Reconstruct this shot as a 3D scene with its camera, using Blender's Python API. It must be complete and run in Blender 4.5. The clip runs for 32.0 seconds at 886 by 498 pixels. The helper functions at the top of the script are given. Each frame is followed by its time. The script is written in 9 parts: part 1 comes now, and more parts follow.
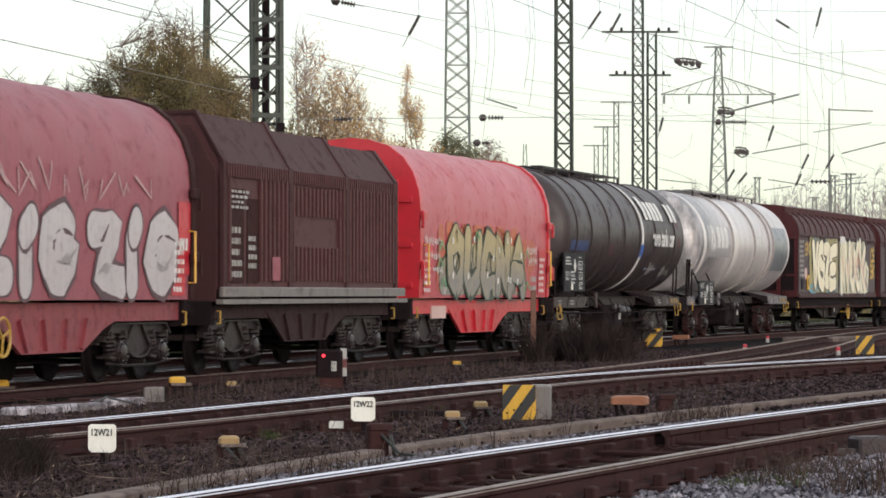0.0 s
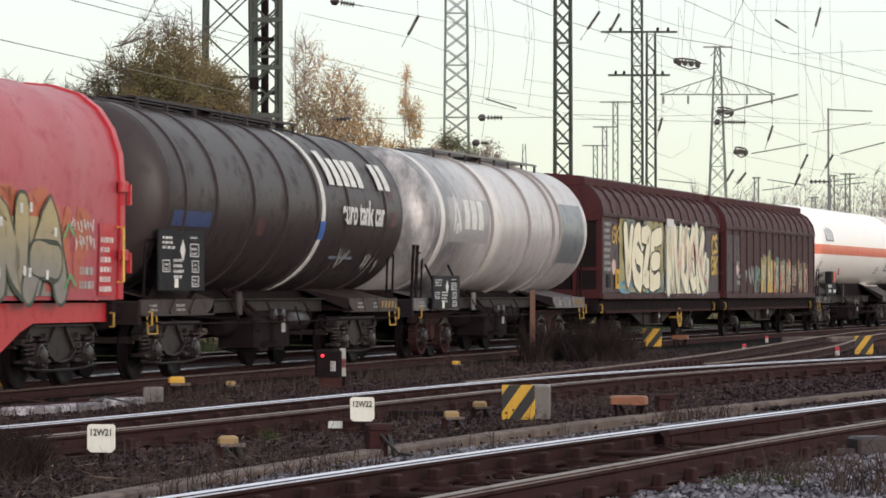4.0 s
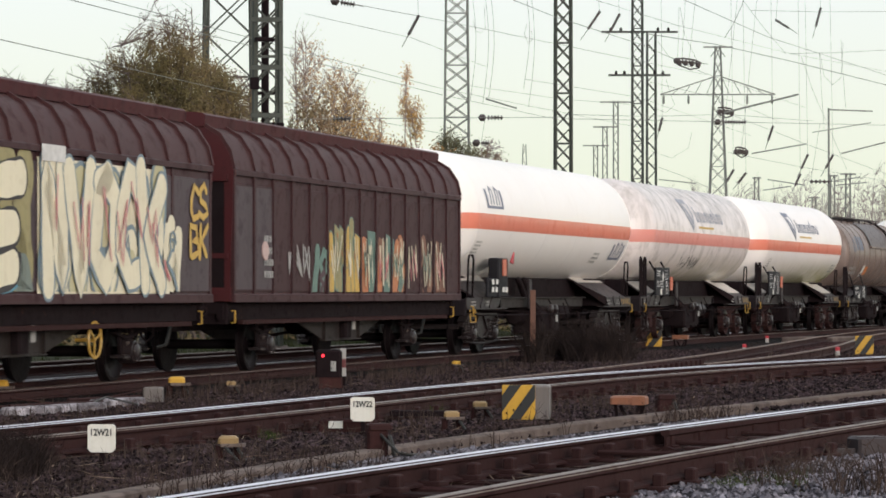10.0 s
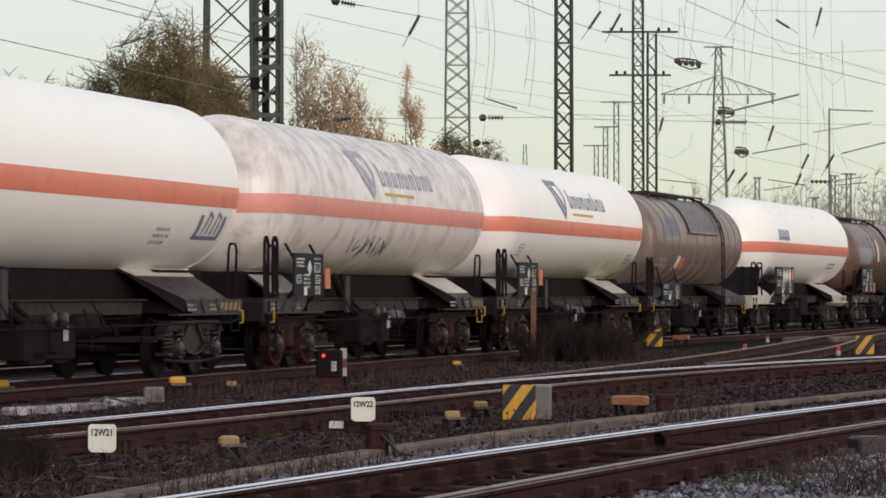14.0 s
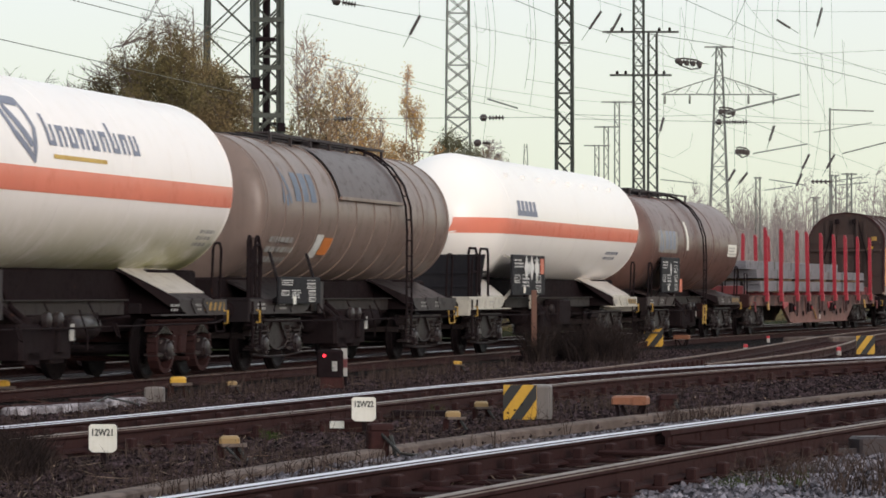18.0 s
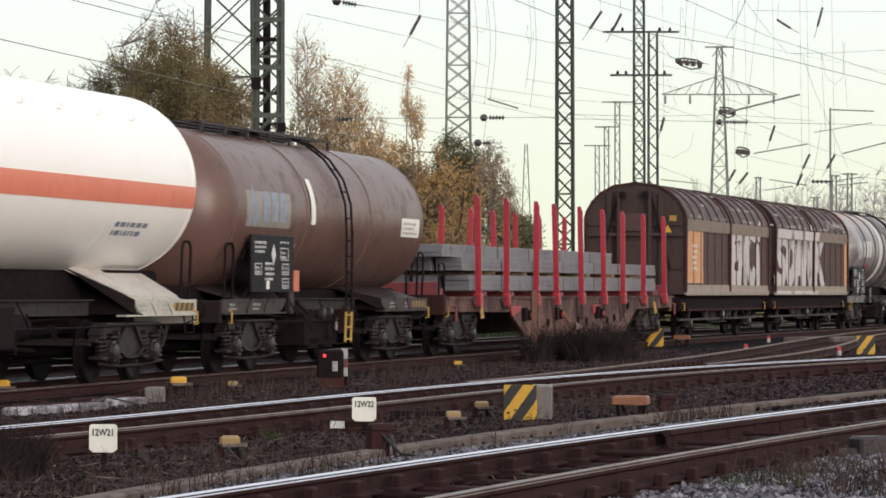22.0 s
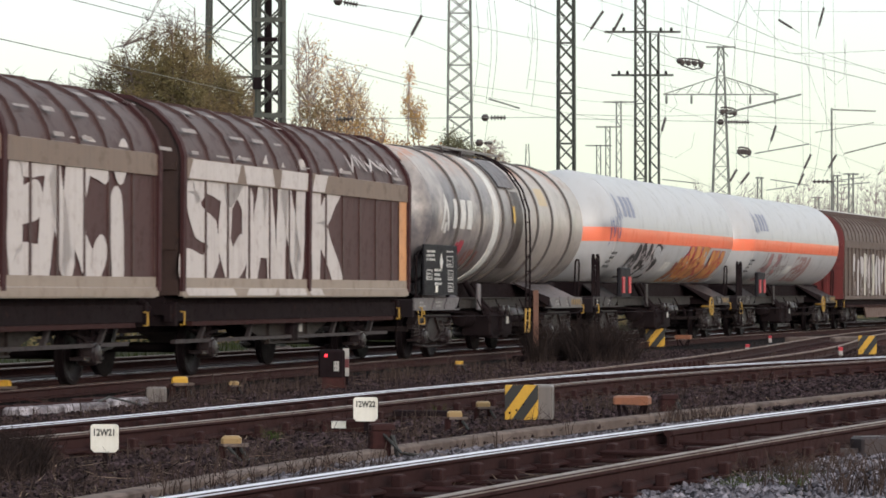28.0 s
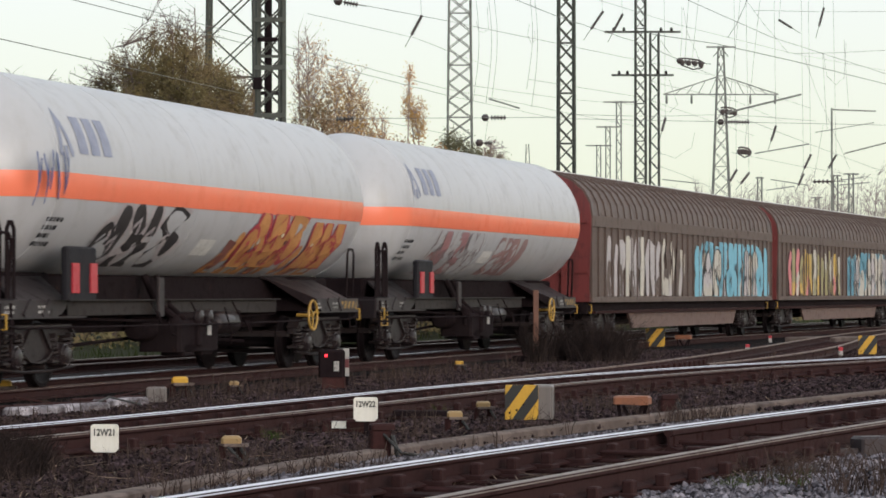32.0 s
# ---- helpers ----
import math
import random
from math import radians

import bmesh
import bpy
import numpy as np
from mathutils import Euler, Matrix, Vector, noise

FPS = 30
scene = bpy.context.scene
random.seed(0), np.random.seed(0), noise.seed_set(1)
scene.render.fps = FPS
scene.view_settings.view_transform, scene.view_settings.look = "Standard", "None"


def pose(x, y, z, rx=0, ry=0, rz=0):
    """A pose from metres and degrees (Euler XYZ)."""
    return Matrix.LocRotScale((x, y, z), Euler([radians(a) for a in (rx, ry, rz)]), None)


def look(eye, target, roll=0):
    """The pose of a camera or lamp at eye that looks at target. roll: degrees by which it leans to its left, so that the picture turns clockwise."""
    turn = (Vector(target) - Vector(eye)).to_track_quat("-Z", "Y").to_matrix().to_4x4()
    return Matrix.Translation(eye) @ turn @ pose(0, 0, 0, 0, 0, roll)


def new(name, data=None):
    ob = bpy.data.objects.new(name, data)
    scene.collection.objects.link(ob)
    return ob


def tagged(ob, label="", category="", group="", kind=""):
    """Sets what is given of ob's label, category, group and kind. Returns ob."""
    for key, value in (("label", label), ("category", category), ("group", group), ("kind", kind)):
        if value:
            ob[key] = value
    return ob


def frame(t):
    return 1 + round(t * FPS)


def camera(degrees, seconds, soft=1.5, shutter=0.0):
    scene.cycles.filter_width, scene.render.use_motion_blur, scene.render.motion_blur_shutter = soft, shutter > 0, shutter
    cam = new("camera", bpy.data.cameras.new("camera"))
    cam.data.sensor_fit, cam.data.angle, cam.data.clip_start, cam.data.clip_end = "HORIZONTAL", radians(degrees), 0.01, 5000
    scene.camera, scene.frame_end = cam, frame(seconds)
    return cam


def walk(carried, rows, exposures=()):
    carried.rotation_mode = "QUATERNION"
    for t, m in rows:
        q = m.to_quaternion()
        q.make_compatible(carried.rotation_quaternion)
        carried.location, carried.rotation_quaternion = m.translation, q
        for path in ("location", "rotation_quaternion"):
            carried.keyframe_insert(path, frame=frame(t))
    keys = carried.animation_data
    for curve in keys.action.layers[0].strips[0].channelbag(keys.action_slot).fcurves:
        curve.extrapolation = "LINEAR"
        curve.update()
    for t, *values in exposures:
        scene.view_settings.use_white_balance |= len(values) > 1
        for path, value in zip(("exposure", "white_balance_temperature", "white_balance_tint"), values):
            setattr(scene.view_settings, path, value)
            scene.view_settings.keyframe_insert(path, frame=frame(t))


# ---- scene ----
# A long goods train rolls past a standing camera in a railway yard.
# ---- the camera: on a tripod, swaying by a few hundredths of a degree ----
cam = camera(16.28, 32.0, soft=1.7, shutter=0.25)
EYE_Z = 1.34
SWAY = [(0, 0), (1.5, -1), (3.3, -2), (4.6, -0.8), (5.7, 0), (8, -0.8), (10, -1), (11, -2), (12.4, -1.8), (13.4, 1), (14.3, -0.3),
        (16.5, 0.5), (18, 1.2), (19.6, 2.8), (21, 1.6), (24, 2.6), (25, 2), (27.8, 4.2), (32, 4.4)]
walk(cam, [(t, pose(0, 0, EYE_Z, 90.815, 0, 0.01046 * a)) for t, a in SWAY],
     exposures=[(0, 0.04), (3.5, -0.07), (6, -0.2), (9, -0.17), (10.5, -0.20), (13, -0.41), (15.5, -0.38), (18, -0.25), (21, -0.25), (23, 0.10), (25.5, 0.19), (28, -0.03), (30, -0.10), (32, -0.16)])

# ---- daylight: bright, thinly clouded late-afternoon sky ----
world = bpy.data.worlds.new("sky")
scene.world = world
world.use_nodes = True
wn = world.node_tree
wn.nodes.clear()
sky = wn.nodes.new("ShaderNodeTexSky")
sky.sky_type = "NISHITA"
sky.sun_disc = False
sky.sun_elevation = radians(8)
sky.sun_rotation = radians(138)
sky.air_density, sky.dust_density, sky.ozone_density = 1.0, 4.0, 1.0
pale = wn.nodes.new("ShaderNodeMix")
pale.data_type = "RGBA"
pale.inputs[0].default_value = 0.6
# thin cloud: a touch of yellow-green low over the horizon, white above
wco = wn.nodes.new("ShaderNodeTexCoord")
wsep = wn.nodes.new("ShaderNodeSeparateXYZ")
wrng = wn.nodes.new("ShaderNodeMapRange")
wrng.inputs[1].default_value, wrng.inputs[2].default_value = 0.0, 0.115
cloud = wn.nodes.new("ShaderNodeMix")
cloud.data_type = "RGBA"
cloud.inputs[6].default_value = (12.7, 13.4, 9.9, 1)
cloud.inputs[7].default_value = (12.5, 13.2, 13.7, 1)
wn.links.new(wco.outputs["Generated"], wsep.inputs[0])
wn.links.new(wsep.outputs[2], wrng.inputs[0])
wn.links.new(wrng.outputs[0], cloud.inputs[0])
wn.links.new(cloud.outputs[2], pale.inputs[7])
back = wn.nodes.new("ShaderNodeBackground")
back.inputs["Strength"].default_value = 0.125
wout = wn.nodes.new("ShaderNodeOutputWorld")
wn.links.new(sky.outputs[0], pale.inputs[6])
wn.links.new(pale.outputs[2], back.inputs["Color"])
wn.links.new(back.outputs[0], wout.inputs[0])
sun = new("sun", bpy.data.lights.new("sun", "SUN"))
sun.data.energy, sun.data.angle, sun.data.color = 2.4, radians(30), (1.0, 0.94, 0.90)
sun.matrix_world = look((30, -50, 8.2), (0, 0, 0))

# ---- the plan: the train's track is an arc; u runs along it, q across it towards the camera ----
H0, BEND = radians(13.997), 0.0009
RAD, CX, CY = 1 / BEND, 1070.884, -227.613


def on_track(u, q=0.0, z=0.0):
    h = H0 + BEND * u
    return Vector((CX - (RAD - q) * math.cos(h), CY + (RAD - q) * math.sin(h), z))


def track_pose(u, q=0.0, z=0.0):
    p = on_track(u, q, z)
    return pose(p.x, p.y, p.z, 0, 0, 90 - math.degrees(H0 + BEND * u))


def level(x, y):
    """Height of the rails' top: the yard rises gently towards the camera."""
    q = RAD - math.hypot(x - CX, y - CY)
    return 0.022 * max(-4.0, min(q, 22.0))


# how far the train has rolled, second by second
ROLL = [(0, 0), (0.5, 3.43), (1, 6.85), (1.5, 10.27), (2, 13.74), (2.5, 17.22), (3, 20.69), (3.5, 24.2), (4.5, 31.27), (5.5, 38.42), (6, 42.05), (6.5, 45.73),
        (7, 49.42), (7.5, 53.13), (8, 56.86), (8.5, 60.61), (9, 64.38), (9.5, 68.19), (10, 72.03), (10.5, 75.88), (11, 79.72), (11.5, 83.57), (12, 87.47),
        (12.5, 91.41), (13, 95.35), (13.5, 99.31), (14, 103.35), (14.5, 107.41), (15.5, 115.63), (16.5, 123.93), (17, 128.08), (17.5, 132.23), (18, 136.39),
        (18.5, 140.6), (19, 144.84), (19.5, 149.1), (20, 153.39), (20.5, 157.71), (21, 162.04), (21.5, 166.36), (22, 170.7), (22.5, 175.09), (23, 179.51),
        (23.5, 184.0), (24, 188.52), (24.5, 193.04), (25, 197.58), (25.5, 202.13), (26.5, 211.28), (27.5, 220.5), (28, 225.15), (28.5, 229.8), (29, 234.45),
        (29.5, 239.1), (30, 243.75), (30.5, 248.44), (31, 253.15), (31.5, 257.88), (32, 262.62)]


# ---- building tools ----
class Shape:
    """Collects faces for one mesh."""

    def __init__(self):
        self.v, self.f = [], []

    def add(self, verts, faces):
        o = len(self.v)
        self.v += [tuple(p) for p in verts]
        self.f += [tuple(i + o for i in fc) for fc in faces]
        return self

    def box(self, c, s, rot=None, b=0.0):
        """A box at c of size s, with chamfered vertical and top edges if b."""
        x, y, z = s[0] / 2, s[1] / 2, s[2] / 2
        if b:
            ring = [(-x + b, -y), (x - b, -y), (x, -y + b), (x, y - b), (x - b, y), (-x + b, y), (-x, y - b), (-x, -y + b)]
            inn = [(a * (1 - b / x), c2 * (1 - b / y)) for a, c2 in ring]
            vs = [(a, c2, -z) for a, c2 in ring] + [(a, c2, z - b) for a, c2 in ring] + [(a, c2, z) for a, c2 in inn]
            fs = [tuple(range(7, -1, -1)), tuple(range(16, 24))]
            for k in (0, 8):
                fs += [(k + i, k + (i + 1) % 8, k + 8 + (i + 1) % 8, k + 8 + i) for i in range(8)]
        else:
            vs = [(a, c2, d) for d in (-z, z) for a, c2 in ((-x, -y), (x, -y), (x, y), (-x, y))]
            fs = [(3, 2, 1, 0), (4, 5, 6, 7), (0, 1, 5, 4), (1, 2, 6, 5), (2, 3, 7, 6), (3, 0, 4, 7)]
        m = Matrix.Translation(c) @ (rot.to_4x4() if rot else Matrix())
        return self.add([m @ Vector(p) for p in vs], fs)

    def bar(self, p0, p1, w, h=None):
        """A square bar from p0 to p1."""
        p0, p1 = Vector(p0), Vector(p1)
        d = p1 - p0
        q = d.to_track_quat("X", "Z").to_matrix()
        return self.box((p0 + p1) / 2, (d.length, w, h or w), q)

    def tube(self, pts, r, n=8, caps=True, r1=None):
        pts = [Vector(p) for p in pts]
        rings, m = [], len(pts)
        up = None
        for i, p in enumerate(pts):
            d = (pts[min(i + 1, m - 1)] - pts[max(i - 1, 0)]).normalized()
            if up is None:
                up = d.orthogonal().normalized()
            up = (up - d * up.dot(d)).normalized()
            side = d.cross(up)
            rr = r if r1 is None else r + (r1 - r) * i / max(1, m - 1)
            rings.append([p + (up * math.cos(a) + side * math.sin(a)) * rr for a in [2 * math.pi * j / n for j in range(n)]])
        fs = [(i * n + j, i * n + (j + 1) % n, (i + 1) * n + (j + 1) % n, (i + 1) * n + j) for i in range(m - 1) for j in range(n)]
        if caps:
            fs += [tuple(range(n - 1, -1, -1)), tuple((m - 1) * n + j for j in range(n))]
        return self.add([p for ring in rings for p in ring], fs)

    def lathe(self, prof, n=48, axis="x", o=(0, 0, 0)):
        """Turns a profile of (along, radius) round an axis through o."""
        vs, fs = [], []
        for a, r in prof:
            for j in range(n):
                t = 2 * math.pi * j / n
                c, s = r * math.cos(t), r * math.sin(t)
                vs.append({"x": (a, c, s), "y": (s, a, c), "z": (c, s, a)}[axis])
        for i in range(len(prof) - 1):
            fs += [(i * n + j, i * n + (j + 1) % n, (i + 1) * n + (j + 1) % n, (i + 1) * n + j) for j in range(n)]
        fs += [tuple(range(n - 1, -1, -1)), tuple((len(prof) - 1) * n + j for j in range(n))]
        return self.add([Vector(p) + Vector(o) for p in vs], fs)

    def prism(self, yz, x0, x1):
        """A profile in the yz plane, drawn out along x."""
        n = len(yz)
        vs = [(x0, y, z) for y, z in yz] + [(x1, y, z) for y, z in yz]
        return self.add(vs, [tuple(range(n - 1, -1, -1)), tuple(range(n, 2 * n))] + [(i, (i + 1) % n, n + (i + 1) % n, n + i) for i in range(n)])

    def shell(self, yz, x0, x1, t):
        """An open profile as a sheet of thickness t, drawn out along x (thickness to the profile's right)."""
        inner = []
        for i, (y, z) in enumerate(yz):
            a, b2 = yz[max(i - 1, 0)], yz[min(i + 1, len(yz) - 1)]
            d = Vector((b2[0] - a[0], b2[1] - a[1])).normalized()
            inner.append((y + d.y * t, z - d.x * t))
        return self.prism(list(yz) + inner[::-1], x0, x1)

    def plate(self, xz, y0, y1):
        """A profile in the xz plane, y0 to y1 thick."""
        n = len(xz)
        vs = [(x, y0, z) for x, z in xz] + [(x, y1, z) for x, z in xz]
        return self.add(vs, [tuple(range(n)), tuple(range(2 * n - 1, n - 1, -1))] + [(i, n + i, n + (i + 1) % n, (i + 1) % n) for i in range(n)])

    def mesh(self, name, mat, smooth=0.6):
        me = bpy.data.meshes.new(name)
        me.from_pydata(self.v, [], self.f)
        if len(self.v) < 60000:
            bm = bmesh.new()
            bm.from_mesh(me)
            bmesh.ops.recalc_face_normals(bm, faces=bm.faces)
            bm.to_mesh(me)
            bm.free()
        if smooth:
            me.polygons.foreach_set("use_smooth", [True] * len(me.polygons))
            me.set_sharp_from_angle(angle=smooth)
        me.materials.append(mat)
        return me


def part(name, shape, mat, parent, label="", at=None, smooth=0.6, kind=""):
    """Links a shape (or a mesh made before) as one part of a thing or of a part."""
    me = shape.mesh(name, mat, smooth) if isinstance(shape, Shape) else shape
    ob = new(name, me)
    ob.parent = parent
    if at is not None:
        ob.matrix_basis = at
    if name in ("lettering", "graffiti", "graffiti_outline", "graffiti_fleck", "emblem", "hazard_bar", "dropper"):
        kind = "stuff"
    return tagged(ob, label, "", "", kind)


def thing(name, label, category, at=None, group="", kind=""):
    ob = new(name)
    ob.empty_display_size = 0.2
    if at is not None:
        ob.matrix_basis = at
    return tagged(ob, label, category, group, kind)


def solid(name, shape, mat, label, category, at=None, group="", kind="", smooth=0.6):
    ob = new(name, shape.mesh(name, mat, smooth) if isinstance(shape, Shape) else shape)
    if at is not None:
        ob.matrix_basis = at
    return tagged(ob, label, category, group, kind)


# ---- materials ----
def nodes_of(name):
    m = bpy.data.materials.new(name)
    m.use_nodes = True
    nt = m.node_tree
    return m, nt, nt.nodes["Principled BSDF"]


def noise_node(nt, vec, scale, detail=5.0, rough=0.6, stretch=None):
    if stretch:
        mp = nt.nodes.new("ShaderNodeMapping")
        mp.inputs["Scale"].default_value = stretch
        nt.links.new(vec, mp.inputs[0])
        vec = mp.outputs[0]
    n = nt.nodes.new("ShaderNodeTexNoise")
    n.inputs["Scale"].default_value, n.inputs["Detail"].default_value, n.inputs["Roughness"].default_value = scale, detail, rough
    nt.links.new(vec, n.inputs["Vector"])
    return n.outputs[0]


def ramp(nt, fac, lo, hi):
    r = nt.nodes.new("ShaderNodeMapRange")
    r.inputs[1].default_value, r.inputs[2].default_value = lo, hi
    nt.links.new(fac, r.inputs[0])
    return r.outputs[0]


def blend(nt, fac, a, b):
    m = nt.nodes.new("ShaderNodeMix")
    m.data_type = "RGBA"
    nt.links.new(fac, m.inputs[0])
    for sock, v in ((m.inputs[6], a), (m.inputs[7], b)):
        if isinstance(v, tuple):
            sock.default_value = (*v, 1)
        else:
            nt.links.new(v, sock)
    return m.outputs[2]


def scaled(nt, fac, k):
    m = nt.nodes.new("ShaderNodeMath")
    m.operation = "MULTIPLY"
    m.inputs[1].default_value = k
    nt.links.new(fac, m.inputs[0])
    return m.outputs[0]


def paint(name, col, dirt=(0.05, 0.04, 0.035), rough=0.5, metal=0.0, amount=0.5, streak=0.5, scale=1.0, bump=0.15, rust=0.0, vary=0.25, spec=0.5):
    """Weathered paint or sheet metal: cloudy fading, patches of grime, streaks that run down, specks of rust."""
    m, nt, p = nodes_of(name)
    co = nt.nodes.new("ShaderNodeTexCoord").outputs["Object"]
    big = ramp(nt, noise_node(nt, co, 0.55 * scale, 4), 0.35, 0.7)
    c = blend(nt, scaled(nt, big, vary), col, tuple(min(1, x * 0.62 + 0.02) for x in col))
    fine = ramp(nt, noise_node(nt, co, 3.2 * scale, 8, 0.68), 0.52, 0.78)
    c = blend(nt, scaled(nt, fine, amount), c, dirt)
    if streak:
        st = ramp(nt, noise_node(nt, co, 1.0, 6, 0.6, (5.5 * scale, 5.5 * scale, 0.32)), 0.5, 0.8)
        c = blend(nt, scaled(nt, st, streak), c, dirt)
    if rust:
        ru = ramp(nt, noise_node(nt, co, 1.7 * scale, 9, 0.75), 0.62, 0.72)
        c = blend(nt, scaled(nt, ru, rust), c, (0.20, 0.075, 0.03))
    nt.links.new(c, p.inputs["Base Color"])
    rr = nt.nodes.new("ShaderNodeMapRange")
    rr.inputs[3].default_value, rr.inputs[4].default_value = rough - 0.08, min(1, rough + 0.25)
    nt.links.new(fine, rr.inputs[0])
    nt.links.new(rr.outputs[0], p.inputs["Roughness"])
    p.inputs["Metallic"].default_value, p.inputs["Specular IOR Level"].default_value = metal, spec
    if bump:
        b = nt.nodes.new("ShaderNodeBump")
        b.inputs["Strength"].default_value, b.inputs["Distance"].default_value = bump, 0.02
        nt.links.new(noise_node(nt, co, 7 * scale, 6), b.inputs["Height"])
        nt.links.new(b.outputs[0], p.inputs["Normal"])
    return m


def plain(name, col, rough=0.6, metal=0.0, glow=0.0):
    m, nt, p = nodes_of(name)
    co = nt.nodes.new("ShaderNodeTexCoord").outputs["Object"]
    c = blend(nt, ramp(nt, noise_node(nt, co, 6, 6), 0.4, 0.75), col, tuple(x * 0.7 for x in col))
    nt.links.new(c, p.inputs["Base Color"])
    p.inputs["Roughness"].default_value, p.inputs["Metallic"].default_value = rough, metal
    if glow:
        p.inputs["Emission Color"].default_value, p.inputs["Emission Strength"].default_value = (*col, 1), glow
    return m


def mottled(name, cols, scale, rough=0.9, bump=0.5, dist=0.03, island=False, lum=0.35):
    """Ground, stone and bark: three colours in patches at two scales; island: a shade of its own for each joined piece."""
    m, nt, p = nodes_of(name)
    co = nt.nodes.new("ShaderNodeTexCoord").outputs["Object"]
    c = blend(nt, ramp(nt, noise_node(nt, co, scale, 6), 0.38, 0.62), cols[0], cols[1])
    c = blend(nt, ramp(nt, noise_node(nt, co, scale * 0.13, 4), 0.45, 0.65), c, cols[2])
    rnd = nt.nodes.new("ShaderNodeNewGeometry").outputs["Random Per Island"] if island else nt.nodes.new("ShaderNodeObjectInfo").outputs["Random"]
    hs = nt.nodes.new("ShaderNodeHueSaturation")
    rr = nt.nodes.new("ShaderNodeMapRange")
    rr.inputs[3].default_value, rr.inputs[4].default_value = 1 - lum, 1 + lum
    nt.links.new(rnd, rr.inputs[0])
    nt.links.new(rr.outputs[0], hs.inputs["Value"])
    nt.links.new(c, hs.inputs["Color"])
    nt.links.new(hs.outputs[0], p.inputs["Base Color"])
    p.inputs["Roughness"].default_value, p.inputs["Specular IOR Level"].default_value = rough, 0.06
    b = nt.nodes.new("ShaderNodeBump")
    b.inputs["Strength"].default_value, b.inputs["Distance"].default_value = bump, dist
    nt.links.new(noise_node(nt, co, scale * 2.5, 6, 0.7), b.inputs["Height"])
    nt.links.new(b.outputs[0], p.inputs["Normal"])
    return m


def stained(m, z0, z1, x0, x1, colour, lo=0.3, hi=0.6, stretch=(1.6, 1.6, 0.7), scale=1.6):
    """Adds a ragged stain to a barrel: full at z1 and x1, fading to z0 and x0."""
    nt = m.node_tree
    p = nt.nodes["Principled BSDF"]
    co = nt.nodes.new("ShaderNodeTexCoord").outputs["Object"]
    sep = nt.nodes.new("ShaderNodeSeparateXYZ")
    nt.links.new(co, sep.inputs[0])
    fac = ramp(nt, noise_node(nt, co, scale, 7, 0.7, stretch), lo, hi)
    for sock, a, b in (("Z", z0, z1), ("X", x0, x1)):
        mul = nt.nodes.new("ShaderNodeMath")
        mul.operation = "MULTIPLY"
        nt.links.new(fac, mul.inputs[0])
        nt.links.new(ramp(nt, sep.outputs[sock], a, b), mul.inputs[1])
        fac = mul.outputs[0]
    old = p.inputs["Base Color"].links[0].from_socket
    nt.links.new(blend(nt, fac, old, colour), p.inputs["Base Color"])
    return m


GRIME = (0.016, 0.012, 0.012)
m_ballast = mottled("ballast_ground", [(0.0278, 0.0191, 0.0212), (0.0088, 0.0061, 0.0071), (0.0187, 0.0123, 0.0128)], 9, bump=0.9, dist=0.06, lum=0.0)
m_stone = mottled("ballast_stone", [(0.190, 0.180, 0.210), (0.056, 0.052, 0.064), (0.106, 0.094, 0.102)], 4, bump=0.3, island=True, lum=0.75)
m_stone_brown = mottled("brown_stone", [(0.0577, 0.0400, 0.0451), (0.0129, 0.0090, 0.0104), (0.0309, 0.0206, 0.0214)], 4, bump=0.3, island=True, lum=0.85)
m_grass = mottled("grass_soil", [(0.0275, 0.03375, 0.014), (0.015, 0.018, 0.009), (0.03, 0.02475, 0.015)], 5, island=True, lum=0.3)
m_rail = paint("rail_rust", (0.0350, 0.0160, 0.0161), (0.0139, 0.0072, 0.0080), 0.75, 0.0, 0.6, 0.2, 2, spec=0.05)
m_shine = paint("rail_head", (0.76, 0.75, 0.82), (0.42, 0.40, 0.42), 0.42, 1.0, 0.3, 0, 1, 0.02)
m_dull = paint("rail_head_dull", (0.15, 0.107, 0.088), (0.07, 0.044, 0.035), 0.5, 0.5, 0.5, 0, 1, 0.05)
m_sleeper = mottled("sleeper_wood", [(0.0475, 0.0208, 0.0208), (0.0171, 0.0092, 0.01), (0.0627, 0.0264, 0.0232)], 5, bump=0.6, dist=0.02, lum=0.3)
m_conc = mottled("old_concrete", [(0.165, 0.130, 0.118), (0.075, 0.058, 0.054), (0.115, 0.090, 0.080)], 4, bump=0.4, dist=0.01, lum=0.15)
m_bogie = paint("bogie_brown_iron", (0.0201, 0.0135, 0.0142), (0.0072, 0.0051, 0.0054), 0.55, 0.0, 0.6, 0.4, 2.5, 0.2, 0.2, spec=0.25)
# grime with the underframe's deep shade put into the same near-black
m_under = paint("underframe_grime_shade", (0.0134, 0.0086, 0.0100), (0.0041, 0.0028, 0.0035), 0.8, 0.0, 0.6, 0.3, 2, 0.3, 0.25, spec=0.03)
m_under_red = paint("underframe_rusty_red", (0.034, 0.0145, 0.0145), GRIME, 0.8, 0.0, 0.7, 0.4, 2, 0.3, 0.2, spec=0.05)
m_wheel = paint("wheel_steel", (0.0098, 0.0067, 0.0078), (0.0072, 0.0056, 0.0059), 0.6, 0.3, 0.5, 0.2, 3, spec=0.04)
m_grey_iron = paint("grey_iron", (0.050, 0.041, 0.044), GRIME, 0.6, 0.1, 0.5, 0.4, 2, spec=0.12)
m_pale_iron = paint("galvanised_iron", (0.20, 0.185, 0.185), (0.06, 0.05, 0.05), 0.5, 0.2, 0.6, 0.4, 2, spec=0.3)
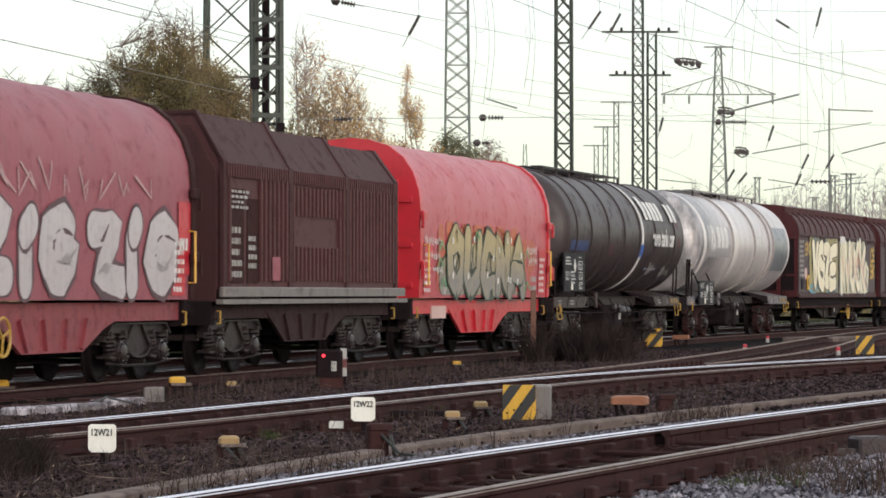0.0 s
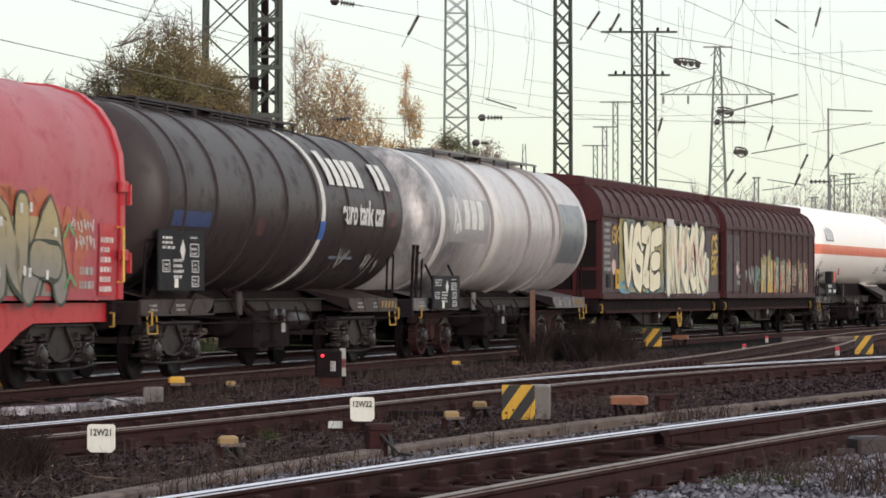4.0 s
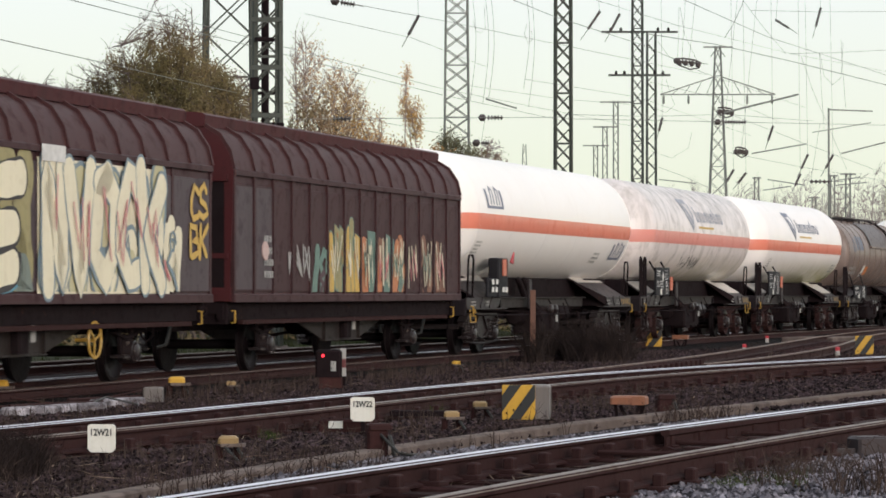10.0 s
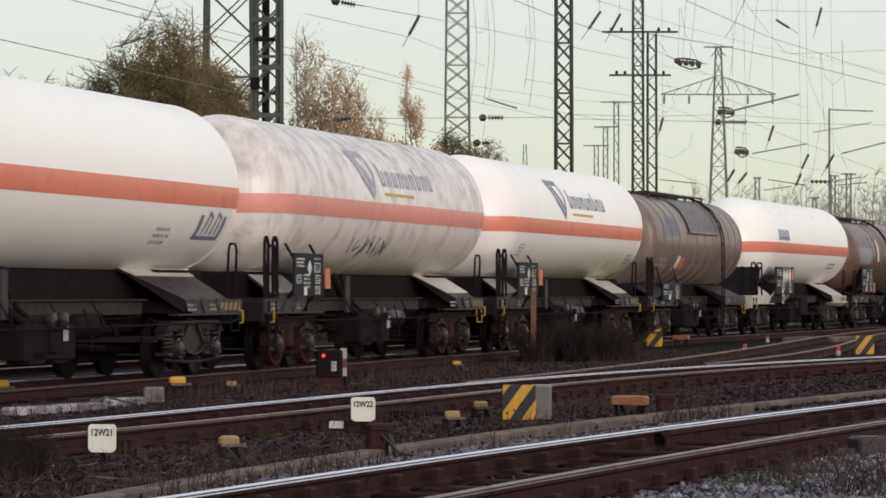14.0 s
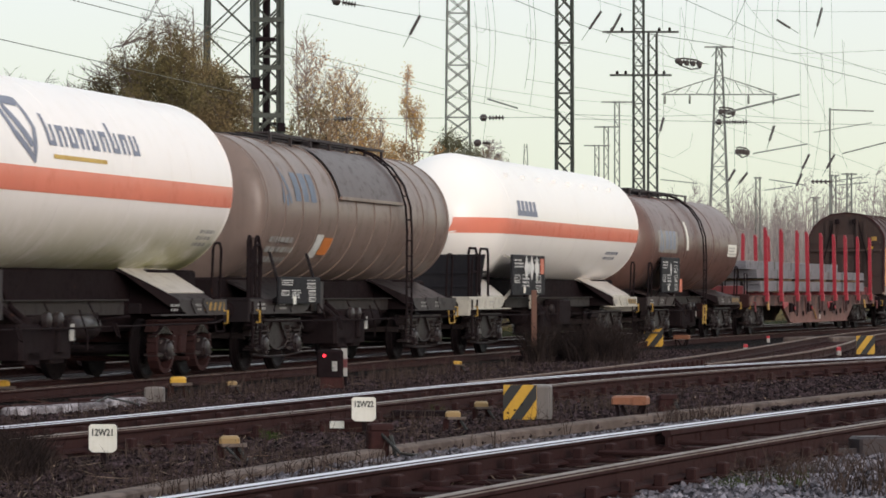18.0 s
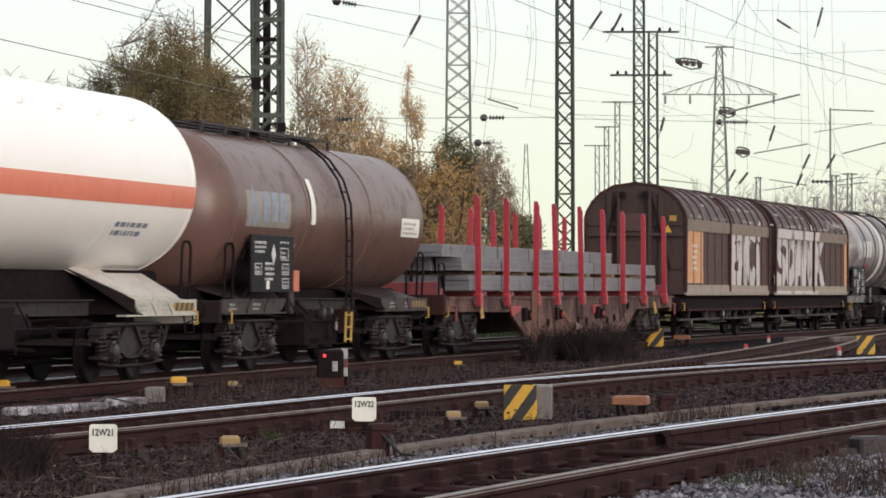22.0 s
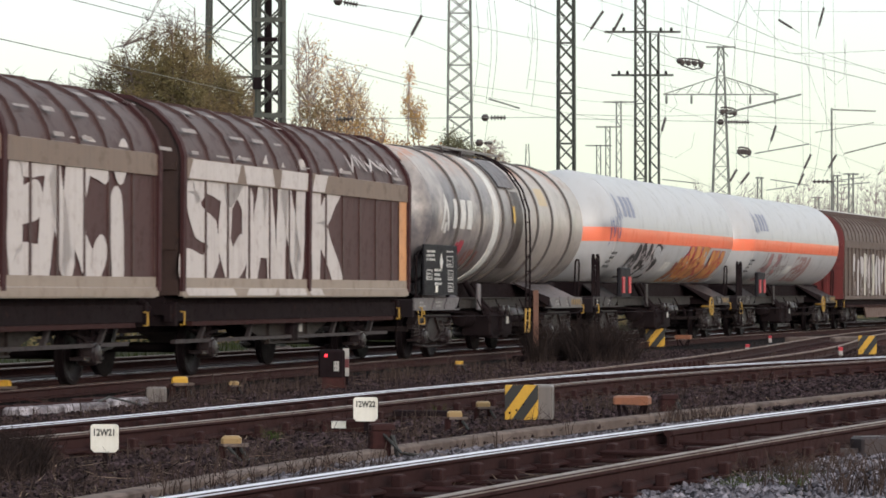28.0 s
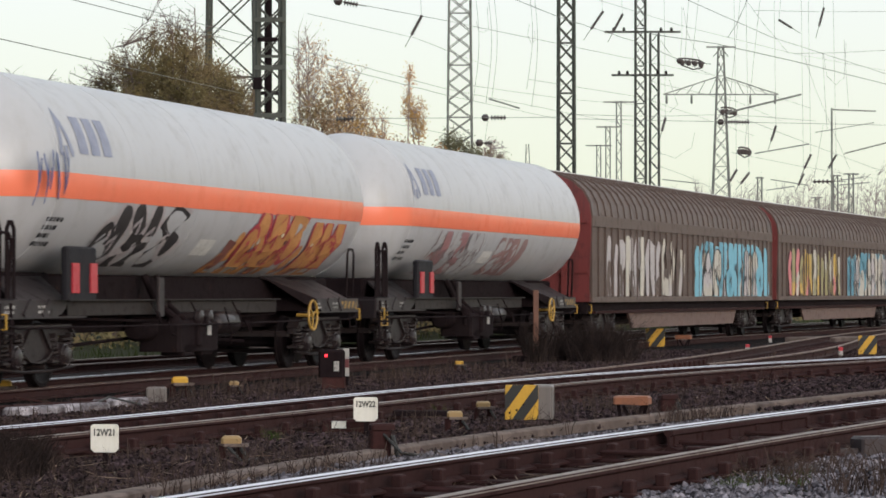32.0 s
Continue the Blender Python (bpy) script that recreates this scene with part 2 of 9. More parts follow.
m_axle = paint("axle_box_iron", (0.0278, 0.0200, 0.0216), (0.0144, 0.0102, 0.0113), 0.38, 0.2, 0.5, 0.3, 3, 0.1, 0.1, spec=0.35)
m_spring = paint("spring_steel", (0.0288, 0.0205, 0.0221), (0.0124, 0.0093, 0.0098), 0.38, 0.2, 0.5, 0.2, 3, 0.05, 0.2, spec=0.35)
m_grip = paint("worn_yellow_grip", (0.42, 0.25, 0.045), (0.12, 0.08, 0.04), 0.5, 0, 0.6, 0.3, 6, 0.05)
m_yellow = paint("yellow_paint", (0.55, 0.31, 0.03), (0.2, 0.12, 0.03), 0.5, 0, 0.4, 0.2, 3, 0.05)
m_orange = paint("orange_paint", (0.62, 0.20, 0.05), (0.2, 0.09, 0.03), 0.5, 0, 0.4, 0.2, 3, 0.05)
m_black = plain("black_paint", (0.02, 0.02, 0.02), 0.5)
m_white = paint("white_paint", (0.76, 0.74, 0.68), (0.35, 0.3, 0.24), 0.55, 0, 0.35, 0.2, 3, 0.05)
m_red = paint("red_paint", (0.42, 0.02, 0.035), (0.16, 0.02, 0.02), 0.45, 0, 0.3, 0.2, 2, 0.05)
m_board = paint("dark_board", (0.017, 0.016, 0.020), (0.03, 0.03, 0.03), 0.6, 0, 0.4, 0.3, 2, 0.05, spec=0.06)
m_placard = paint("worn_orange_placard", (0.50, 0.13, 0.075), (0.2, 0.08, 0.06), 0.5, 0, 0.5, 0.3, 4, 0.03)
m_mark = plain("white_marking", (0.62, 0.61, 0.60), 0.6)
m_mark_dim = plain("faded_marking", (0.36, 0.35, 0.34), 0.6)

# ---- the ground, the tracks ----
def spread(near, far, n, first):
    """Steps that grow from near to far."""
    out, d = [near], first
    while out[-1] < far and len(out) < n:
        out.append(out[-1] + d)
        d *= 1.09
    return out


gy = [-400, -120, -40] + spread(-10, 3600, 110, 0.55)
gx_pos = spread(0.0, 3000, 90, 0.6)
gx = [-x for x in gx_pos[:0:-1]] + gx_pos
g = Shape()
for y in gy:
    for x in gx:
        bumps = 0.05 * noise.noise((x * 0.5, y * 0.5, 0)) + 0.025 * noise.noise((x * 2.1, y * 2.1, 3)) if y < 130 else 0
        g.v.append((x, y, level(x, y) - 0.235 + bumps))
nx = len(gx)
g.f = [(i * nx + j, i * nx + j + 1, (i + 1) * nx + j + 1, (i + 1) * nx + j) for i in range(len(gy) - 1) for j in range(nx - 1)]
solid("ground", g, m_ballast, "dark brown-grey trodden ballast ground of a rail yard", "ground", kind="structure")


def poly(*c):
    def fn(y):
        return sum(k * y ** (len(c) - 1 - i) for i, k in enumerate(c))
    return fn


def clamp_path(fn, y0, y1):
    """fn between y0 and y1, straight on beyond."""
    def out(y):
        yy = min(max(y, y0), y1)
        return fn(yy) + (fn(yy + 0.01) - fn(yy - 0.01)) / 0.02 * (y - yy)
    return out


RAIL_PROFILE = [(-0.036, 0.0), (-0.036, -0.035), (-0.01, -0.05), (-0.01, -0.125), (-0.07, -0.145), (-0.07, -0.16), (0.07, -0.16), (0.07, -0.145), (0.01, -0.125),
                (0.01, -0.05), (0.036, -0.035), (0.036, 0.0)]
HEAD_PROFILE = [(-0.039, -0.016), (-0.038, -0.011), (-0.031, -0.002), (-0.015, 0.006), (0.015, 0.006), (0.031, -0.002), (0.038, -0.011), (0.039, -0.016)]


def sweep(path, prof):
    """Draws a profile (across, up) along points of the ground plan."""
    s, n = Shape(), len(prof)
    for i, p in enumerate(path):
        a, b = path[max(i - 1, 0)], path[min(i + 1, len(path) - 1)]
        d = (Vector(b) - Vector(a))
        d.z = 0
        d.normalize()
        for c, h in prof:
            s.v.append((p[0] + d.y * c, p[1] - d.x * c, p[2] + h))
    for i in range(len(path) - 1):
        s.f += [(i * n + j, i * n + (j + 1) % n, (i + 1) * n + (j + 1) % n, (i + 1) * n + j) for j in range(n)]
    s.f += [tuple(range(n)), tuple(range((len(path) - 1) * n, len(path) * n))[::-1]]
    return s


def along(fn, y0, y1, off=0.0, step=0.8, lift=0.0):
    """Points along x = fn(y), moved sideways by off."""
    pts, y = [], y0
    while y <= y1:
        sl = (fn(y + 0.05) - fn(y - 0.05)) / 0.1
        k = 1 / math.hypot(1, sl)
        x2, y2 = fn(y) + off * k, y - off * sl * k
        pts.append((x2, y2, level(x2, y2) + lift))
        y += step
    return pts


sleeper_me = Shape().box((0, 0, 0), (2.5, 0.26, 0.16), b=0.015).mesh("sleeper", m_sleeper, 0)
clip_me = Shape().box((0, 0, 0.0), (0.36, 0.16, 0.035), b=0.008).box((-0.12, 0, 0.05), (0.07, 0.1, 0.09), b=0.01).box((0.12, 0, 0.05), (0.07, 0.1, 0.09), b=0.01).mesh("tie_plate", m_rail, 0)


def railway(name, label, centre, y0, y1, heads, sleepers=True, plates=True, s_range=None):
    """A track of two rails on sleepers, its centre line given as x by y."""
    tr = thing(name, label, "railway track", kind="structure")
    for off, head in zip((-0.752, 0.752), heads):
        r = part("rail", sweep(along(centre, y0, y1, off), RAIL_PROFILE), m_rail, tr, "rusty brown steel rail")
        part("running_surface", sweep(along(centre, y0, y1, off, lift=0.001), HEAD_PROFILE), head, r, "worn rail head")
    if sleepers:
        for p, q in zip(along(centre, *(s_range or (y0, y1)), 0, 0.62), along(centre, *(s_range or (y0, y1)), 0.752, 0.62)):
            turn = math.degrees(math.atan2(q[1] - p[1], q[0] - p[0]))
            part("sleeper", sleeper_me, m_sleeper, tr, at=pose(p[0], p[1], p[2] - 0.255, 0, 0, turn + random.uniform(-1, 1)), smooth=0)
            if plates:
                for o in (-0.752, 0.752):
                    x = p[0] + o * math.cos(radians(turn))
                    y = p[1] + o * math.sin(radians(turn))
                    part("tie_plate", clip_me, m_rail, tr, at=pose(x, y, p[2] - 0.158, 0, 0, turn), smooth=0)
    return tr


def beside(fn, off):
    """The line off metres to the right of x = fn(y)."""
    def out(y):
        sl = (fn(y + 0.05) - fn(y - 0.05)) / 0.1
        return fn(y) + off * math.hypot(1, sl)
    return out


t1 = clamp_path(poly(0.0042315, 0.2305, -6.4382), 16.4, 30.2)
t2 = clamp_path(poly(0.00044398, -0.045574, 1.889, -30.814), 27.6, 53.0)
d1 = clamp_path(poly(2.9317e-05, -0.0067392, 0.71037, -19.527), 40.0, 101.0)
d2 = clamp_path(poly(6.9334e-05, -0.016055, 1.4094, -34.772), 47.8, 94.0)
railway("track_1", "rusty rails with polished heads on dark wooden sleepers", beside(t1, 0.752), 6, 60, (m_shine, m_dull), s_range=(11, 40))
railway("track_2", "curved rusty track with one polished rail head", beside(t2, 0.752), 14, 90, (m_shine, m_dull), s_range=(22, 62))
# the rails that turn off towards the train's track
m_rust_head = paint("rusted_rail_head", (0.15, 0.088, 0.062), (0.07, 0.042, 0.034), 0.6, 0.2, 0.5, 0, 1, 0.05)
turnout = thing("track_3", "pair of rusty turnout rails curving away", "railway track", kind="structure")
for fn, y0, y1 in ((d1, 41, 125), (d2, 50, 118)):
    r = part("rail", sweep(along(fn, y0, y1, 0.0), RAIL_PROFILE), m_rail, turnout)
    part("running_surface", sweep(along(fn, y0, y1, 0, lift=0.001), HEAD_PROFILE), m_rust_head, r)
for p in along(d1, 47, 57, 0.16, 0.55):
    part("slide_plate", Shape().box((0, 0, 0), (0.3, 0.2, 0.1), b=0.01), m_under_red, turnout, "red-brown slide plate", at=pose(p[0], p[1], p[2] - 0.09, 0, 0, -18))
for p in along(d1, 57, 100, 0.75, 0.62):
    part("sleeper", sleeper_me, m_sleeper, turnout, at=pose(p[0], p[1], p[2] - 0.27, 0, 0, -20), smooth=0)
# check rail, blade and joint plates at the turnout of the near track
inner = thing("track_6", "short rusty check rails and joint bars inside the near track", "railway track", kind="structure")
for y0, y1, off, lift in ((24.2, 27.4, 0.13, -0.01), (22.6, 24.3, 1.32, -0.015), (25.6, 29.5, 1.2, -0.02)):
    part("check_rail", sweep(along(t1, y0, y1, off, 0.4, lift), RAIL_PROFILE), m_rail, inner, "rusty check rail")
for y, off in ((23.9, 0.0), (24.9, 0.0), (23.4, 1.504), (26.3, 0.13)):
    p = along(t1, y, y + 0.1, off - 0.05, 0.2)[0]
    turn = math.degrees(math.atan2(1, 0.23 + 0.0085 * y))
    part("fishplate", Shape().box((0, 0, 0), (0.6, 0.03, 0.08), b=0.008), m_rail, inner, at=pose(p[0], p[1], p[2] - 0.075, 0, 0, turn))
    for k in (-0.2, -0.07, 0.07, 0.2):
        part("bolt", Shape().lathe([(-0.05, 0.012), (-0.02, 0.016)], 6, "y", (k, 0, 0)), m_rail, inner, at=pose(p[0], p[1], p[2] - 0.075, 0, 0, turn))
for y in (23.0, 24.4, 25.9):
    p = along(t1, y, y + 0.1, 0.75, 0.2)[0]
    part("tie_rod", Shape().tube([(-0.7, 0, 0), (0.7, 0, 0)], 0.022, 6).box((0.1, 0, 0.02), (0.22, 0.1, 0.08), b=0.01), m_rail, inner, at=pose(p[0], p[1], p[2] - 0.13, 0, 0, -24))
# the train's own track and one more behind it
for name, q, mats, label in (("track_4", 0.0, (m_dull, m_shine), "track under the goods train with polished heads"), ("track_5", -4.7, (m_dull, m_dull), "track behind the goods train")):
    tr = thing(name, label, "railway track", kind="structure")
    for off, head in zip((0.752, -0.752), mats):
        pts = [on_track(u, q + off, 0.022 * q * (q > 0)) for u in range(-45, 330, 3)]
        r = part("rail", sweep(pts, RAIL_PROFILE), m_rail, tr)
        part("running_surface", sweep([p + Vector((0, 0, 0.001)) for p in pts], HEAD_PROFILE), head, r)
    if q == 0:
        for i in range(150):
            u = -12 + i * 0.65
            part("sleeper", sleeper_me, m_sleeper, tr, at=track_pose(u, 0, -0.255) @ pose(0, 0, 0, 0, 0, 90), smooth=0)
# stained bed under the train's track, the train's shade put into its colour
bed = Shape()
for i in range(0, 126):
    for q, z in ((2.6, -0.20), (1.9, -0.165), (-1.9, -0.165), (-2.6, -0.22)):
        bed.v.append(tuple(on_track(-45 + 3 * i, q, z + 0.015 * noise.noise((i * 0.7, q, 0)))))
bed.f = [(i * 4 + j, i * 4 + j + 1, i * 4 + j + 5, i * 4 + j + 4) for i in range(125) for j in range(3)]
solid("track_bed", bed, mottled("shaded_ballast", [(0.015, 0.012, 0.0132), (0.006, 0.0048, 0.0054), (0.010, 0.008, 0.0088)], 9, bump=0.9, dist=0.06, lum=0.0), "stained ballast bed darkened with the train's shade", "ground", kind="structure")
# grass beyond the tracks
gs, nq = Shape(), 8
for i in range(0, 90):
    for j in range(nq):
        p = on_track(-60 + i * 5, -6.6 - j * 4.2, -0.30 + 0.05 * j + 0.12 * noise.noise((i, j, 0)) * (j > 0))
        gs.v.append(tuple(p))
gs.f = [(i * nq + j, i * nq + j + 1, (i + 1) * nq + j + 1, (i + 1) * nq + j) for i in range(89) for j in range(nq - 1)]
solid("grass_verge", gs, m_grass, "uneven green grass verge behind the tracks", "grass", kind="structure")
# long low concrete edging beside the near track
edge = clamp_path(poly(0.0097309, -0.15162, -2.8209), 21.3, 34.0)
solid("edging", sweep(along(edge, 17, 45, 0, 0.9, -0.2), [(-0.09, -0.1), (-0.09, 0.045), (-0.07, 0.06), (0.07, 0.06), (0.09, 0.045), (0.09, -0.1)]), m_conc,
      "long pale concrete cable-trough edging sunk in the ballast", "kerb", kind="structure")

# ---- the train: tools ----
TRAIN, WHEELS = [], []


def new_wagon(name, label, category, u0, u1):
    w = thing(name, label, category, group="wagons of the goods train")
    TRAIN.append((w, (u0 + u1) / 2))
    return w, (u1 - u0) / 2


def flat(y):
    return lambda a, b, l: (a, y - l, b)


def round_side(r, zc):
    def fn(a, b, l):
        t = math.asin(max(-1, min(1, (b - zc) / r)))
        return (a, -(r + l) * math.cos(t), zc + (r + l) * math.sin(t))
    return fn


def side_of(prof):
    """Maps height onto an open yz profile that runs upwards."""
    ys, zs = [p[0] for p in prof], [p[1] for p in prof]

    def fn(a, b, l):
        return (a, float(np.interp(b, zs, ys)) - l, b)
    return fn


def patch(s, a0, b0, a1, b1, fm, l, skew=0.0):
    """A rectangle of paint laid on a surface."""
    na, nb = max(1, int((a1 - a0) / 0.5)), max(1, int((b1 - b0) / 0.12))
    vs = [fm(a0 + (a1 - a0) * i / na + skew * j / nb, b0 + (b1 - b0) * j / nb, l) for i in range(na + 1) for j in range(nb + 1)]
    k = nb + 1
    return s.add(vs, [(i * k + j, (i + 1) * k + j, (i + 1) * k + j + 1, i * k + j + 1) for i in range(na) for j in range(nb)])


def ribbon(s, pts, w, fm, l):
    """A painted stroke along points (a, b) on a surface."""
    fine = []
    for (a0, b0), (a1, b1) in zip(pts, pts[1:]):
        n = max(1, int(math.hypot(a1 - a0, b1 - b0) / 0.15))
        fine += [(a0 + (a1 - a0) * i / n, b0 + (b1 - b0) * i / n) for i in range(n)]
    fine.append(pts[-1])
    wide = [1.0] * len(fine)
    # round ends
    for end in (0, -1):
        p, q = (fine[0], fine[1]) if end == 0 else (fine[-1], fine[-2])
        d = Vector((p[0] - q[0], p[1] - q[1]))
        d = d.normalized() if d.length else Vector((0, 1))
        for e, k in ((0.22, 0.9), (0.38, 0.64), (0.47, 0.3)):
            pt = (p[0] + d.x * e * w, p[1] + d.y * e * w)
            fine, wide = ([pt] + fine, [k] + wide) if end == 0 else (fine + [pt], wide + [k])
    vs = []
    for i, (a, b) in enumerate(fine):
        p, q = fine[max(i - 1, 0)], fine[min(i + 1, len(fine) - 1)]
        d = Vector((q[0] - p[0], q[1] - p[1]))
        d = d.normalized() if d.length else Vector((1, 0))
        ww = w / 2 * wide[i] * (1 + 0.22 * noise.noise((a * 2.3, b * 2.3, w * 9)))
        vs += [fm(a - d.y * ww, b + d.x * ww, l), fm(a + d.y * ww, b - d.x * ww, l)]
    return s.add(vs, [(2 * i, 2 * i + 1, 2 * i + 3, 2 * i + 2) for i in range(len(fine) - 1)])


# shapes of sprayed strokes in a unit box
STROKES = {
    "z": [[(0.05, 0.95), (0.9, 0.95), (0.15, 0.1), (0.95, 0.05)]],
    "i": [[(0.5, 0.02), (0.45, 0.66)], [(0.4, 0.84), (0.58, 0.97)]],
    "g": [[(0.9, 0.8), (0.6, 0.98), (0.25, 0.85), (0.1, 0.45), (0.3, 0.08), (0.7, 0.05), (0.92, 0.25), (0.9, 0.48), (0.55, 0.48)]],
    "s": [[(0.9, 0.85), (0.55, 0.98), (0.15, 0.8), (0.3, 0.55), (0.75, 0.45), (0.88, 0.2), (0.5, 0.02), (0.08, 0.12)]],
    "o": [[(0.5, 0.98), (0.15, 0.75), (0.1, 0.3), (0.5, 0.02), (0.88, 0.3), (0.85, 0.75), (0.5, 0.98), (0.3, 0.9)]],
    "n": [[(0.12, 0.0), (0.2, 0.98), (0.75, 0.05), (0.85, 0.98)]],
    "u": [[(0.12, 0.98), (0.15, 0.25), (0.5, 0.02), (0.85, 0.25), (0.85, 0.98)]],
    "a": [[(0.05, 0.0), (0.45, 0.98), (0.9, 0.0)], [(0.25, 0.35), (0.7, 0.35)]],
    "c": [[(0.9, 0.82), (0.5, 0.98), (0.12, 0.6), (0.15, 0.3), (0.5, 0.02), (0.9, 0.15)]],
    "e": [[(0.9, 0.95), (0.15, 0.9), (0.15, 0.05), (0.9, 0.08)], [(0.2, 0.5), (0.75, 0.52)]],
    "k": [[(0.15, 0.0), (0.15, 0.98)], [(0.85, 0.95), (0.25, 0.5), (0.9, 0.02)]],
    "b": [[(0.15, 0.0), (0.15, 0.98), (0.7, 0.9), (0.75, 0.6), (0.2, 0.52), (0.85, 0.42), (0.85, 0.1), (0.15, 0.03)]],
    "v": [[(0.1, 0.98), (0.45, 0.02), (0.9, 0.98)]],
}


def tag(w, fm, signs, a0, b0, width, h, t, fill, edge=None, lean=0.0, lift=0.005, label="", seed=1):
    """A row of sprayed shapes: a dark outline with the fill over it."""
    rng = random.Random(seed)
    cw = width / len(signs)
    outl, inn = Shape(), Shape()
    n = 0
    for i, ch in enumerate(signs):
        for st in STROKES[ch]:
            k = 1 + rng.uniform(-0.1, 0.06)
            sl = lean + rng.uniform(-0.12, 0.12)
            pts = [(a0 + cw * (i - 0.04 + 1.06 * (x + rng.uniform(-0.09, 0.09))) + sl * h * (y - 0.5), b0 + h * min(1, max(0, (y + rng.uniform(-0.06, 0.06)) * k))) for x, y in st]
            n += 1
            if edge:
                ribbon(outl, pts, t * 1.24, fm, lift + 0.0024 * n)
            ribbon(inn, pts, t, fm, lift + 0.0012 + 0.0024 * n)
    if edge:
        part("graffiti_outline", outl, edge, w, smooth=0)
    return part("graffiti", inn, fill, w, label, smooth=0)


def scribble(w, fm, a0, b0, width, h, n, t, mat, seed, lift=0.012, label="thin unreadable sprayed scrawl"):
    """A scrawl of n quick loops and hooks that spell nothing."""
    rng = random.Random(seed)
    s = Shape()
    for i in range(n):
        x, cw = a0 + width * i / n, width / n
        pts = [(x + cw * rng.uniform(0, 0.3), b0 + h * rng.uniform(0.6, 1))]
        for k in range(rng.randint(2, 4)):
            pts.append((x + cw * rng.uniform(0.05, 1.0), b0 + h * (rng.uniform(0, 0.4) if k % 2 == 0 else rng.uniform(0.5, 1))))
        ribbon(s, pts, t, fm, lift + 0.0008 * i)
    return part("graffiti", s, mat, w, label, smooth=0)


def mural(w, fm, a0, b0, width, h, n, fills, edge, light=None, seed=1, lift=0.004, fat=1.25, dip=0.22, label="dense graffiti of interlocking upright shapes"):
    """Interlocking finger-like painted shapes with dark edges, cuts and light flecks."""
    rng = random.Random(seed)
    cw = width / n
    raw = fm
    fm = lambda a, b, l: raw(a, min(max(b, b0), b0 + h * 1.08), l)
    lay = [Shape() for _ in fills]
    dark, fleck = Shape(), Shape()
    order = list(range(n))
    rng.shuffle(order)
    for k, i in enumerate(order):
        x = a0 + cw * (i + 0.5)
        arch = 1 - dip * abs(2 * (i + 0.5) / n - 1) ** 2
        top, bot = b0 + h * arch * rng.uniform(0.82, 1.0), b0 + h * rng.uniform(0.0, 0.12)
        j = [rng.uniform(-0.3, 0.3) * cw for _ in range(4)]
        kind = rng.randrange(4)
        pts = [(x + j[0], bot), (x + j[1] * 0.6, bot + (top - bot) * 0.35), (x + j[2], bot + (top - bot) * 0.7), (x + j[3], top)]
        if kind == 1:
            pts += [(x + j[3] + cw * 0.55, top - 0.06 * h), (x + j[3] + cw * 0.5, top - 0.34 * h)]
        elif kind == 2:
            pts = [(x + j[0] - cw * 0.5, bot + 0.3 * h), (x + j[0] - cw * 0.35, bot + 0.03 * h)] + pts
        wd = cw * fat * rng.uniform(0.6, 0.95)
        if edge:
            ribbon(dark, pts, wd + cw * 0.24, fm, lift + 0.0026 * k)
        c = rng.randrange(len(fills))
        ribbon(lay[c], pts, wd, fm, lift + 0.0013 + 0.0026 * k)
        if rng.random() < 0.55 and len(fills) > 1:
            f = rng.uniform(0.25, 0.6)
            ribbon(lay[(c + 1) % len(fills)], [(px, bot + (pz - bot) * f) for px, pz in pts[:4]], wd * 0.8, fm, lift + 0.0018 + 0.0026 * k)
        if edge:
            z = bot + (top - bot) * rng.uniform(0.3, 0.8)
            ribbon(dark, [(x - cw * 0.2, z), (x + cw * 0.05, z + 0.12 * h), (x + cw * 0.12, z - 0.1 * h)], cw * 0.12, fm, lift + 0.0024 + 0.0026 * n)
        if light and rng.random() < 0.8:
            z, xx = bot + (top - bot) * rng.uniform(0.2, 0.95), x + rng.uniform(-0.4, 0.4) * cw
            patch(fleck, xx, z, xx + 0.16 * cw, z + 0.08 * h, fm, lift + 0.004 + 0.0026 * n)
    if edge:
        part("graffiti_outline", dark, edge, w, smooth=0)
    for s, m in zip(lay, fills):
        if s.f:
            part("graffiti", s, m, w, label, smooth=0)
    if light:
        part("graffiti_fleck", fleck, light, w, smooth=0)


def bars(s, fm, a, b, width, h, rows, l=0.006, seed=3):
    """Rows of small bars that stand for lettering too small to read."""
    rng = random.Random(seed)
    rh = h / rows
    for r in range(rows):
        x = a
        while x < a + width * rng.uniform(0.7, 1.0):
            d = rng.uniform(0.05, 0.22) * min(1, width)
            patch(s, x, b + r * rh, min(x + d, a + width), b + r * rh + rh * 0.55, fm, l)
            x += d + 0.04 * min(1, width) + 0.02
    return s


def text_mesh(name, body, size, mat, depth=0.0):
    cu = bpy.data.curves.new(name, "FONT")
    cu.body, cu.size, cu.extrude, cu.offset, cu.align_x = body, size, depth, size * 0.028, "CENTER"
    ob = bpy.data.objects.new(name, cu)
    scene.collection.objects.link(ob)
    bpy.context.view_layer.update()
    me = bpy.data.meshes.new_from_object(ob.evaluated_get(bpy.context.evaluated_depsgraph_get()))
    bpy.data.objects.remove(ob)
    me.materials.clear()
    me.materials.append(mat)
    return me


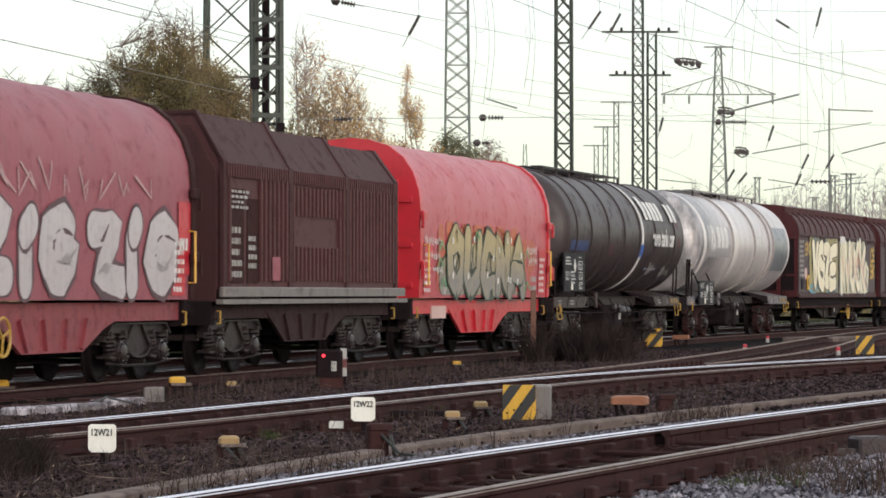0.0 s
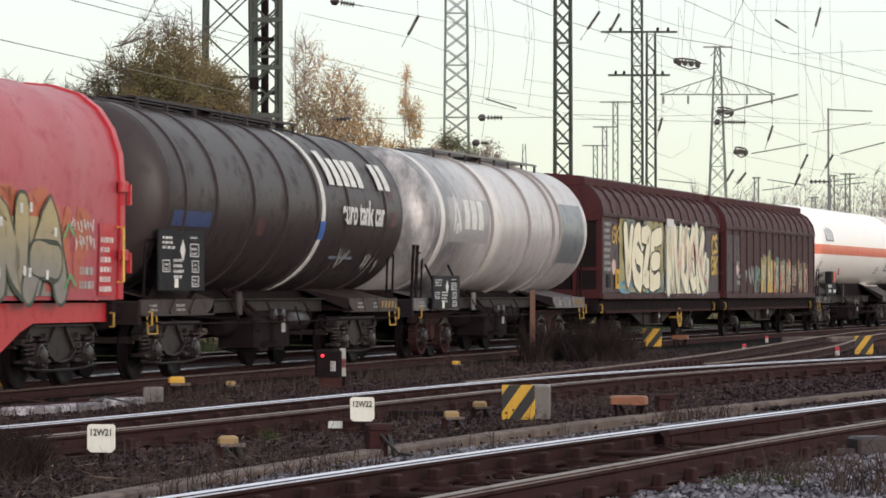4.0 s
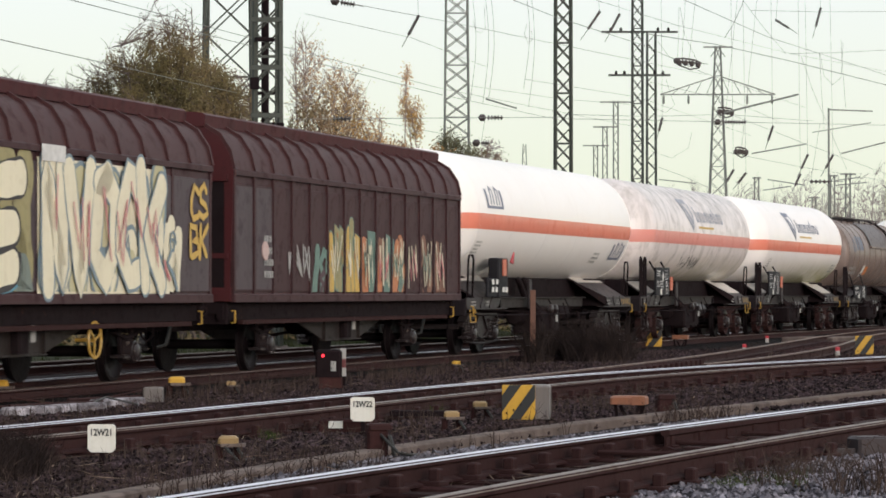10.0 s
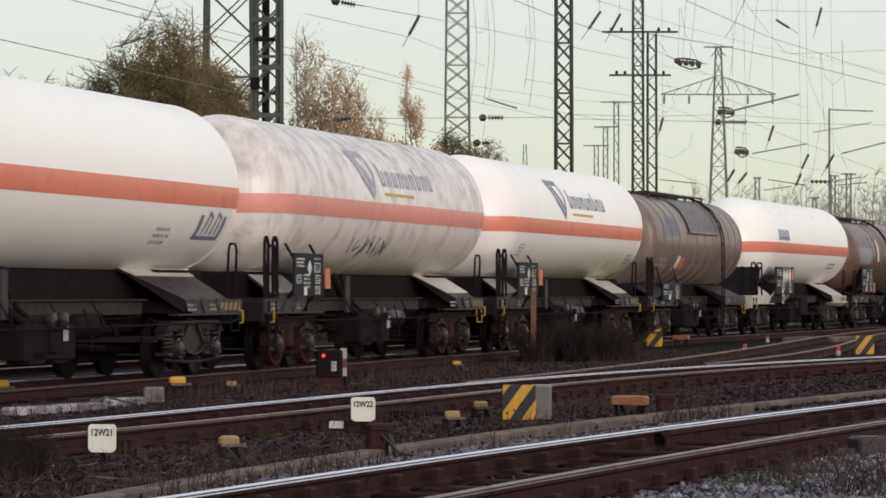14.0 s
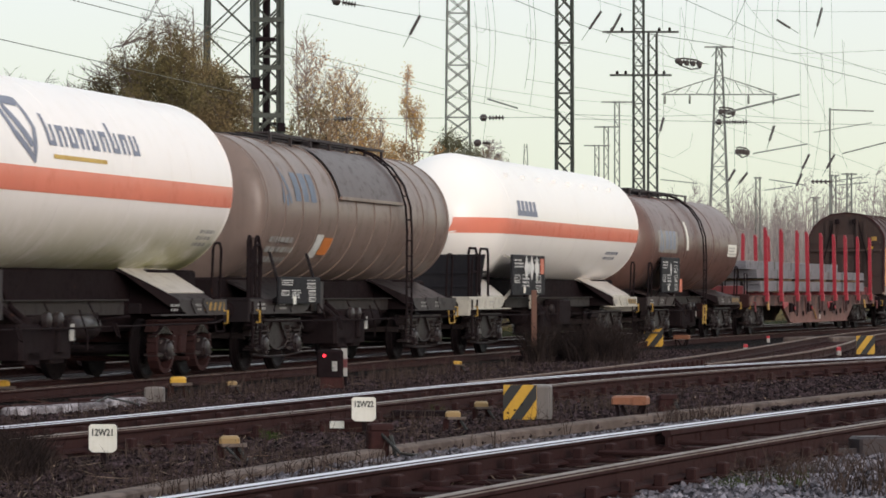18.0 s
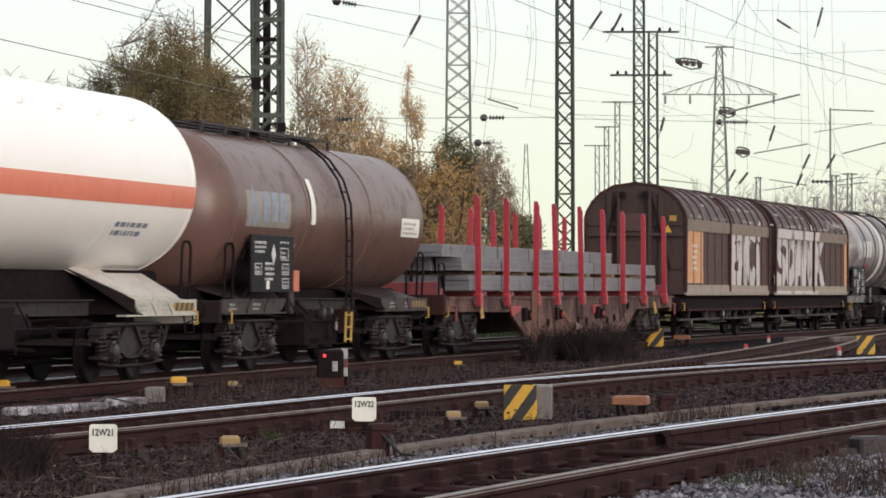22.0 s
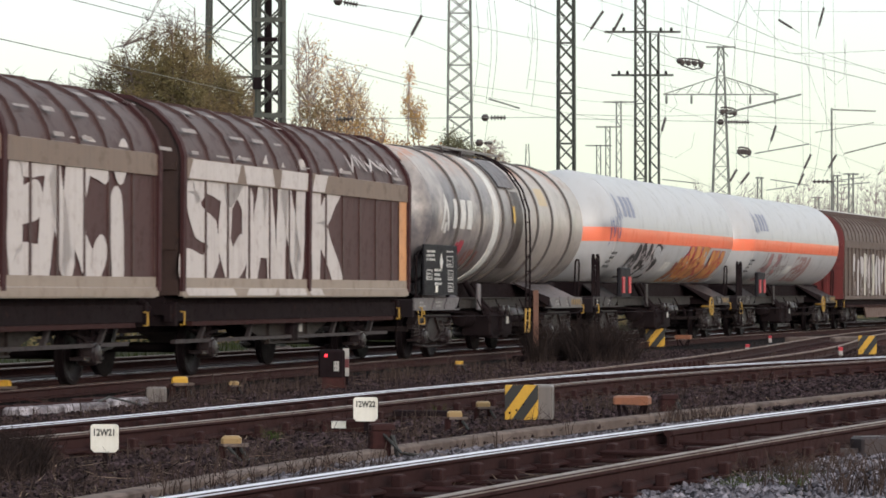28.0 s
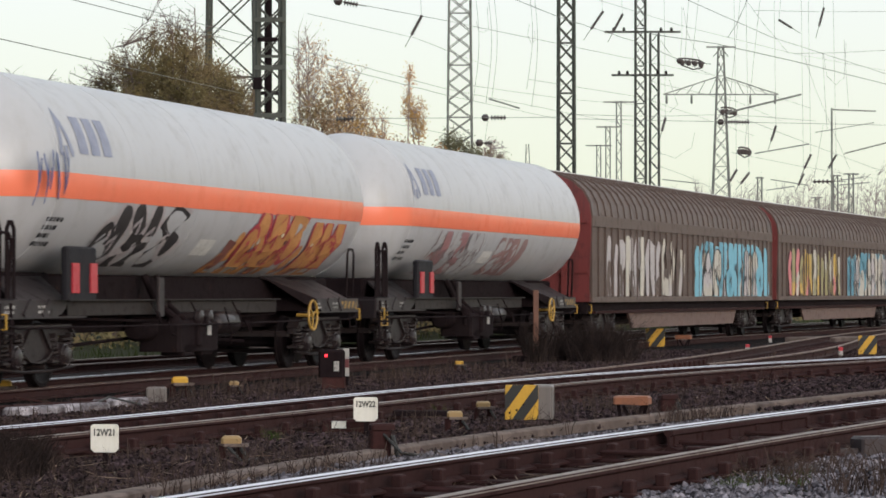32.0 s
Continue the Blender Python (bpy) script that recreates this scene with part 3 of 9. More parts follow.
# shared running gear
def make_wheelset():
    s = Shape()
    for sg in (-1, 1):
        s.lathe([(sg * 0.70, 0.12), (sg * 0.70, 0.33), (sg * 0.685, 0.39), (sg * 0.685, 0.485), (sg * 0.715, 0.49), (sg * 0.73, 0.462), (sg * 0.815, 0.455), (sg * 0.82, 0.40),
                 (sg * 0.785, 0.36), (sg * 0.765, 0.2), (sg * 0.80, 0.12)], 32, "y")
    s.lathe([(-1.0, 0.065), (-0.8, 0.085), (0.8, 0.085), (1.0, 0.065)], 12, "y")
    for sg in (-1, 1):
        for k in range(2):
            a = math.pi * k
            s.box((0.2 * math.cos(a), sg * 0.785, 0.2 * math.sin(a)), (0.05, 0.03, 0.05))
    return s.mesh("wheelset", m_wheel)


def make_bogie_frame(mat):
    """A cast frame with a flat top, a deep dish in the middle and pedestals round the axle boxes."""
    s = Shape()
    dish = [(0.62, 0.66), (0.5, 0.5), (0.3, 0.4), (0.0, 0.37), (-0.3, 0.4), (-0.5, 0.5), (-0.62, 0.66)]
    for y in (-1.0, 1.0):
        s.plate([(-1.4, 0.62), (-1.38, 0.74), (-1.2, 0.87), (1.2, 0.87), (1.38, 0.74), (1.4, 0.62), (1.3, 0.6), (1.24, 0.74), (0.7, 0.74)] + dish + [(-0.7, 0.74), (-1.24, 0.74), (-1.3, 0.6)], y - 0.06, y + 0.06)
        s.box((0, y * 1.03, 0.885), (2.36, 0.24, 0.03), b=0.008)
        for sg in (-1, 1):
            s.bar((sg * 1.18, y * 1.03, 0.885), (sg * 1.4, y * 1.03, 0.72), 0.2, 0.03)
            s.bar((sg * 0.2, y * 1.08, 0.86), (sg * 0.52, y * 1.08, 0.56), 0.05)
        for (xa, za), (xb, zb) in zip(dish, dish[1:]):
            s.bar((xa, y * 1.03, za), (xb, y * 1.03, zb), 0.18, 0.03)
        for x in (-1.22, -0.62, 0.62, 1.22):
            s.box((x, y * 1.04, 0.72), (0.06, 0.2, 0.12), b=0.012)
        s.tube([(-1.4, y * 1.1, 0.3), (-0.5, y * 1.1, 0.25), (0.5, y * 1.1, 0.25), (1.4, y * 1.1, 0.3)], 0.022, 6)
    s.box((0, 0, 0.66), (0.5, 1.9, 0.2), b=0.03)
    for x in (-1.3, 1.3):
        s.box((x, 0, 0.62), (0.1, 1.9, 0.1), b=0.02)
    for x in (-0.42, 0.42):
        s.tube([(x, -1.05, 0.3), (x, 1.05, 0.3)], 0.035, 6)
    return s.mesh("bogie", mat)


def make_old_bogie_frame(mat):
    """An older pressed frame that loops round each axle box."""
    s = Shape()
    for y in (-1.0, 1.0):
        s.plate([(-1.4, 0.74), (-1.3, 0.9), (1.3, 0.9), (1.4, 0.74), (0.34, 0.74), (0.26, 0.4), (-0.26, 0.4), (-0.34, 0.74)], y - 0.05, y + 0.05)
        s.box((0, y * 1.05, 0.56), (0.3, 0.1, 0.26), b=0.02)
        for x in (-0.9, 0.9):
            loop = [(x + 0.4 * math.cos(radians(a)), y * 1.04, 0.5 + 0.38 * math.sin(radians(a))) for a in range(150, 391, 20)]
            for p, q in zip(loop, loop[1:]):
                s.bar(p, q, 0.16, 0.07)
        s.box((0, y * 1.05, 0.915), (2.7, 0.2, 0.03), b=0.008)
    s.box((0, 0, 0.66), (0.5, 1.9, 0.2), b=0.03)
    for x in (-0.42, 0.42):
        s.tube([(x, -1.05, 0.3), (x, 1.05, 0.3)], 0.035, 6)
    return s.mesh("bogie", mat)


def make_axle_box(mat, r=1.0):
    s = Shape()
    s.lathe([(-1.22, 0.05 * r), (-1.215, 0.10 * r), (-1.19, 0.135 * r), (-1.17, 0.14 * r), (-1.16, 0.165 * r), (-1.06, 0.175 * r), (-0.93, 0.18 * r)], 20, "y")
    s.box((0, -1.02, 0.03), (0.30, 0.18, 0.30), b=0.03)
    for a in range(6):
        s.lathe([(-1.185, 0.02), (-1.21, 0.02), (-1.22, 0.012)][::-1], 6, "y", (0.145 * r * math.cos(a * 1.047), 0, 0.145 * r * math.sin(a * 1.047)))
    s.box((0, -1.02, -0.07), (0.82, 0.24, 0.05), b=0.015)
    return s.mesh("axle_box", mat)


def make_spring():
    s = Shape()
    s.tube([(0.09 * math.cos(0.785 * k), 0.09 * math.sin(0.785 * k), 0.0078 * k) for k in range(41)], 0.018, 5)
    return s.mesh("spring", m_spring)


def make_leaf_spring():
    s = Shape()
    for k in range(4):
        w_ = 0.46 - 0.08 * k
        s.plate([(-w_, 0.02 * k), (-w_ / 2, 0.05 + 0.03 * k), (0, 0.065 + 0.03 * k), (w_ / 2, 0.05 + 0.03 * k), (w_, 0.02 * k), (w_, 0.02 * k + 0.014), (w_ / 2, 0.064 + 0.03 * k), (0, 0.08 + 0.03 * k), (-w_ / 2, 0.064 + 0.03 * k), (-w_, 0.02 * k + 0.014)], -0.05, 0.05)
    return s.mesh("leaf_spring", m_spring, 0)


wheelset_me = make_wheelset()
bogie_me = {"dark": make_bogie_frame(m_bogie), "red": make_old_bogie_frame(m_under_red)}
box_me = {"dark": make_axle_box(m_axle), "red": make_axle_box(m_axle, 1.0)}
spring_me, leaf_me = make_spring(), make_leaf_spring()


def wheels_at(parent, x):
    ws = part("wheelset", wheelset_me, m_wheel, parent, at=pose(x, 0, 0.46))
    WHEELS.append((ws, x))


def bogie(w, x, tone="dark"):
    b = part("bogie", bogie_me[tone], m_under, w, at=pose(x, 0, 0))
    for dx in (-0.9, 0.9):
        wheels_at(b, dx)
        for flip in (0, 180):
            y = -1.06 if flip == 0 else 1.06
            part("axle_box", box_me[tone], m_axle, b, at=pose(dx, 0, 0.46, 0, 0, flip))
            if tone == "red":
                part("leaf_spring", leaf_me, m_spring, b, at=pose(dx, y, 0.66))
                continue
            for sx in (-0.27, 0.27):
                part("spring", spring_me, m_spring, b, at=pose(dx + sx, y, 0.40))


def make_buffer():
    return Shape().lathe([(0, 0.11), (0.04, 0.14), (0.06, 0.1), (0.3, 0.1), (0.31, 0.07), (0.52, 0.07), (0.545, 0.2), (0.575, 0.225), (0.595, 0.21)], 20, "x").mesh("buffer", m_under)


buffer_me = make_buffer()
hook_me = Shape().box((0.12, 0, 0), (0.3, 0.06, 0.1)).tube([(0.25, 0, 0.05), (0.34, 0, 0.02), (0.33, 0, -0.08), (0.26, 0, -0.1)], 0.03, 6).tube([(0.2, -0.09, -0.02), (0.22, -0.1, -0.4), (0.24, 0, -0.5), (0.22, 0.1, -0.4), (0.2, 0.09, -0.02)], 0.022, 6).mesh("coupling", m_under)
hose_me = Shape().tube([(0.0, 0.35, -0.1), (0.12, 0.36, -0.2), (0.2, 0.33, -0.45), (0.3, 0.2, -0.5)], 0.03, 6).mesh("brake_hose", m_black)
grip_me = Shape().tube([(0, 0, 0), (0, -0.06, 0), (0, -0.06, -0.2), (0, 0, -0.2)], 0.017, 6).mesh("hand_grip", m_grip)


def ends(w, hl, grips=True):
    """Buffers, hooks and hoses at both ends."""
    for sg in (-1, 1):
        turn = 0 if sg > 0 else 180
        for y in (-0.875, 0.875):
            part("buffer", buffer_me, m_under, w, at=pose(sg * (hl - 0.6), y, 1.06, 0, 0, turn))
        part("coupling", hook_me, m_under, w, at=pose(sg * (hl - 0.6), 0, 1.04, 0, 0, turn))
        part("brake_hose", hose_me, m_black, w, at=pose(sg * (hl - 0.6), 0, 0.95, 0, 0, turn))
        if grips:
            part("hand_grip", grip_me, m_grip, w, "yellow shunter's hand grip", at=pose(sg * (hl - 0.85), -1.3, 1.05))


def handwheel(w, x, z=0.95, y=-1.42, mat=None, r=0.26):
    s = Shape()
    s.tube([(x + r * math.cos(a), y, z + r * math.sin(a)) for a in [2 * math.pi * i / 20 for i in range(21)]], 0.022, 6, False)
    for i in range(3):
        a = 2.1 * i + 0.4
        s.bar((x, y, z), (x + r * math.cos(a), y, z + r * math.sin(a)), 0.025)
    s.tube([(x, y, z), (x, y + 0.3, z)], 0.03, 6)
    part("handwheel", s, mat or m_grip, w, "yellow brake handwheel")


def brake_gear(w, x0, x1, mat=None):
    """Air cylinders, levers and pipes between the axles."""
    mat = mat or m_under
    xm = (x0 + x1) / 2
    part("air_tank", Shape().lathe([(-0.5, 0.05), (-0.47, 0.16), (-0.4, 0.2), (0.4, 0.2), (0.47, 0.16), (0.5, 0.05)], 16, "x", (xm - 0.9, -0.55, 0.78)), mat, w)
    part("brake_cylinder", Shape().lathe([(-0.3, 0.2), (0.2, 0.2), (0.24, 0.06), (0.6, 0.05)], 16, "x", (xm + 0.9, -0.3, 0.72)), mat, w)
    part("brake_rod", Shape().tube([(x0 + 0.4, -0.25, 0.5), (xm, -0.3, 0.66), (x1 - 0.4, -0.25, 0.5)], 0.03, 6), mat, w)
    part("brake_pipe", Shape().tube([(x0, -0.7, 0.98), (xm - 1, -0.72, 0.9), (xm + 1, -0.72, 0.9), (x1, -0.7, 0.98)], 0.022, 6), mat, w)
    bx = Shape().box((xm + 0.1, -1.05, 0.72), (0.35, 0.25, 0.42), b=0.03).box((xm + 0.1, -1.2, 0.9), (0.12, 0.1, 0.12))
    part("valve_box", bx, mat, w)
    part("load_plate", Shape().box((xm + 0.45, -1.16, 0.78), (0.16, 0.02, 0.24)), m_mark_dim, w, "small pale brake plate")


# ---- tank wagons ----
m_frame_beam = paint("brown_side_beam", (0.022, 0.0155, 0.0145), (0.009, 0.007, 0.007), 0.65, 0, 0.6, 0.4, 1.5, 0.1, 0.1, spec=0.2)
m_skirt = paint("soiled_white_skirt", (0.56, 0.52, 0.49), (0.22, 0.18, 0.16), 0.45, 0, 0.5, 0.4, 1.2, 0.03)
m_yellow_dirty = paint("grimy_yellow", (0.34, 0.19, 0.04), (0.1, 0.06, 0.03), 0.6, 0, 0.6, 0.4, 3, 0.05)


def tank_wagon(label, u0, u1, c0, c1, r, zc, mat, frame_mat, e0=0.75, e1=0.75, rings=(), ring_mat=None, ring_w=0.07, ring_h=0.035, stripe=None, stripe_mat=None, walkway=None, ladder=None,
               board=None, tone="dark", saddle_mat=None, hazard=False, platform=None, bog=(2.6, 2.6), apron=(4.0, 0.6), skirt=0.0):
    """u0..u1: over the buffers; c0..c1: the straight part of the barrel."""
    w, hl = new_wagon("tank_wagon", label, "tank wagon", u0, u1)
    um = (u0 + u1) / 2
    a, b = c0 - um, c1 - um
    dome = [(math.cos(t), math.sin(t)) for t in [math.pi / 2 * i / 9 for i in range(10)]]
    prof = [(a - e0 * c, max(0.01, r * s)) for c, s in dome] + [(a + (b - a) * i / 8, r) for i in range(1, 8)] + [(b + e1 * c, max(0.01, r * s)) for c, s in dome[::-1]]
    part("barrel", Shape().lathe(prof, 72, "x", (0, 0, zc)), mat, w, smooth=0.9)
    for x in rings:
        x -= um
        part("ring", Shape().lathe([(x - ring_w / 2, r - 0.01), (x - ring_w * 0.42, r + ring_h * 0.8), (x - ring_w * 0.25, r + ring_h), (x + ring_w * 0.25, r + ring_h), (x + ring_w * 0.42, r + ring_h * 0.8), (x + ring_w / 2, r - 0.01)], 72, "x", (0, 0, zc)), ring_mat or mat, w)
    for x in (a, b):
        part("weld_seam", Shape().lathe([(x - 0.02, r - 0.01), (x - 0.012, r + 0.007), (x + 0.012, r + 0.007), (x + 0.02, r - 0.01)], 72, "x", (0, 0, zc)), mat, w)
    fm = round_side(r, zc)
    if stripe:
        z0, z1 = stripe
        t0, t1 = math.asin((z0 - zc) / r), math.asin((z1 - zc) / r)
        nt_ = 6
        s = Shape()
        for x, k in [(a - e0 * math.cos(t) * 1.0, math.sin(t)) for t in [math.pi / 2 * i / 9 for i in range(2, 10)]] + [(a + (b - a) * i / 8, 1) for i in range(1, 9)] + \
                [(b + e1 * math.cos(t), math.sin(t)) for t in [math.pi / 2 * i / 9 for i in range(8, 1, -1)]]:
            for sg in (-1, 1):
                for j in range(nt_ + 1):
                    dz = r * math.sin(t0 + (t1 - t0) * j / nt_)
                    rk = r * k + 0.008
                    s.v.append((x, sg * math.sqrt(max(0.0, rk * rk - dz * dz)), zc + dz))
        m = 2 * (nt_ + 1)
        for i in range(len(s.v) // m - 1):
            for o in (0, nt_ + 1):
                s.f += [(i * m + o + j, (i + 1) * m + o + j, (i + 1) * m + o + j + 1, i * m + o + j + 1) for j in range(nt_)]
        part("stripe", s, stripe_mat, w, "orange warning stripe", smooth=0.9)
    # frameless underframe: end sections with sloping saddle aprons, a recessed beam between them
    sm = saddle_mat or mat
    zb = zc - r
    for sg, x in ((-1, a), (1, b)):
        xo, xi = sg * (hl - 1.35), sg * (hl - apron[0])
        for y in (-1, 1):
            yo, yt = 1.27, 0.46
            zt = zc - math.sqrt(r * r - yt * yt) + 0.02
            top_i, top_o = xi - sg * apron[1], min(abs(x) + 0.1, abs(xo)) * sg
            ap = Shape().add([(top_i, y * yt, zt), (top_o, y * yt, zt), (xo, y * yo, 1.24), (xi, y * yo, 1.24), (top_i, y * (yt - 0.03), zt - 0.03), (top_o, y * (yt - 0.03), zt - 0.03), (xo, y * (yo - 0.03), 1.22), (xi, y * (yo - 0.03), 1.22)],
                             [(0, 1, 2, 3), (7, 6, 5, 4), (0, 4, 5, 1), (1, 5, 6, 2), (2, 6, 7, 3), (3, 7, 4, 0)])
            part("saddle", ap, sm, w, smooth=0)
            if skirt:
                # the barrel's paint runs on over the top of the apron
                k, f = skirt, 0.012
                xa, xb = top_i + (xi - top_i) * k, top_o + (xo - top_o) * k
                yk, zk = yt + (yo - yt) * k, zt + (1.24 - zt) * k
                part("saddle_edge", Shape().add([(top_i, y * yt, zt + f), (top_o, y * yt, zt + f), (xb, y * (yk + f), zk + f), (xa, y * (yk + f), zk + f), (xb, y * yk, zk - f), (xa, y * yk, zk - f)],
                                                [(0, 1, 2, 3), (3, 2, 4, 5)]), m_skirt, w, smooth=0)
            part("sole_bar", Shape().plate([(sg * (hl - 0.62), 1.24)] + [(xi + sg * (0.55 - 0.55 * math.cos(radians(t_))), 1.24 - 0.24 * math.sin(radians(t_))) for t_ in (0, 25, 50, 75, 90)] + [(sg * (hl - 0.62), 1.0)], y * 1.25 - 0.02, y * 1.25 + 0.02)
                 .box((sg * (hl - 2.3), y * 1.22, 1.0), (3.3, 0.16, 0.025)), sm if sm is not mat else frame_mat, w, smooth=0)
            part("saddle_web", Shape().add([(xi, y * yo, 1.24), (xi, y * yo, 1.02), (xi, y * 0.3, 1.02), (xi, y * 0.3, zb + 0.05), (top_i, y * yt, zt)], [(0, 1, 2, 3, 4)]), m_under, w, smooth=0)
            for k in (0.35, 0.7):
                xg = xi + (xo - xi) * k
                part("gusset", Shape().bar((xg, y * 1.275, 1.22), (xg + sg * 0.25, y * 1.275, 1.02), 0.03, 0.1), sm, w, smooth=0)
        part("cradle", Shape().box((x - sg * 0.6, 0, (1.1 + zb) / 2), (2.4, 1.2, zb - 0.95), b=0.04), m_under, w)
    # added dark box: stands for the black shade between barrel and frame
    part("gap_shade_box", Shape().box(((a + b) / 2, 0, (1.0 + zb) / 2 + 0.03), (b - a - 1.2, 0.9, zb - 0.94), b=0.03), m_under, w)
    for y in (-0.8, 0.8):
        part("frame_beam", Shape().box((0, y, 1.12), (2 * hl - 8.6, 0.07, 0.22), b=0.01).box((0, y * 1.06, 1.235), (2 * hl - 8.6, 0.14, 0.02)), m_frame_beam, w, "brown recessed side beam", smooth=0)
    for sg in (-1, 1):
        part("headstock", Shape().box((sg * (hl - 0.66), 0, 1.04), (0.1, 2.5, 0.36), b=0.02), frame_mat, w)
        if sg > 0:
            # added dark box that closes the view through the shaded underframe
            part("sill_filler", Shape().box((0, 0, 0.92), (2 * hl - 1.6, 0.6, 0.36), b=0.03), m_under, w)
        part("end_frame", Shape().box((sg * (hl - 1.9), 0, 1.1), (2.3, 1.3, 0.16), b=0.02), frame_mat, w)
        # hand rails over the end and a hanging step below it
        gr = random.Random(int(u0 * 5) + sg)
        rail_end = sg * (hl - 0.85)
        part("end_handrail", Shape().tube([(rail_end, -1.22, 1.2), (rail_end, -1.25, 2.05), (rail_end - sg * 0.08, -1.25, 2.15), (rail_end - sg * 0.34, -1.25, 2.15), (rail_end - sg * 0.42, -1.25, 2.05), (rail_end - sg * 0.42, -1.22, 1.2)], 0.022, 6), m_under, w)
        part("hanging_step", Shape().tube([(rail_end, -1.28, 1.0), (rail_end, -1.3, 0.72), (rail_end - sg * 0.42, -1.3, 0.72), (rail_end - sg * 0.42, -1.28, 1.0)], 0.014, 6), m_grip if gr.random() < 0.35 else m_under, w)
    # discharge gear under the middle
    gr = random.Random(int(u0 * 3))
    xc = gr.uniform(-0.5, 0.3)
    part("discharge_box", Shape().box((xc, -0.75, 0.66), (1.9, 0.7, 0.5), b=0.05).box((xc - 0.5, -0.9, 0.45), (0.5, 0.4, 0.2), b=0.03).box((xc + 0.55, -0.85, 0.48), (0.5, 0.4, 0.26), b=0.03), m_under, w)
    part("discharge_pipe", Shape().tube([(xc - 1.1, -0.55, zb + 0.06), (xc - 1.1, -0.75, 1.2), (xc - 0.95, -0.95, 1.0), (xc - 0.6, -1.0, 0.85)], 0.06, 8).tube([(xc - 0.7, -0.6, zb + 0.06), (xc - 0.75, -0.85, 1.15), (xc - 0.4, -1.0, 0.9)], 0.045, 8), m_under, w)
    part("valve_bracket", Shape().box((xc - 1.45, -0.95, (1.0 + zb) / 2), (0.24, 0.06, zb - 0.95), b=0.015), sm, w)
    part("discharge_valve", Shape().lathe([(-1.2, 0.03), (-1.17, 0.12), (-1.1, 0.13), (-1.08, 0.09), (-0.7, 0.09)], 14, "y", (xc - 0.1, 0, 0.95)).lathe([(-1.2, 0.03), (-1.17, 0.12), (-1.1, 0.13), (-1.08, 0.09), (-0.7, 0.09)], 14, "y", (xc + 0.35, 0, 0.95)), m_axle, w)
    part("air_reservoir", Shape().lathe([(-0.55, 0.04), (-0.5, 0.15), (-0.42, 0.19), (0.42, 0.19), (0.5, 0.15), (0.55, 0.04)], 16, "x", (xc + 1.9, -0.85, 0.85)), m_axle if gr.random() < 0.5 else m_under, w)
    for k in range(3):
        x = xc - 2.2 + gr.uniform(0, 0.5) + 1.9 * k
        part("hose", Shape().tube([(x, -1.02, 1.2), (x + 0.08, -1.1, 1.0), (x + 0.3, -1.08, 0.86), (x + 0.42, -1.0, 1.05)], 0.014, 6), m_under, w)
    part("brake_lever", Shape().tube([(xc + 1.2, -1.12, 1.1), (xc + 1.45, -1.16, 0.7), (xc + 1.4, -1.16, 0.5)], 0.014, 6), m_under, w)
    ends(w, hl)
    bogie(w, -hl + bog[0], tone)
    bogie(w, hl - bog[1], tone)
    brake_gear(w, -hl + bog[0] + 1.4, hl - bog[1] - 1.4)
    s = Shape()
    for k, x in enumerate((-hl + 1.0, -hl + 2.2, hl - 3.4, hl - 2.3)):
        bars(s, flat(-1.272), x, 1.06, 0.42, 0.14, 2, 0.002, int(u0 * 7) + k)
    part("lettering", s, m_mark_dim, w, smooth=0)
    part("brake_hose_line", Shape().tube([(-hl + 0.8, -1.3, 0.92), (-hl + 1.4, -1.32, 0.86), (0, -1.25, 0.84), (hl - 1.4, -1.32, 0.86), (hl - 0.8, -1.3, 0.92)], 0.016, 6), m_under, w)
    for sg in (-1, 1):
        part("release_pull", Shape().tube([(sg * 1.9, -1.3, 0.9), (sg * 1.9, -1.36, 0.72), (sg * 1.9 + 0.14, -1.36, 0.68), (sg * 1.9 + 0.14, -1.3, 0.9)], 0.014, 6), m_under, w)
        part("drain_valve", Shape().lathe([(0.62, 0.03), (0.66, 0.07), (0.8, 0.07), (0.84, 0.11), (1.0, 0.11)], 12, "z", (sg * 0.7, -0.95, 0)), m_under, w)
    if hazard:
        s, s2 = Shape(), Shape()
        fh = flat(-1.275)
        for sg in (1,):
            x = sg * (hl - 1.25)
            part("hazard_panel", patch(Shape(), x - 0.5, 1.06, x + 0.5, 1.19, fh, 0.0), m_yellow_dirty, w, "orange and black hazard stripes", smooth=0)
            for k in range(4):
                patch(s2, x - 0.45 + 0.24 * k, 1.06, x - 0.33 + 0.24 * k, 1.19, fh, 0.004, 0.08)
        part("hazard_bar", s2, m_black, w, smooth=0)
    if walkway:
        x0, x1 = walkway[0] - um, walkway[1] - um
        zt = zc + r + 0.1
        walk_mat = m_pale_iron if mat in (m_grey_tank, m_pale_tank) else m_grey_iron
        wk = part("walkway", Shape().box(((x0 + x1) / 2, 0, zt), (x1 - x0, 0.2, 0.025)), walk_mat, w, "steel grating walkway on top")
        for y in (-0.36, 0.36):
            part("plank", Shape().box(((x0 + x1) / 2, y, zt), (x1 - x0, 0.26, 0.025)), walk_mat, wk)
        for y in (-0.52, 0.52):
            part("edge_bar", Shape().box(((x0 + x1) / 2, y, zt - 0.02), (x1 - x0, 0.03, 0.045)), walk_mat, wk)
        n = int((x1 - x0) / 1.2) + 1
        for i in range(n):
            x = x0 + 0.1 + (x1 - x0 - 0.2) * i / max(1, n - 1)
            for y in (-0.5, 0.5):
                part("walkway_post", Shape().bar((x, y, zc + math.sqrt(r * r - 0.25)), (x, y, zt), 0.05), m_grey_iron, wk, smooth=0)
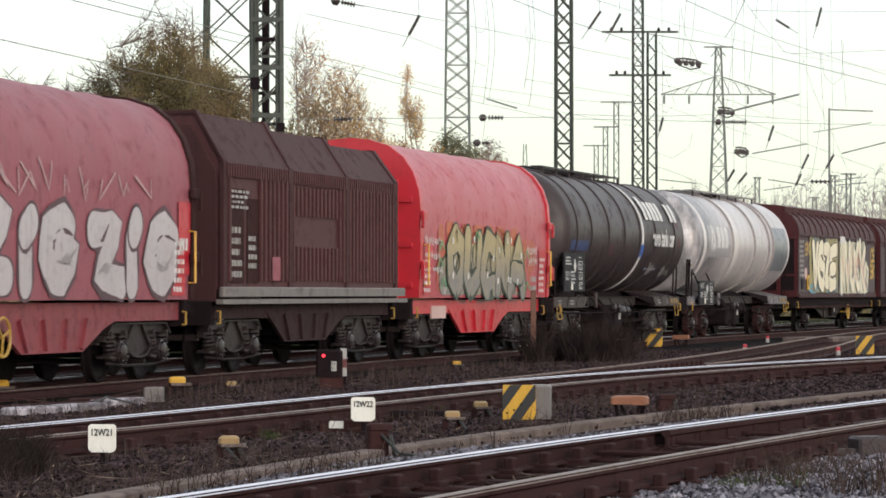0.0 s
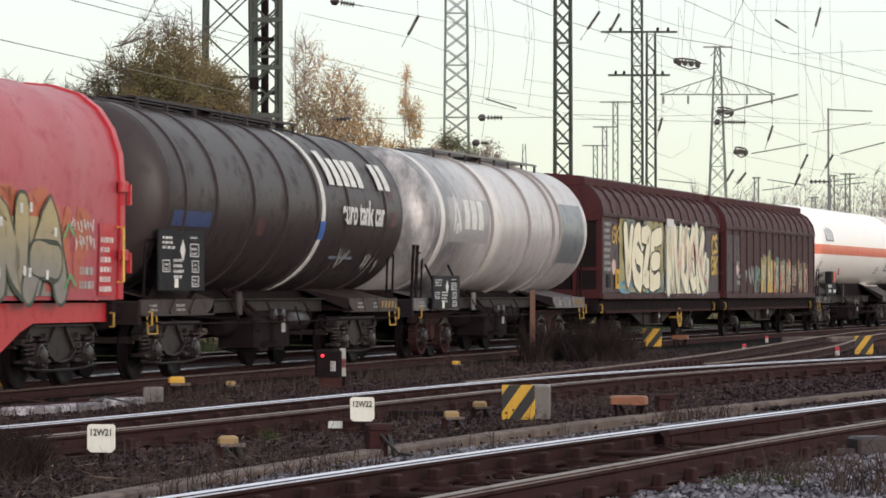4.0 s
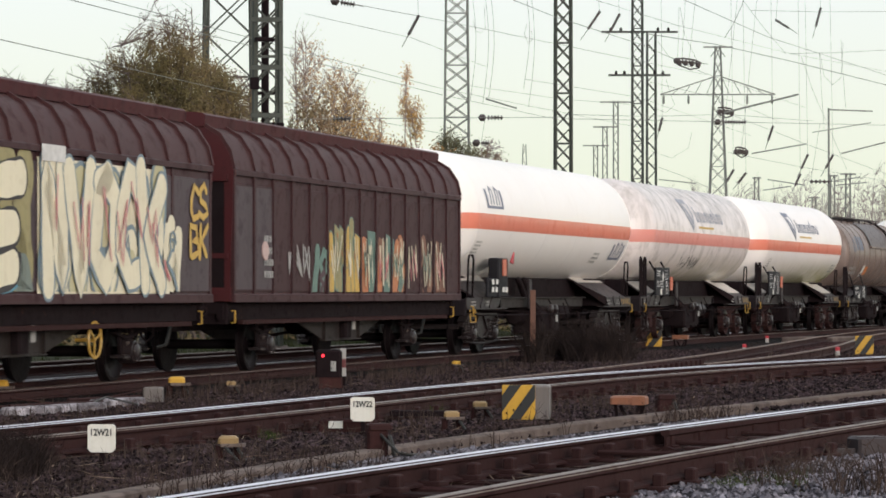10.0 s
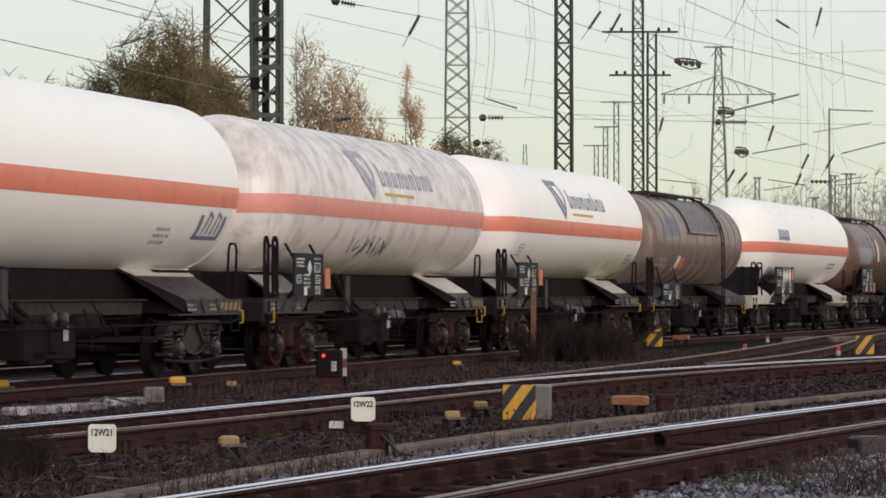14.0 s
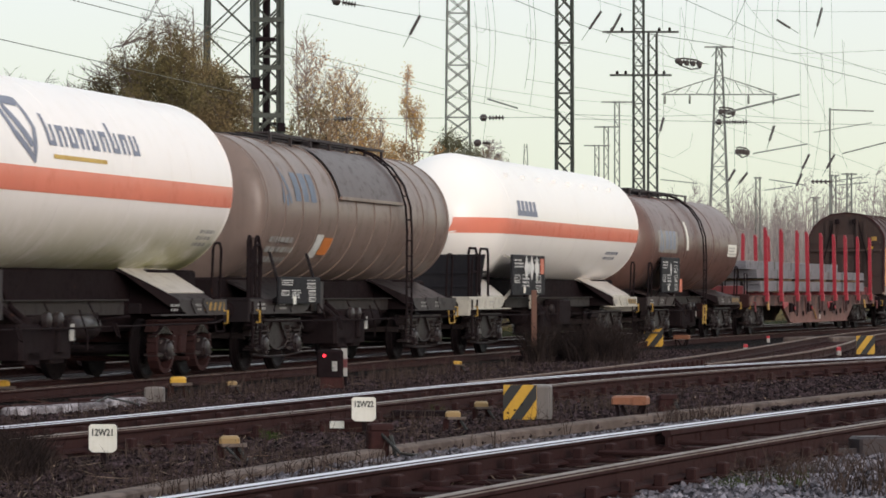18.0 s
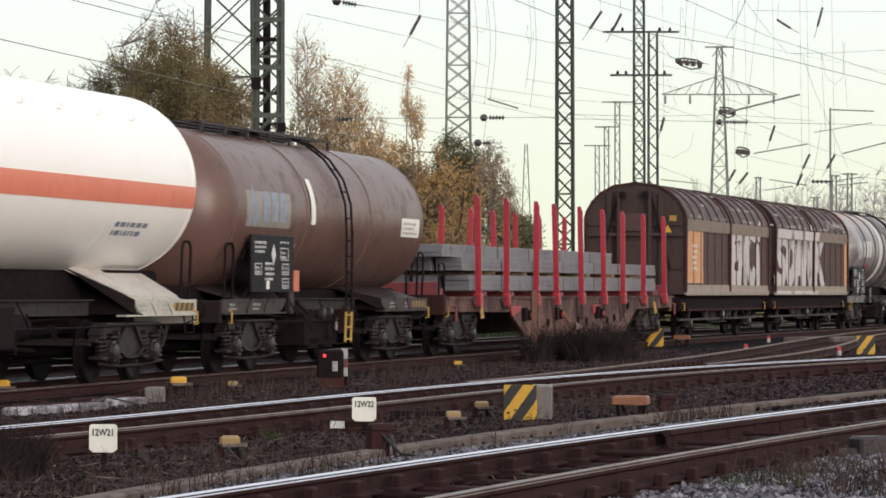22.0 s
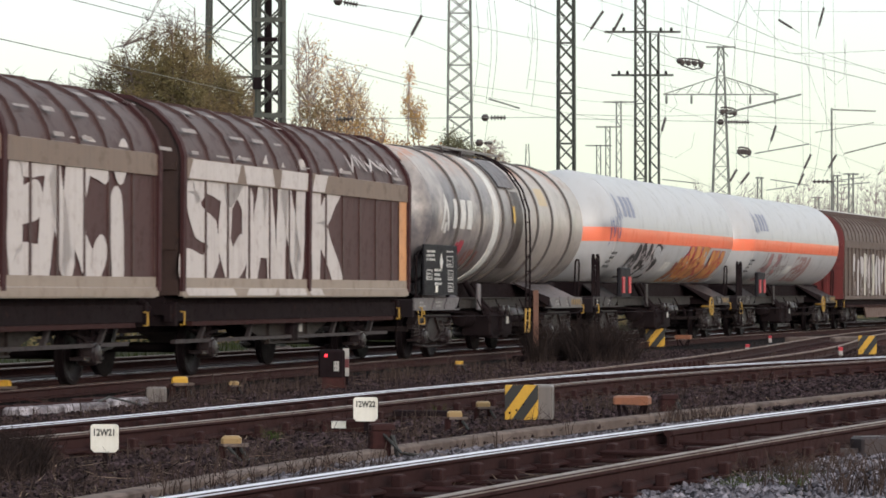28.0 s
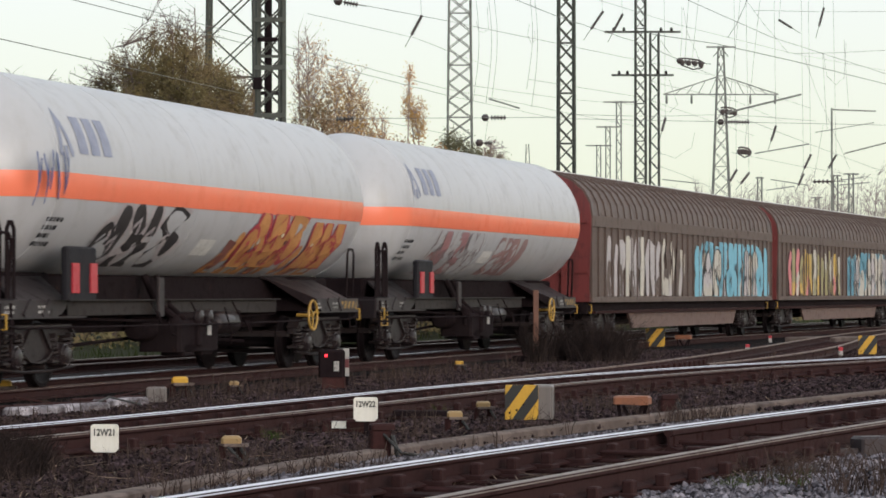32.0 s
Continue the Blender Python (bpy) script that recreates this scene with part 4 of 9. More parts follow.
        part("dome_lid", Shape().lathe([(zc + r - 0.03, 0.3), (zc + r + 0.1, 0.3), (zc + r + 0.13, 0.26)], 20, "z", ((x0 + x1) / 2, 0, 0)), m_grey_iron, w)
    if ladder:
        x = ladder - um
        s = Shape()
        arc = [(round_side(r, zc)(0, zc + r * k, 0.12)[1], round_side(r, zc)(0, zc + r * k, 0.12)[2]) for k in (0.97, 0.88, 0.7, 0.45, 0.15)] + [(-r - 0.13, zc - 0.3), (-r - 0.12, 1.0)]
        for dx in (-0.18, 0.18):
            s.tube([(x + dx, y, z) for y, z in arc], 0.025, 6)
        for (y0, z0), (y1, z1) in zip(arc, arc[1:]):
            n = max(1, int(math.hypot(y1 - y0, z1 - z0) / 0.28))
            for i in range(n):
                y, z = y0 + (y1 - y0) * (i + 0.5) / n, z0 + (z1 - z0) * (i + 0.5) / n
                s.tube([(x - 0.18, y, z), (x + 0.18, y, z)], 0.016, 6)
        part("ladder", s, m_under, w)
        s = Shape()
        for dx in (-0.18, 0.18):
            s.tube([(x + dx, -r - 0.12, 1.0), (x + dx, -r - 0.1, 0.45)], 0.024, 6)
        for z in (0.5, 0.72, 0.94):
            s.tube([(x - 0.18, -r - 0.11, z), (x + 0.18, -r - 0.11, z)], 0.018, 6)
        part("ladder_foot", s, m_under if mat is m_brown_tank else m_grip, w, "lower ladder rungs")
    if board:
        x0, x1, z0, z1 = board[0] - um, board[1] - um, board[2], board[3]
        bd = part("board", Shape().box(((x0 + x1) / 2, -1.4, (z0 + z1) / 2), (x1 - x0, 0.05, z1 - z0), b=0.015), m_board, w, "dark data board with pale lettering")
        s = Shape()
        fb = flat(-1.425)
        bw, bh = x1 - x0, z1 - z0
        bars(s, fb, x0 + 0.06 * bw, z0 + 0.68 * bh, bw * 0.26, bh * 0.24, 3, 0.006, int(u0))
        bars(s, fb, x0 + 0.3 * bw, z0 + 0.2 * bh, bw * 0.22, bh * 0.36, 4, 0.006, int(u0) + 3)
        bars(s, fb, x0 + 0.66 * bw, z0 + 0.86 * bh, bw * 0.2, bh * 0.06, 1, 0.006, int(u0) + 4)
        # ruled boxes with a line or two in them
        for ax_, az, aw, ah in ((0.06, 0.3, 0.16, 0.2), (0.66, 0.56, 0.2, 0.22), (0.7, 0.3, 0.16, 0.2), (0.7, 0.06, 0.16, 0.18)):
            p0, q0, p1, q1 = x0 + ax_ * bw, z0 + az * bh, x0 + (ax_ + aw) * bw, z0 + (az + ah) * bh
            for r0, t0, r1_, t1_ in ((p0, q0, p1, q0 + 0.015), (p0, q1 - 0.015, p1, q1), (p0, q0, p0 + 0.03, q1), (p1 - 0.03, q0, p1, q1)):
                patch(s, r0, t0, r1_, t1_, fb, 0.006)
            bars(s, fb, p0 + 0.06, q0 + 0.03, (p1 - p0) * 0.7, (q1 - q0) * 0.7, 2, 0.006, int(u0) + 9)
        if hazard:
            s.plate([(x0 + 0.5 * bw - 0.12, z0 + 0.66 * bh), (x0 + 0.5 * bw, z0 + 0.48 * bh), (x0 + 0.5 * bw + 0.12, z0 + 0.66 * bh), (x0 + 0.5 * bw, z0 + 0.84 * bh)], -1.434, -1.428)
        part("card", Shape().box((x0 + 0.36 * bw, -1.43, z0 + 0.12 * bh), (0.14, 0.012, 0.14)), m_white, bd, "white paper card")
        part("lettering", s, m_mark, bd, smooth=0)
        for x in (x0 + 0.15, x1 - 0.15):
            part("bracket", Shape().bar((x, -1.36, z0 + 0.1), (x, -1.1, 1.1), 0.06), frame_mat, bd, smooth=0)
            part("bracket", Shape().bar((x, -1.36, z1 - 0.1), (x, -1.2, zc - r * 0.6), 0.04), frame_mat, bd, smooth=0)
    if platform:
        x0, x1 = platform[0] - um, platform[1] - um
        part("platform", Shape().box(((x0 + x1) / 2, 0, 1.24), (x1 - x0, 2.5, 0.05)), frame_mat, w)
        for y in (-1.22, 1.22):
            for xa, xb in ((x0 + 0.05, (x0 + x1) / 2 - 0.15), ((x0 + x1) / 2 + 0.1, x1 - 0.05)):
                s = Shape().tube([(xa, y, 1.25), (xa, y, 2.2), (xa + 0.08, y, 2.3), (xb - 0.08, y, 2.3), (xb, y, 2.2), (xb, y, 1.25)], 0.028, 6)
                part("handrail", s.tube([(xa, y, 1.8), (xb, y, 1.8)], 0.02, 6), m_under, w)
        s = Shape()
        for x in (x0 + 0.1, x0 + 0.5):
            s.tube([(x, -1.28, 1.2), (x, -1.28, 0.4)], 0.025, 6)
        for z in (0.45, 0.8):
            s.box((x0 + 0.3, -1.26, z), (0.42, 0.2, 0.03))
        part("step", s, m_under, w)
    return w, um, fm

# ---- two-axle and four-axle covered wagons with sliding walls ----
def two_axle_gear(w, hl, ax, mat, truss=True):
    """Axle guards, leaf springs and wheelsets for a two-axle wagon."""
    for sg in (-1, 1):
        wheels_at(w, sg * ax)
        for y in (-1.0, 1.0):
            s = Shape().plate([(sg * ax - 0.42, 1.0), (sg * ax - 0.2, 0.34), (sg * ax - 0.13, 0.34), (sg * ax - 0.2, 0.8), (sg * ax + 0.2, 0.8), (sg * ax + 0.13, 0.34),
                               (sg * ax + 0.2, 0.34), (sg * ax + 0.42, 1.0)], y - 0.02, y + 0.02)
            part("axle_guard", s, m_under, w, smooth=0)
            s = Shape()
            for k in range(5):
                s.plate([(sg * ax - 0.62 + 0.1 * k, 0.76 - 0.02 * k), (sg * ax, 0.70 - 0.022 * k), (sg * ax + 0.62 - 0.1 * k, 0.76 - 0.02 * k), (sg * ax + 0.62 - 0.1 * k, 0.745 - 0.02 * k),
                         (sg * ax, 0.682 - 0.022 * k), (sg * ax - 0.62 + 0.1 * k, 0.745 - 0.02 * k)], y - 0.05, y + 0.05)
            part("leaf_spring", s, m_under, w, smooth=0)
        for flip in (0, 180):
            part("axle_box", box_me["dark"], m_under, w, at=pose(sg * ax, 0, 0.46, 0, 0, flip))
    if truss:
        for y in (-1.02, 1.02):
            s = Shape().plate([(-ax + 1.1, 1.0), (-1.1, 0.48), (1.1, 0.48), (ax - 1.1, 1.0)], y - 0.02, y + 0.02).box((0, y * 1.03, 0.48), (2.3, 0.1, 0.025))
            for x in (-1.1, 1.1):
                s.box((x, y * 1.03, 0.74), (0.03, 0.08, 0.5))
            part("truss", s, mat, w, smooth=0)


def covered_wagon(label, u0, u1, body_mat, roof_mat, end_mat, eave, top, roof_bow, wall_mat, panels, doors, ribs, ax=None, cap_mat=None, sill=1.2, wall_rib=0.05, roof_seams=False, gap=0.55, lower_mat=None, band=0.1, band_mat=None, cap_w=0.86, dark_ends=False):
    """A covered wagon. panels: wall fields along each side; doors: how many sliding walls they form; roof_bow: yz points of half the roof from eave to crown."""
    w, hl = new_wagon("covered_wagon", label, "covered wagon", u0, u1)
    bl = hl - gap
    half = [(-1.36, sill)] + roof_bow
    core = half + [(-y, z) for y, z in half[::-1] if abs(y) > 0.01]
    inset = [(y * 0.985, z - 0.03 * (z > sill + 0.2)) for y, z in core]
    part("body", Shape().prism(inset, -bl + 0.06, bl - 0.06), body_mat, w, smooth=0.5)
    # end walls with posts and rails
    for sg in (-1, 1):
        x = sg * (bl - 0.03)
        e = part("end_wall", Shape().prism([(y * 1.005, z) for y, z in core], x - 0.04, x + 0.04), end_mat, w, smooth=0.5)
        if dark_ends:
            # black fields put the neighbouring wagon's shade on the end wall
            for y0, y1 in ((-1.28, -0.84), (-0.66, 0.66), (0.84, 1.28)):
                part("end_panel", Shape().box((x + sg * 0.045, (y0 + y1) / 2, (sill + eave) / 2 + 0.02), (0.03, y1 - y0, eave - sill - 0.36)), m_under, e, "black end panel standing for shade on the end wall")
        for y in (-0.75, 0.75):
            part("end_post", Shape().box((x + sg * 0.06, y, (sill + top) / 2 - 0.1), (0.1, 0.14, top - sill - 0.35)), end_mat, e)
        for z, ln, dp, ht in ((eave - 0.1, 2.7, 0.1, 0.1), (sill + 0.75, 2.7, 0.07, 0.08), (sill + 0.12, 2.8, 0.08, 0.22)):
            part("end_rail", Shape().box((x + sg * 0.05, 0, z), (dp, ln, ht)), end_mat, e)
    # side walls: fields and ribs
    fw = (2 * bl - 0.1) / panels
    per = panels / doors
    field = Shape().box((0, 0, 0), (fw - 0.09, 0.03, eave - sill - 0.34), b=0.012).mesh("wall_panel", wall_mat, 0)
    rib = Shape().prism([(0, -(eave - sill) / 2), (-wall_rib, -(eave - sill) / 2 + 0.03), (-wall_rib, (eave - sill) / 2 - 0.03), (0, (eave - sill) / 2)], -0.045, 0.045).mesh("wall_rib", body_mat, 0)
    for side in (-1, 1):
        wl = part("side_wall", Shape().box((0, side * 1.375, (sill + eave) / 2), (2 * bl - 0.04, 0.05, eave - sill)), body_mat, w, smooth=0)
        for i in range(panels):
            x = -bl + 0.05 + fw * (i + 0.5)
            part("wall_panel", field, wall_mat, wl, at=pose(x, side * 1.405, (sill + eave) / 2), smooth=0)
        for i in range(panels + 1):
            x = -bl + 0.05 + fw * i
            if side < 0:
                part("wall_rib", rib, body_mat, wl, at=pose(x, -1.398, (sill + eave) / 2), smooth=0)
            else:
                part("wall_rib", rib, body_mat, wl, at=pose(x, 1.398, (sill + eave) / 2, 0, 0, 180), smooth=0)
        part("upper_rail", Shape().box((0, side * 1.42, eave + 0.05 - band / 2), (2 * bl, 0.09, band), b=0.02), band_mat or body_mat, w)
        part("lower_rail", Shape().box((0, side * 1.42, sill + 0.06), (2 * bl, 0.09, 0.14), b=0.02), lower_mat or body_mat, w)
    # roof: sheet, bows across, capping along the crown
    bow = half[1:]
    full = bow + [(-y, z) for y, z in bow[::-1] if abs(y) > 0.01]
    part("roof", Shape().shell([(y * 1.01, z + 0.012) for y, z in full], -bl, bl, 0.04), roof_mat, w, smooth=0.5)
    for i in range(ribs + 1):
        x = -bl + 0.03 + (2 * bl - 0.06) * i / ribs
        part("roof_rib", Shape().shell([(y * 1.028, z + 0.06) for y, z in full], x - 0.035, x + 0.035, 0.06), roof_mat, w, smooth=0.5)
    if cap_mat:
        part("roof_cap", Shape().prism([(-cap_w + 0.02, top - 0.2), (-cap_w, top - 0.02), (-cap_w + 0.06, top + 0.02), (0, top + 0.1), (cap_w - 0.06, top + 0.02), (cap_w, top - 0.02), (cap_w - 0.02, top - 0.2)], -bl - 0.04, bl + 0.04), cap_mat, w)
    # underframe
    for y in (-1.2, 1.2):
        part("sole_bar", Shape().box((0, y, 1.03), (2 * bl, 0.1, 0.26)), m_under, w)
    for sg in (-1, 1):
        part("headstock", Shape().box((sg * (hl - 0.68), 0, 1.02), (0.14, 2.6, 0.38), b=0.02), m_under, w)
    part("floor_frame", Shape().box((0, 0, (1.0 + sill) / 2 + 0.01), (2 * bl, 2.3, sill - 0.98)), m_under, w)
    # dark box added along the middle to deepen the shade below the floor
    part("sill_filler", Shape().box((0, 0, 0.86), (2 * bl, 0.7, 0.3), b=0.03), m_under, w)
    part("step_rail", Shape().box((0, -1.3, 0.86), (2 * bl - 1.5, 0.1, 0.07)), m_under_red, w)
    ends(w, hl)
    if ax:
        two_axle_gear(w, hl, ax, m_frame_beam)
        brake_gear(w, -ax + 0.8, ax - 0.8)
    else:
        bogie(w, -hl + 3.0)
        bogie(w, hl - 3.0)
        brake_gear(w, -hl + 4.5, hl - 4.5)
        for y in (-1.05, 1.05):
            part("truss", Shape().plate([(-hl + 5.2, 0.97), (-hl + 5.9, 0.42), (hl - 5.9, 0.42), (hl - 5.2, 0.97)], y * 1.15 - 0.03, y * 1.15 + 0.03), m_truss, w, smooth=0)
    return w, (u0 + u1) / 2, bl


m_truss = paint("pinkish_brown_truss", (0.13, 0.078, 0.066), GRIME, 0.7, 0, 0.6, 0.5, 1.5)
BOW_F = [(-1.43, 3.32), (-1.36, 3.62), (-1.18, 3.9), (-0.82, 4.12), (-0.4, 4.24), (0, 4.27)]
BOW_N = [(-1.45, 3.38), (-1.4, 3.58), (-1.24, 3.88), (-0.98, 4.14), (-0.6, 4.34), (0, 4.42)]
BOW_R = [(-1.43, 3.2), (-1.38, 3.55), (-1.22, 3.85), (-0.95, 4.1), (-0.5, 4.3), (0, 4.36)]

# ---- coil wagons ----
m_tarp_old = paint("faded_red_tarpaulin", (0.245, 0.070, 0.090), (0.12, 0.05, 0.06), 0.6, 0, 0.5, 0.55, 0.9, 0.3, spec=0.3)
m_tarp = paint("red_tarpaulin", (0.37, 0.064, 0.082), (0.24, 0.065, 0.078), 0.45, 0, 0.45, 0.35, 0.9, 0.3, spec=0.3)
m_red_frame = paint("bright_red_frame", (0.45, 0.02, 0.033), (0.16, 0.02, 0.02), 0.42, 0, 0.4, 0.35, 1.5, 0.05)
m_brown = paint("brown_wagon", (0.066, 0.025, 0.027), (0.028, 0.016, 0.016), 0.6, 0, 0.5, 0.5, 1, 0.1, spec=0.14)
m_brown_roof = paint("brown_roof", (0.050, 0.021, 0.0225), (0.024, 0.013, 0.0135), 0.65, 0, 0.5, 0.5, 1, 0.1, spec=0.08)
m_brown_under = paint("plum_underframe", (0.030, 0.015, 0.017), (0.014, 0.009, 0.0095), 0.7, 0, 0.5, 0.5, 1.5, 0.1, spec=0.1)
m_belly_red = paint("grimy_red_belly", (0.20, 0.032, 0.042), GRIME, 0.6, 0, 0.7, 0.6, 1.5, 0.1)
m_plum_sp = plain("plum_outline", (0.085, 0.045, 0.055), 0.6)
m_tarp_old_mark = plain("faded_scrawl", (0.42, 0.27, 0.28), 0.6)
m_chrome = paint("silver_spray", (0.47, 0.43, 0.45), (0.24, 0.2, 0.21), 0.5, 0.2, 0.5, 0.4, 2, 0.03)
m_cream = paint("cream_spray", (0.72, 0.66, 0.50), (0.45, 0.38, 0.26), 0.6, 0, 0.35, 0.3, 1.5, 0.03)
m_paleg = paint("pale_spray", (0.48, 0.45, 0.40), (0.25, 0.2, 0.17), 0.6, 0, 0.5, 0.4, 1.5, 0.03)
m_olive = paint("olive_spray", (0.30, 0.26, 0.12), (0.14, 0.12, 0.07), 0.6, 0, 0.5, 0.4, 2, 0.03)
m_olive_pale = paint("pale_olive_spray", (0.46, 0.42, 0.25), (0.6, 0.55, 0.42), 0.6, 0, 0.6, 0.4, 2, 0.03)
m_ochre = paint("ochre_spray", (0.55, 0.36, 0.08), (0.3, 0.12, 0.05), 0.6, 0, 0.5, 0.4, 2, 0.03)
m_orange_sp = paint("orange_spray", (0.46, 0.17, 0.07), (0.25, 0.08, 0.04), 0.6, 0, 0.5, 0.4, 2, 0.03)
m_blue_sp = paint("blue_spray", (0.10, 0.28, 0.38), (0.05, 0.12, 0.2), 0.6, 0, 0.5, 0.4, 2, 0.03)
m_green_sp = paint("green_spray", (0.10, 0.30, 0.12), (0.05, 0.12, 0.06), 0.6, 0, 0.4, 0.3, 2, 0.03)
m_pink_sp = paint("pink_spray", (0.55, 0.18, 0.2), (0.3, 0.1, 0.1), 0.6, 0, 0.4, 0.3, 2, 0.03)
m_crimson_sp = paint("crimson_spray", (0.42, 0.045, 0.075), (0.2, 0.06, 0.07), 0.6, 0, 0.6, 0.4, 2, 0.03)
m_faint_red_sp = paint("faint_red_spray", (0.24, 0.085, 0.07), (0.13, 0.10, 0.10), 0.6, 0, 0.9, 0.5, 3, 0.03)
m_flame = paint("flame_orange_spray", (0.52, 0.25, 0.09), (0.35, 0.13, 0.07), 0.6, 0, 0.6, 0.4, 3, 0.03)
m_sky_sp = paint("sky_blue_spray", (0.16, 0.42, 0.55), (0.1, 0.2, 0.25), 0.6, 0, 0.4, 0.3, 2, 0.03)
m_dark_sp = plain("dark_outline", (0.035, 0.03, 0.032), 0.6)
m_pale_pink = paint("pale_pink_label", (0.5, 0.36, 0.34), (0.5, 0.15, 0.15), 0.5, 0, 0.7, 0.2, 3, 0.02)
m_silver_wall = paint("grey_sill", (0.16, 0.14, 0.135), GRIME, 0.55, 0.2, 0.5, 0.4, 1)

COIL_BOW = [(-1.4, 1.24), (-1.43, 2.2), (-1.43, 3.0), (-1.4, 3.35), (-1.28, 3.72), (-1.08, 4.02), (-0.8, 4.24), (-0.4, 4.37), (0, 4.41)]


def coil_underframe(w, hl, mat, tone, wheel=False):
    for y in (-1.15, 1.15):
        part("sole_bar", Shape().box((0, y, 1.06), (2 * hl - 1.3, 0.12, 0.28)), mat, w)
    for sg in (-1, 1):
        part("headstock", Shape().box((sg * (hl - 0.68), 0, 1.02), (0.14, 2.6, 0.4), b=0.02), m_under, w)
    for y in (-1.2, 1.2):
        s = Shape().plate([(-hl + 3.7, 1.0), (-hl + 4.7, 0.5), (hl - 5.0, 0.5), (hl - 4.2, 0.8), (hl - 3.4, 1.0)], y - 0.03, y + 0.03)
        bp = part("belly", s, mat, w, smooth=0)
        for x in (-1.3, -0.5, 0.3, 1.0):
            part("gusset", Shape().bar((x * 1.12, y * 1.045, 0.97), (x * 0.9, y * 1.045, 0.54), 0.06), mat, bp, smooth=0)
    ends(w, hl)
    bogie(w, -hl + 2.3, tone)
    bogie(w, hl - 2.3, tone)
    if wheel:
        handwheel(w, -2.3, 0.75, -1.36)


def hood_wagon(label, u0, u1, tarp, frame_mat, plate_mat):
    """A coil wagon under a tarpaulin hood between two rigid end walls."""
    w, hl = new_wagon("coil_wagon", label, "coil wagon", u0, u1)
    bl = hl - 0.72
    full = COIL_BOW + [(-y, z) for y, z in COIL_BOW[::-1] if abs(y) > 0.01]
    # the tarpaulin sags a little between its hoops
    s = Shape()
    nx_, m = 61, len(full)
    for i in range(nx_):
        x = -bl + 0.12 + (2 * bl - 0.24) * i / (nx_ - 1)
        sag = 0.011 * (0.5 - 0.5 * math.cos(2 * math.pi * i / 10)) + 0.004 * noise.noise((i * 0.31, u0, 0))
        for y, z in full:
            k = 1 - sag * (0.5 if z < 3 else 1)
            s.v.append((x, y * k, 2.6 + (z - 2.6) * (k if z > 2.6 else 1)))
    s.f = [(i * m + j, (i + 1) * m + j, (i + 1) * m + j + 1, i * m + j + 1) for i in range(nx_ - 1) for j in range(m - 1)]
    part("tarpaulin", s, tarp, w, smooth=0.9)
    for sg in (-1, 1):
        x = sg * (bl - 0.06)
        e = part("end_wall", Shape().prism([(y * 1.03, z * 1.008) for y, z in full], x - 0.1, x + 0.1), frame_mat, w, "red steel end wall")
        for y in (-0.95, -0.32, 0.32, 0.95):
            part("stiffener", Shape().box((x + sg * 0.15, y, 2.4), (0.1, 0.12, 2.4)), frame_mat, e)
        for z in (1.5, 2.3, 3.2):
            part("stiffener", Shape().box((x + sg * 0.14, 0, z), (0.08, 2.6, 0.1)), frame_mat, e)
        for z in (1.9, 2.9):
            part("latch", Shape().box((x - sg * 0.05, -1.5, z), (0.3, 0.08, 0.16), b=0.02).box((x + sg * 0.12, -1.53, z - 0.12), (0.06, 0.06, 0.3)), frame_mat, w)
        part("hand_rail", Shape().tube([(x - sg * 0.2, -1.46, 1.5), (x - sg * 0.2, -1.56, 1.5), (x - sg * 0.2, -1.56, 2.3), (x - sg * 0.2, -1.46, 2.3)], 0.02, 6), m_yellow, w)
    coil_underframe(w, hl, frame_mat if frame_mat is m_red_frame else m_belly_red, "dark", frame_mat is not m_red_frame)
    fm = side_of(COIL_BOW)
    for x in (-bl + 0.35, bl - 0.95):
        pl = part("sign_plate", patch(Shape(), x, 1.3, x + 0.62, 2.35, fm, 0.012), plate_mat, w, "red data plate with pale lettering", smooth=0)
        part("lettering", bars(Shape(), fm, x + 0.06, 1.36, 0.5, 0.85, 6, 0.018, int(u0 * 3 + x)), m_mark, pl, smooth=0)
    return w, (u0 + u1) / 2, fm, bl


# one: faded hood sprayed in silver
w, um, fm, bl = hood_wagon("coil wagon with faded red tarpaulin hood sprayed with silver graffiti", -3.4, 8.65, m_tarp_old, m_under_red, m_red)
tag(w, fm, "zig", 0.92, 1.48, 3.4, 0.90, 0.48, m_chrome, m_plum_sp, 0.0, label="silver block graffiti with dark outline", seed=4)
tag(w, fm, "zig", -3.4, 1.48, 3.5, 0.90, 0.48, m_chrome, m_plum_sp, 0.0, label="silver block graffiti with dark outline", seed=6)
scribble(w, fm, -4.4, 2.6, 7.8, 0.6, 10, 0.04, m_tarp_old_mark, 6)
pl = part("sign_plate", patch(Shape(), bl - 0.72, 1.62, bl - 0.1, 2.75, fm, 0.016), m_red, w, "bright red plate with white letters", smooth=0)
part("lettering", bars(Shape(), fm, bl - 0.68, 2.0, 0.5, 0.34, 1, 0.022, 5), m_mark, pl, smooth=0)

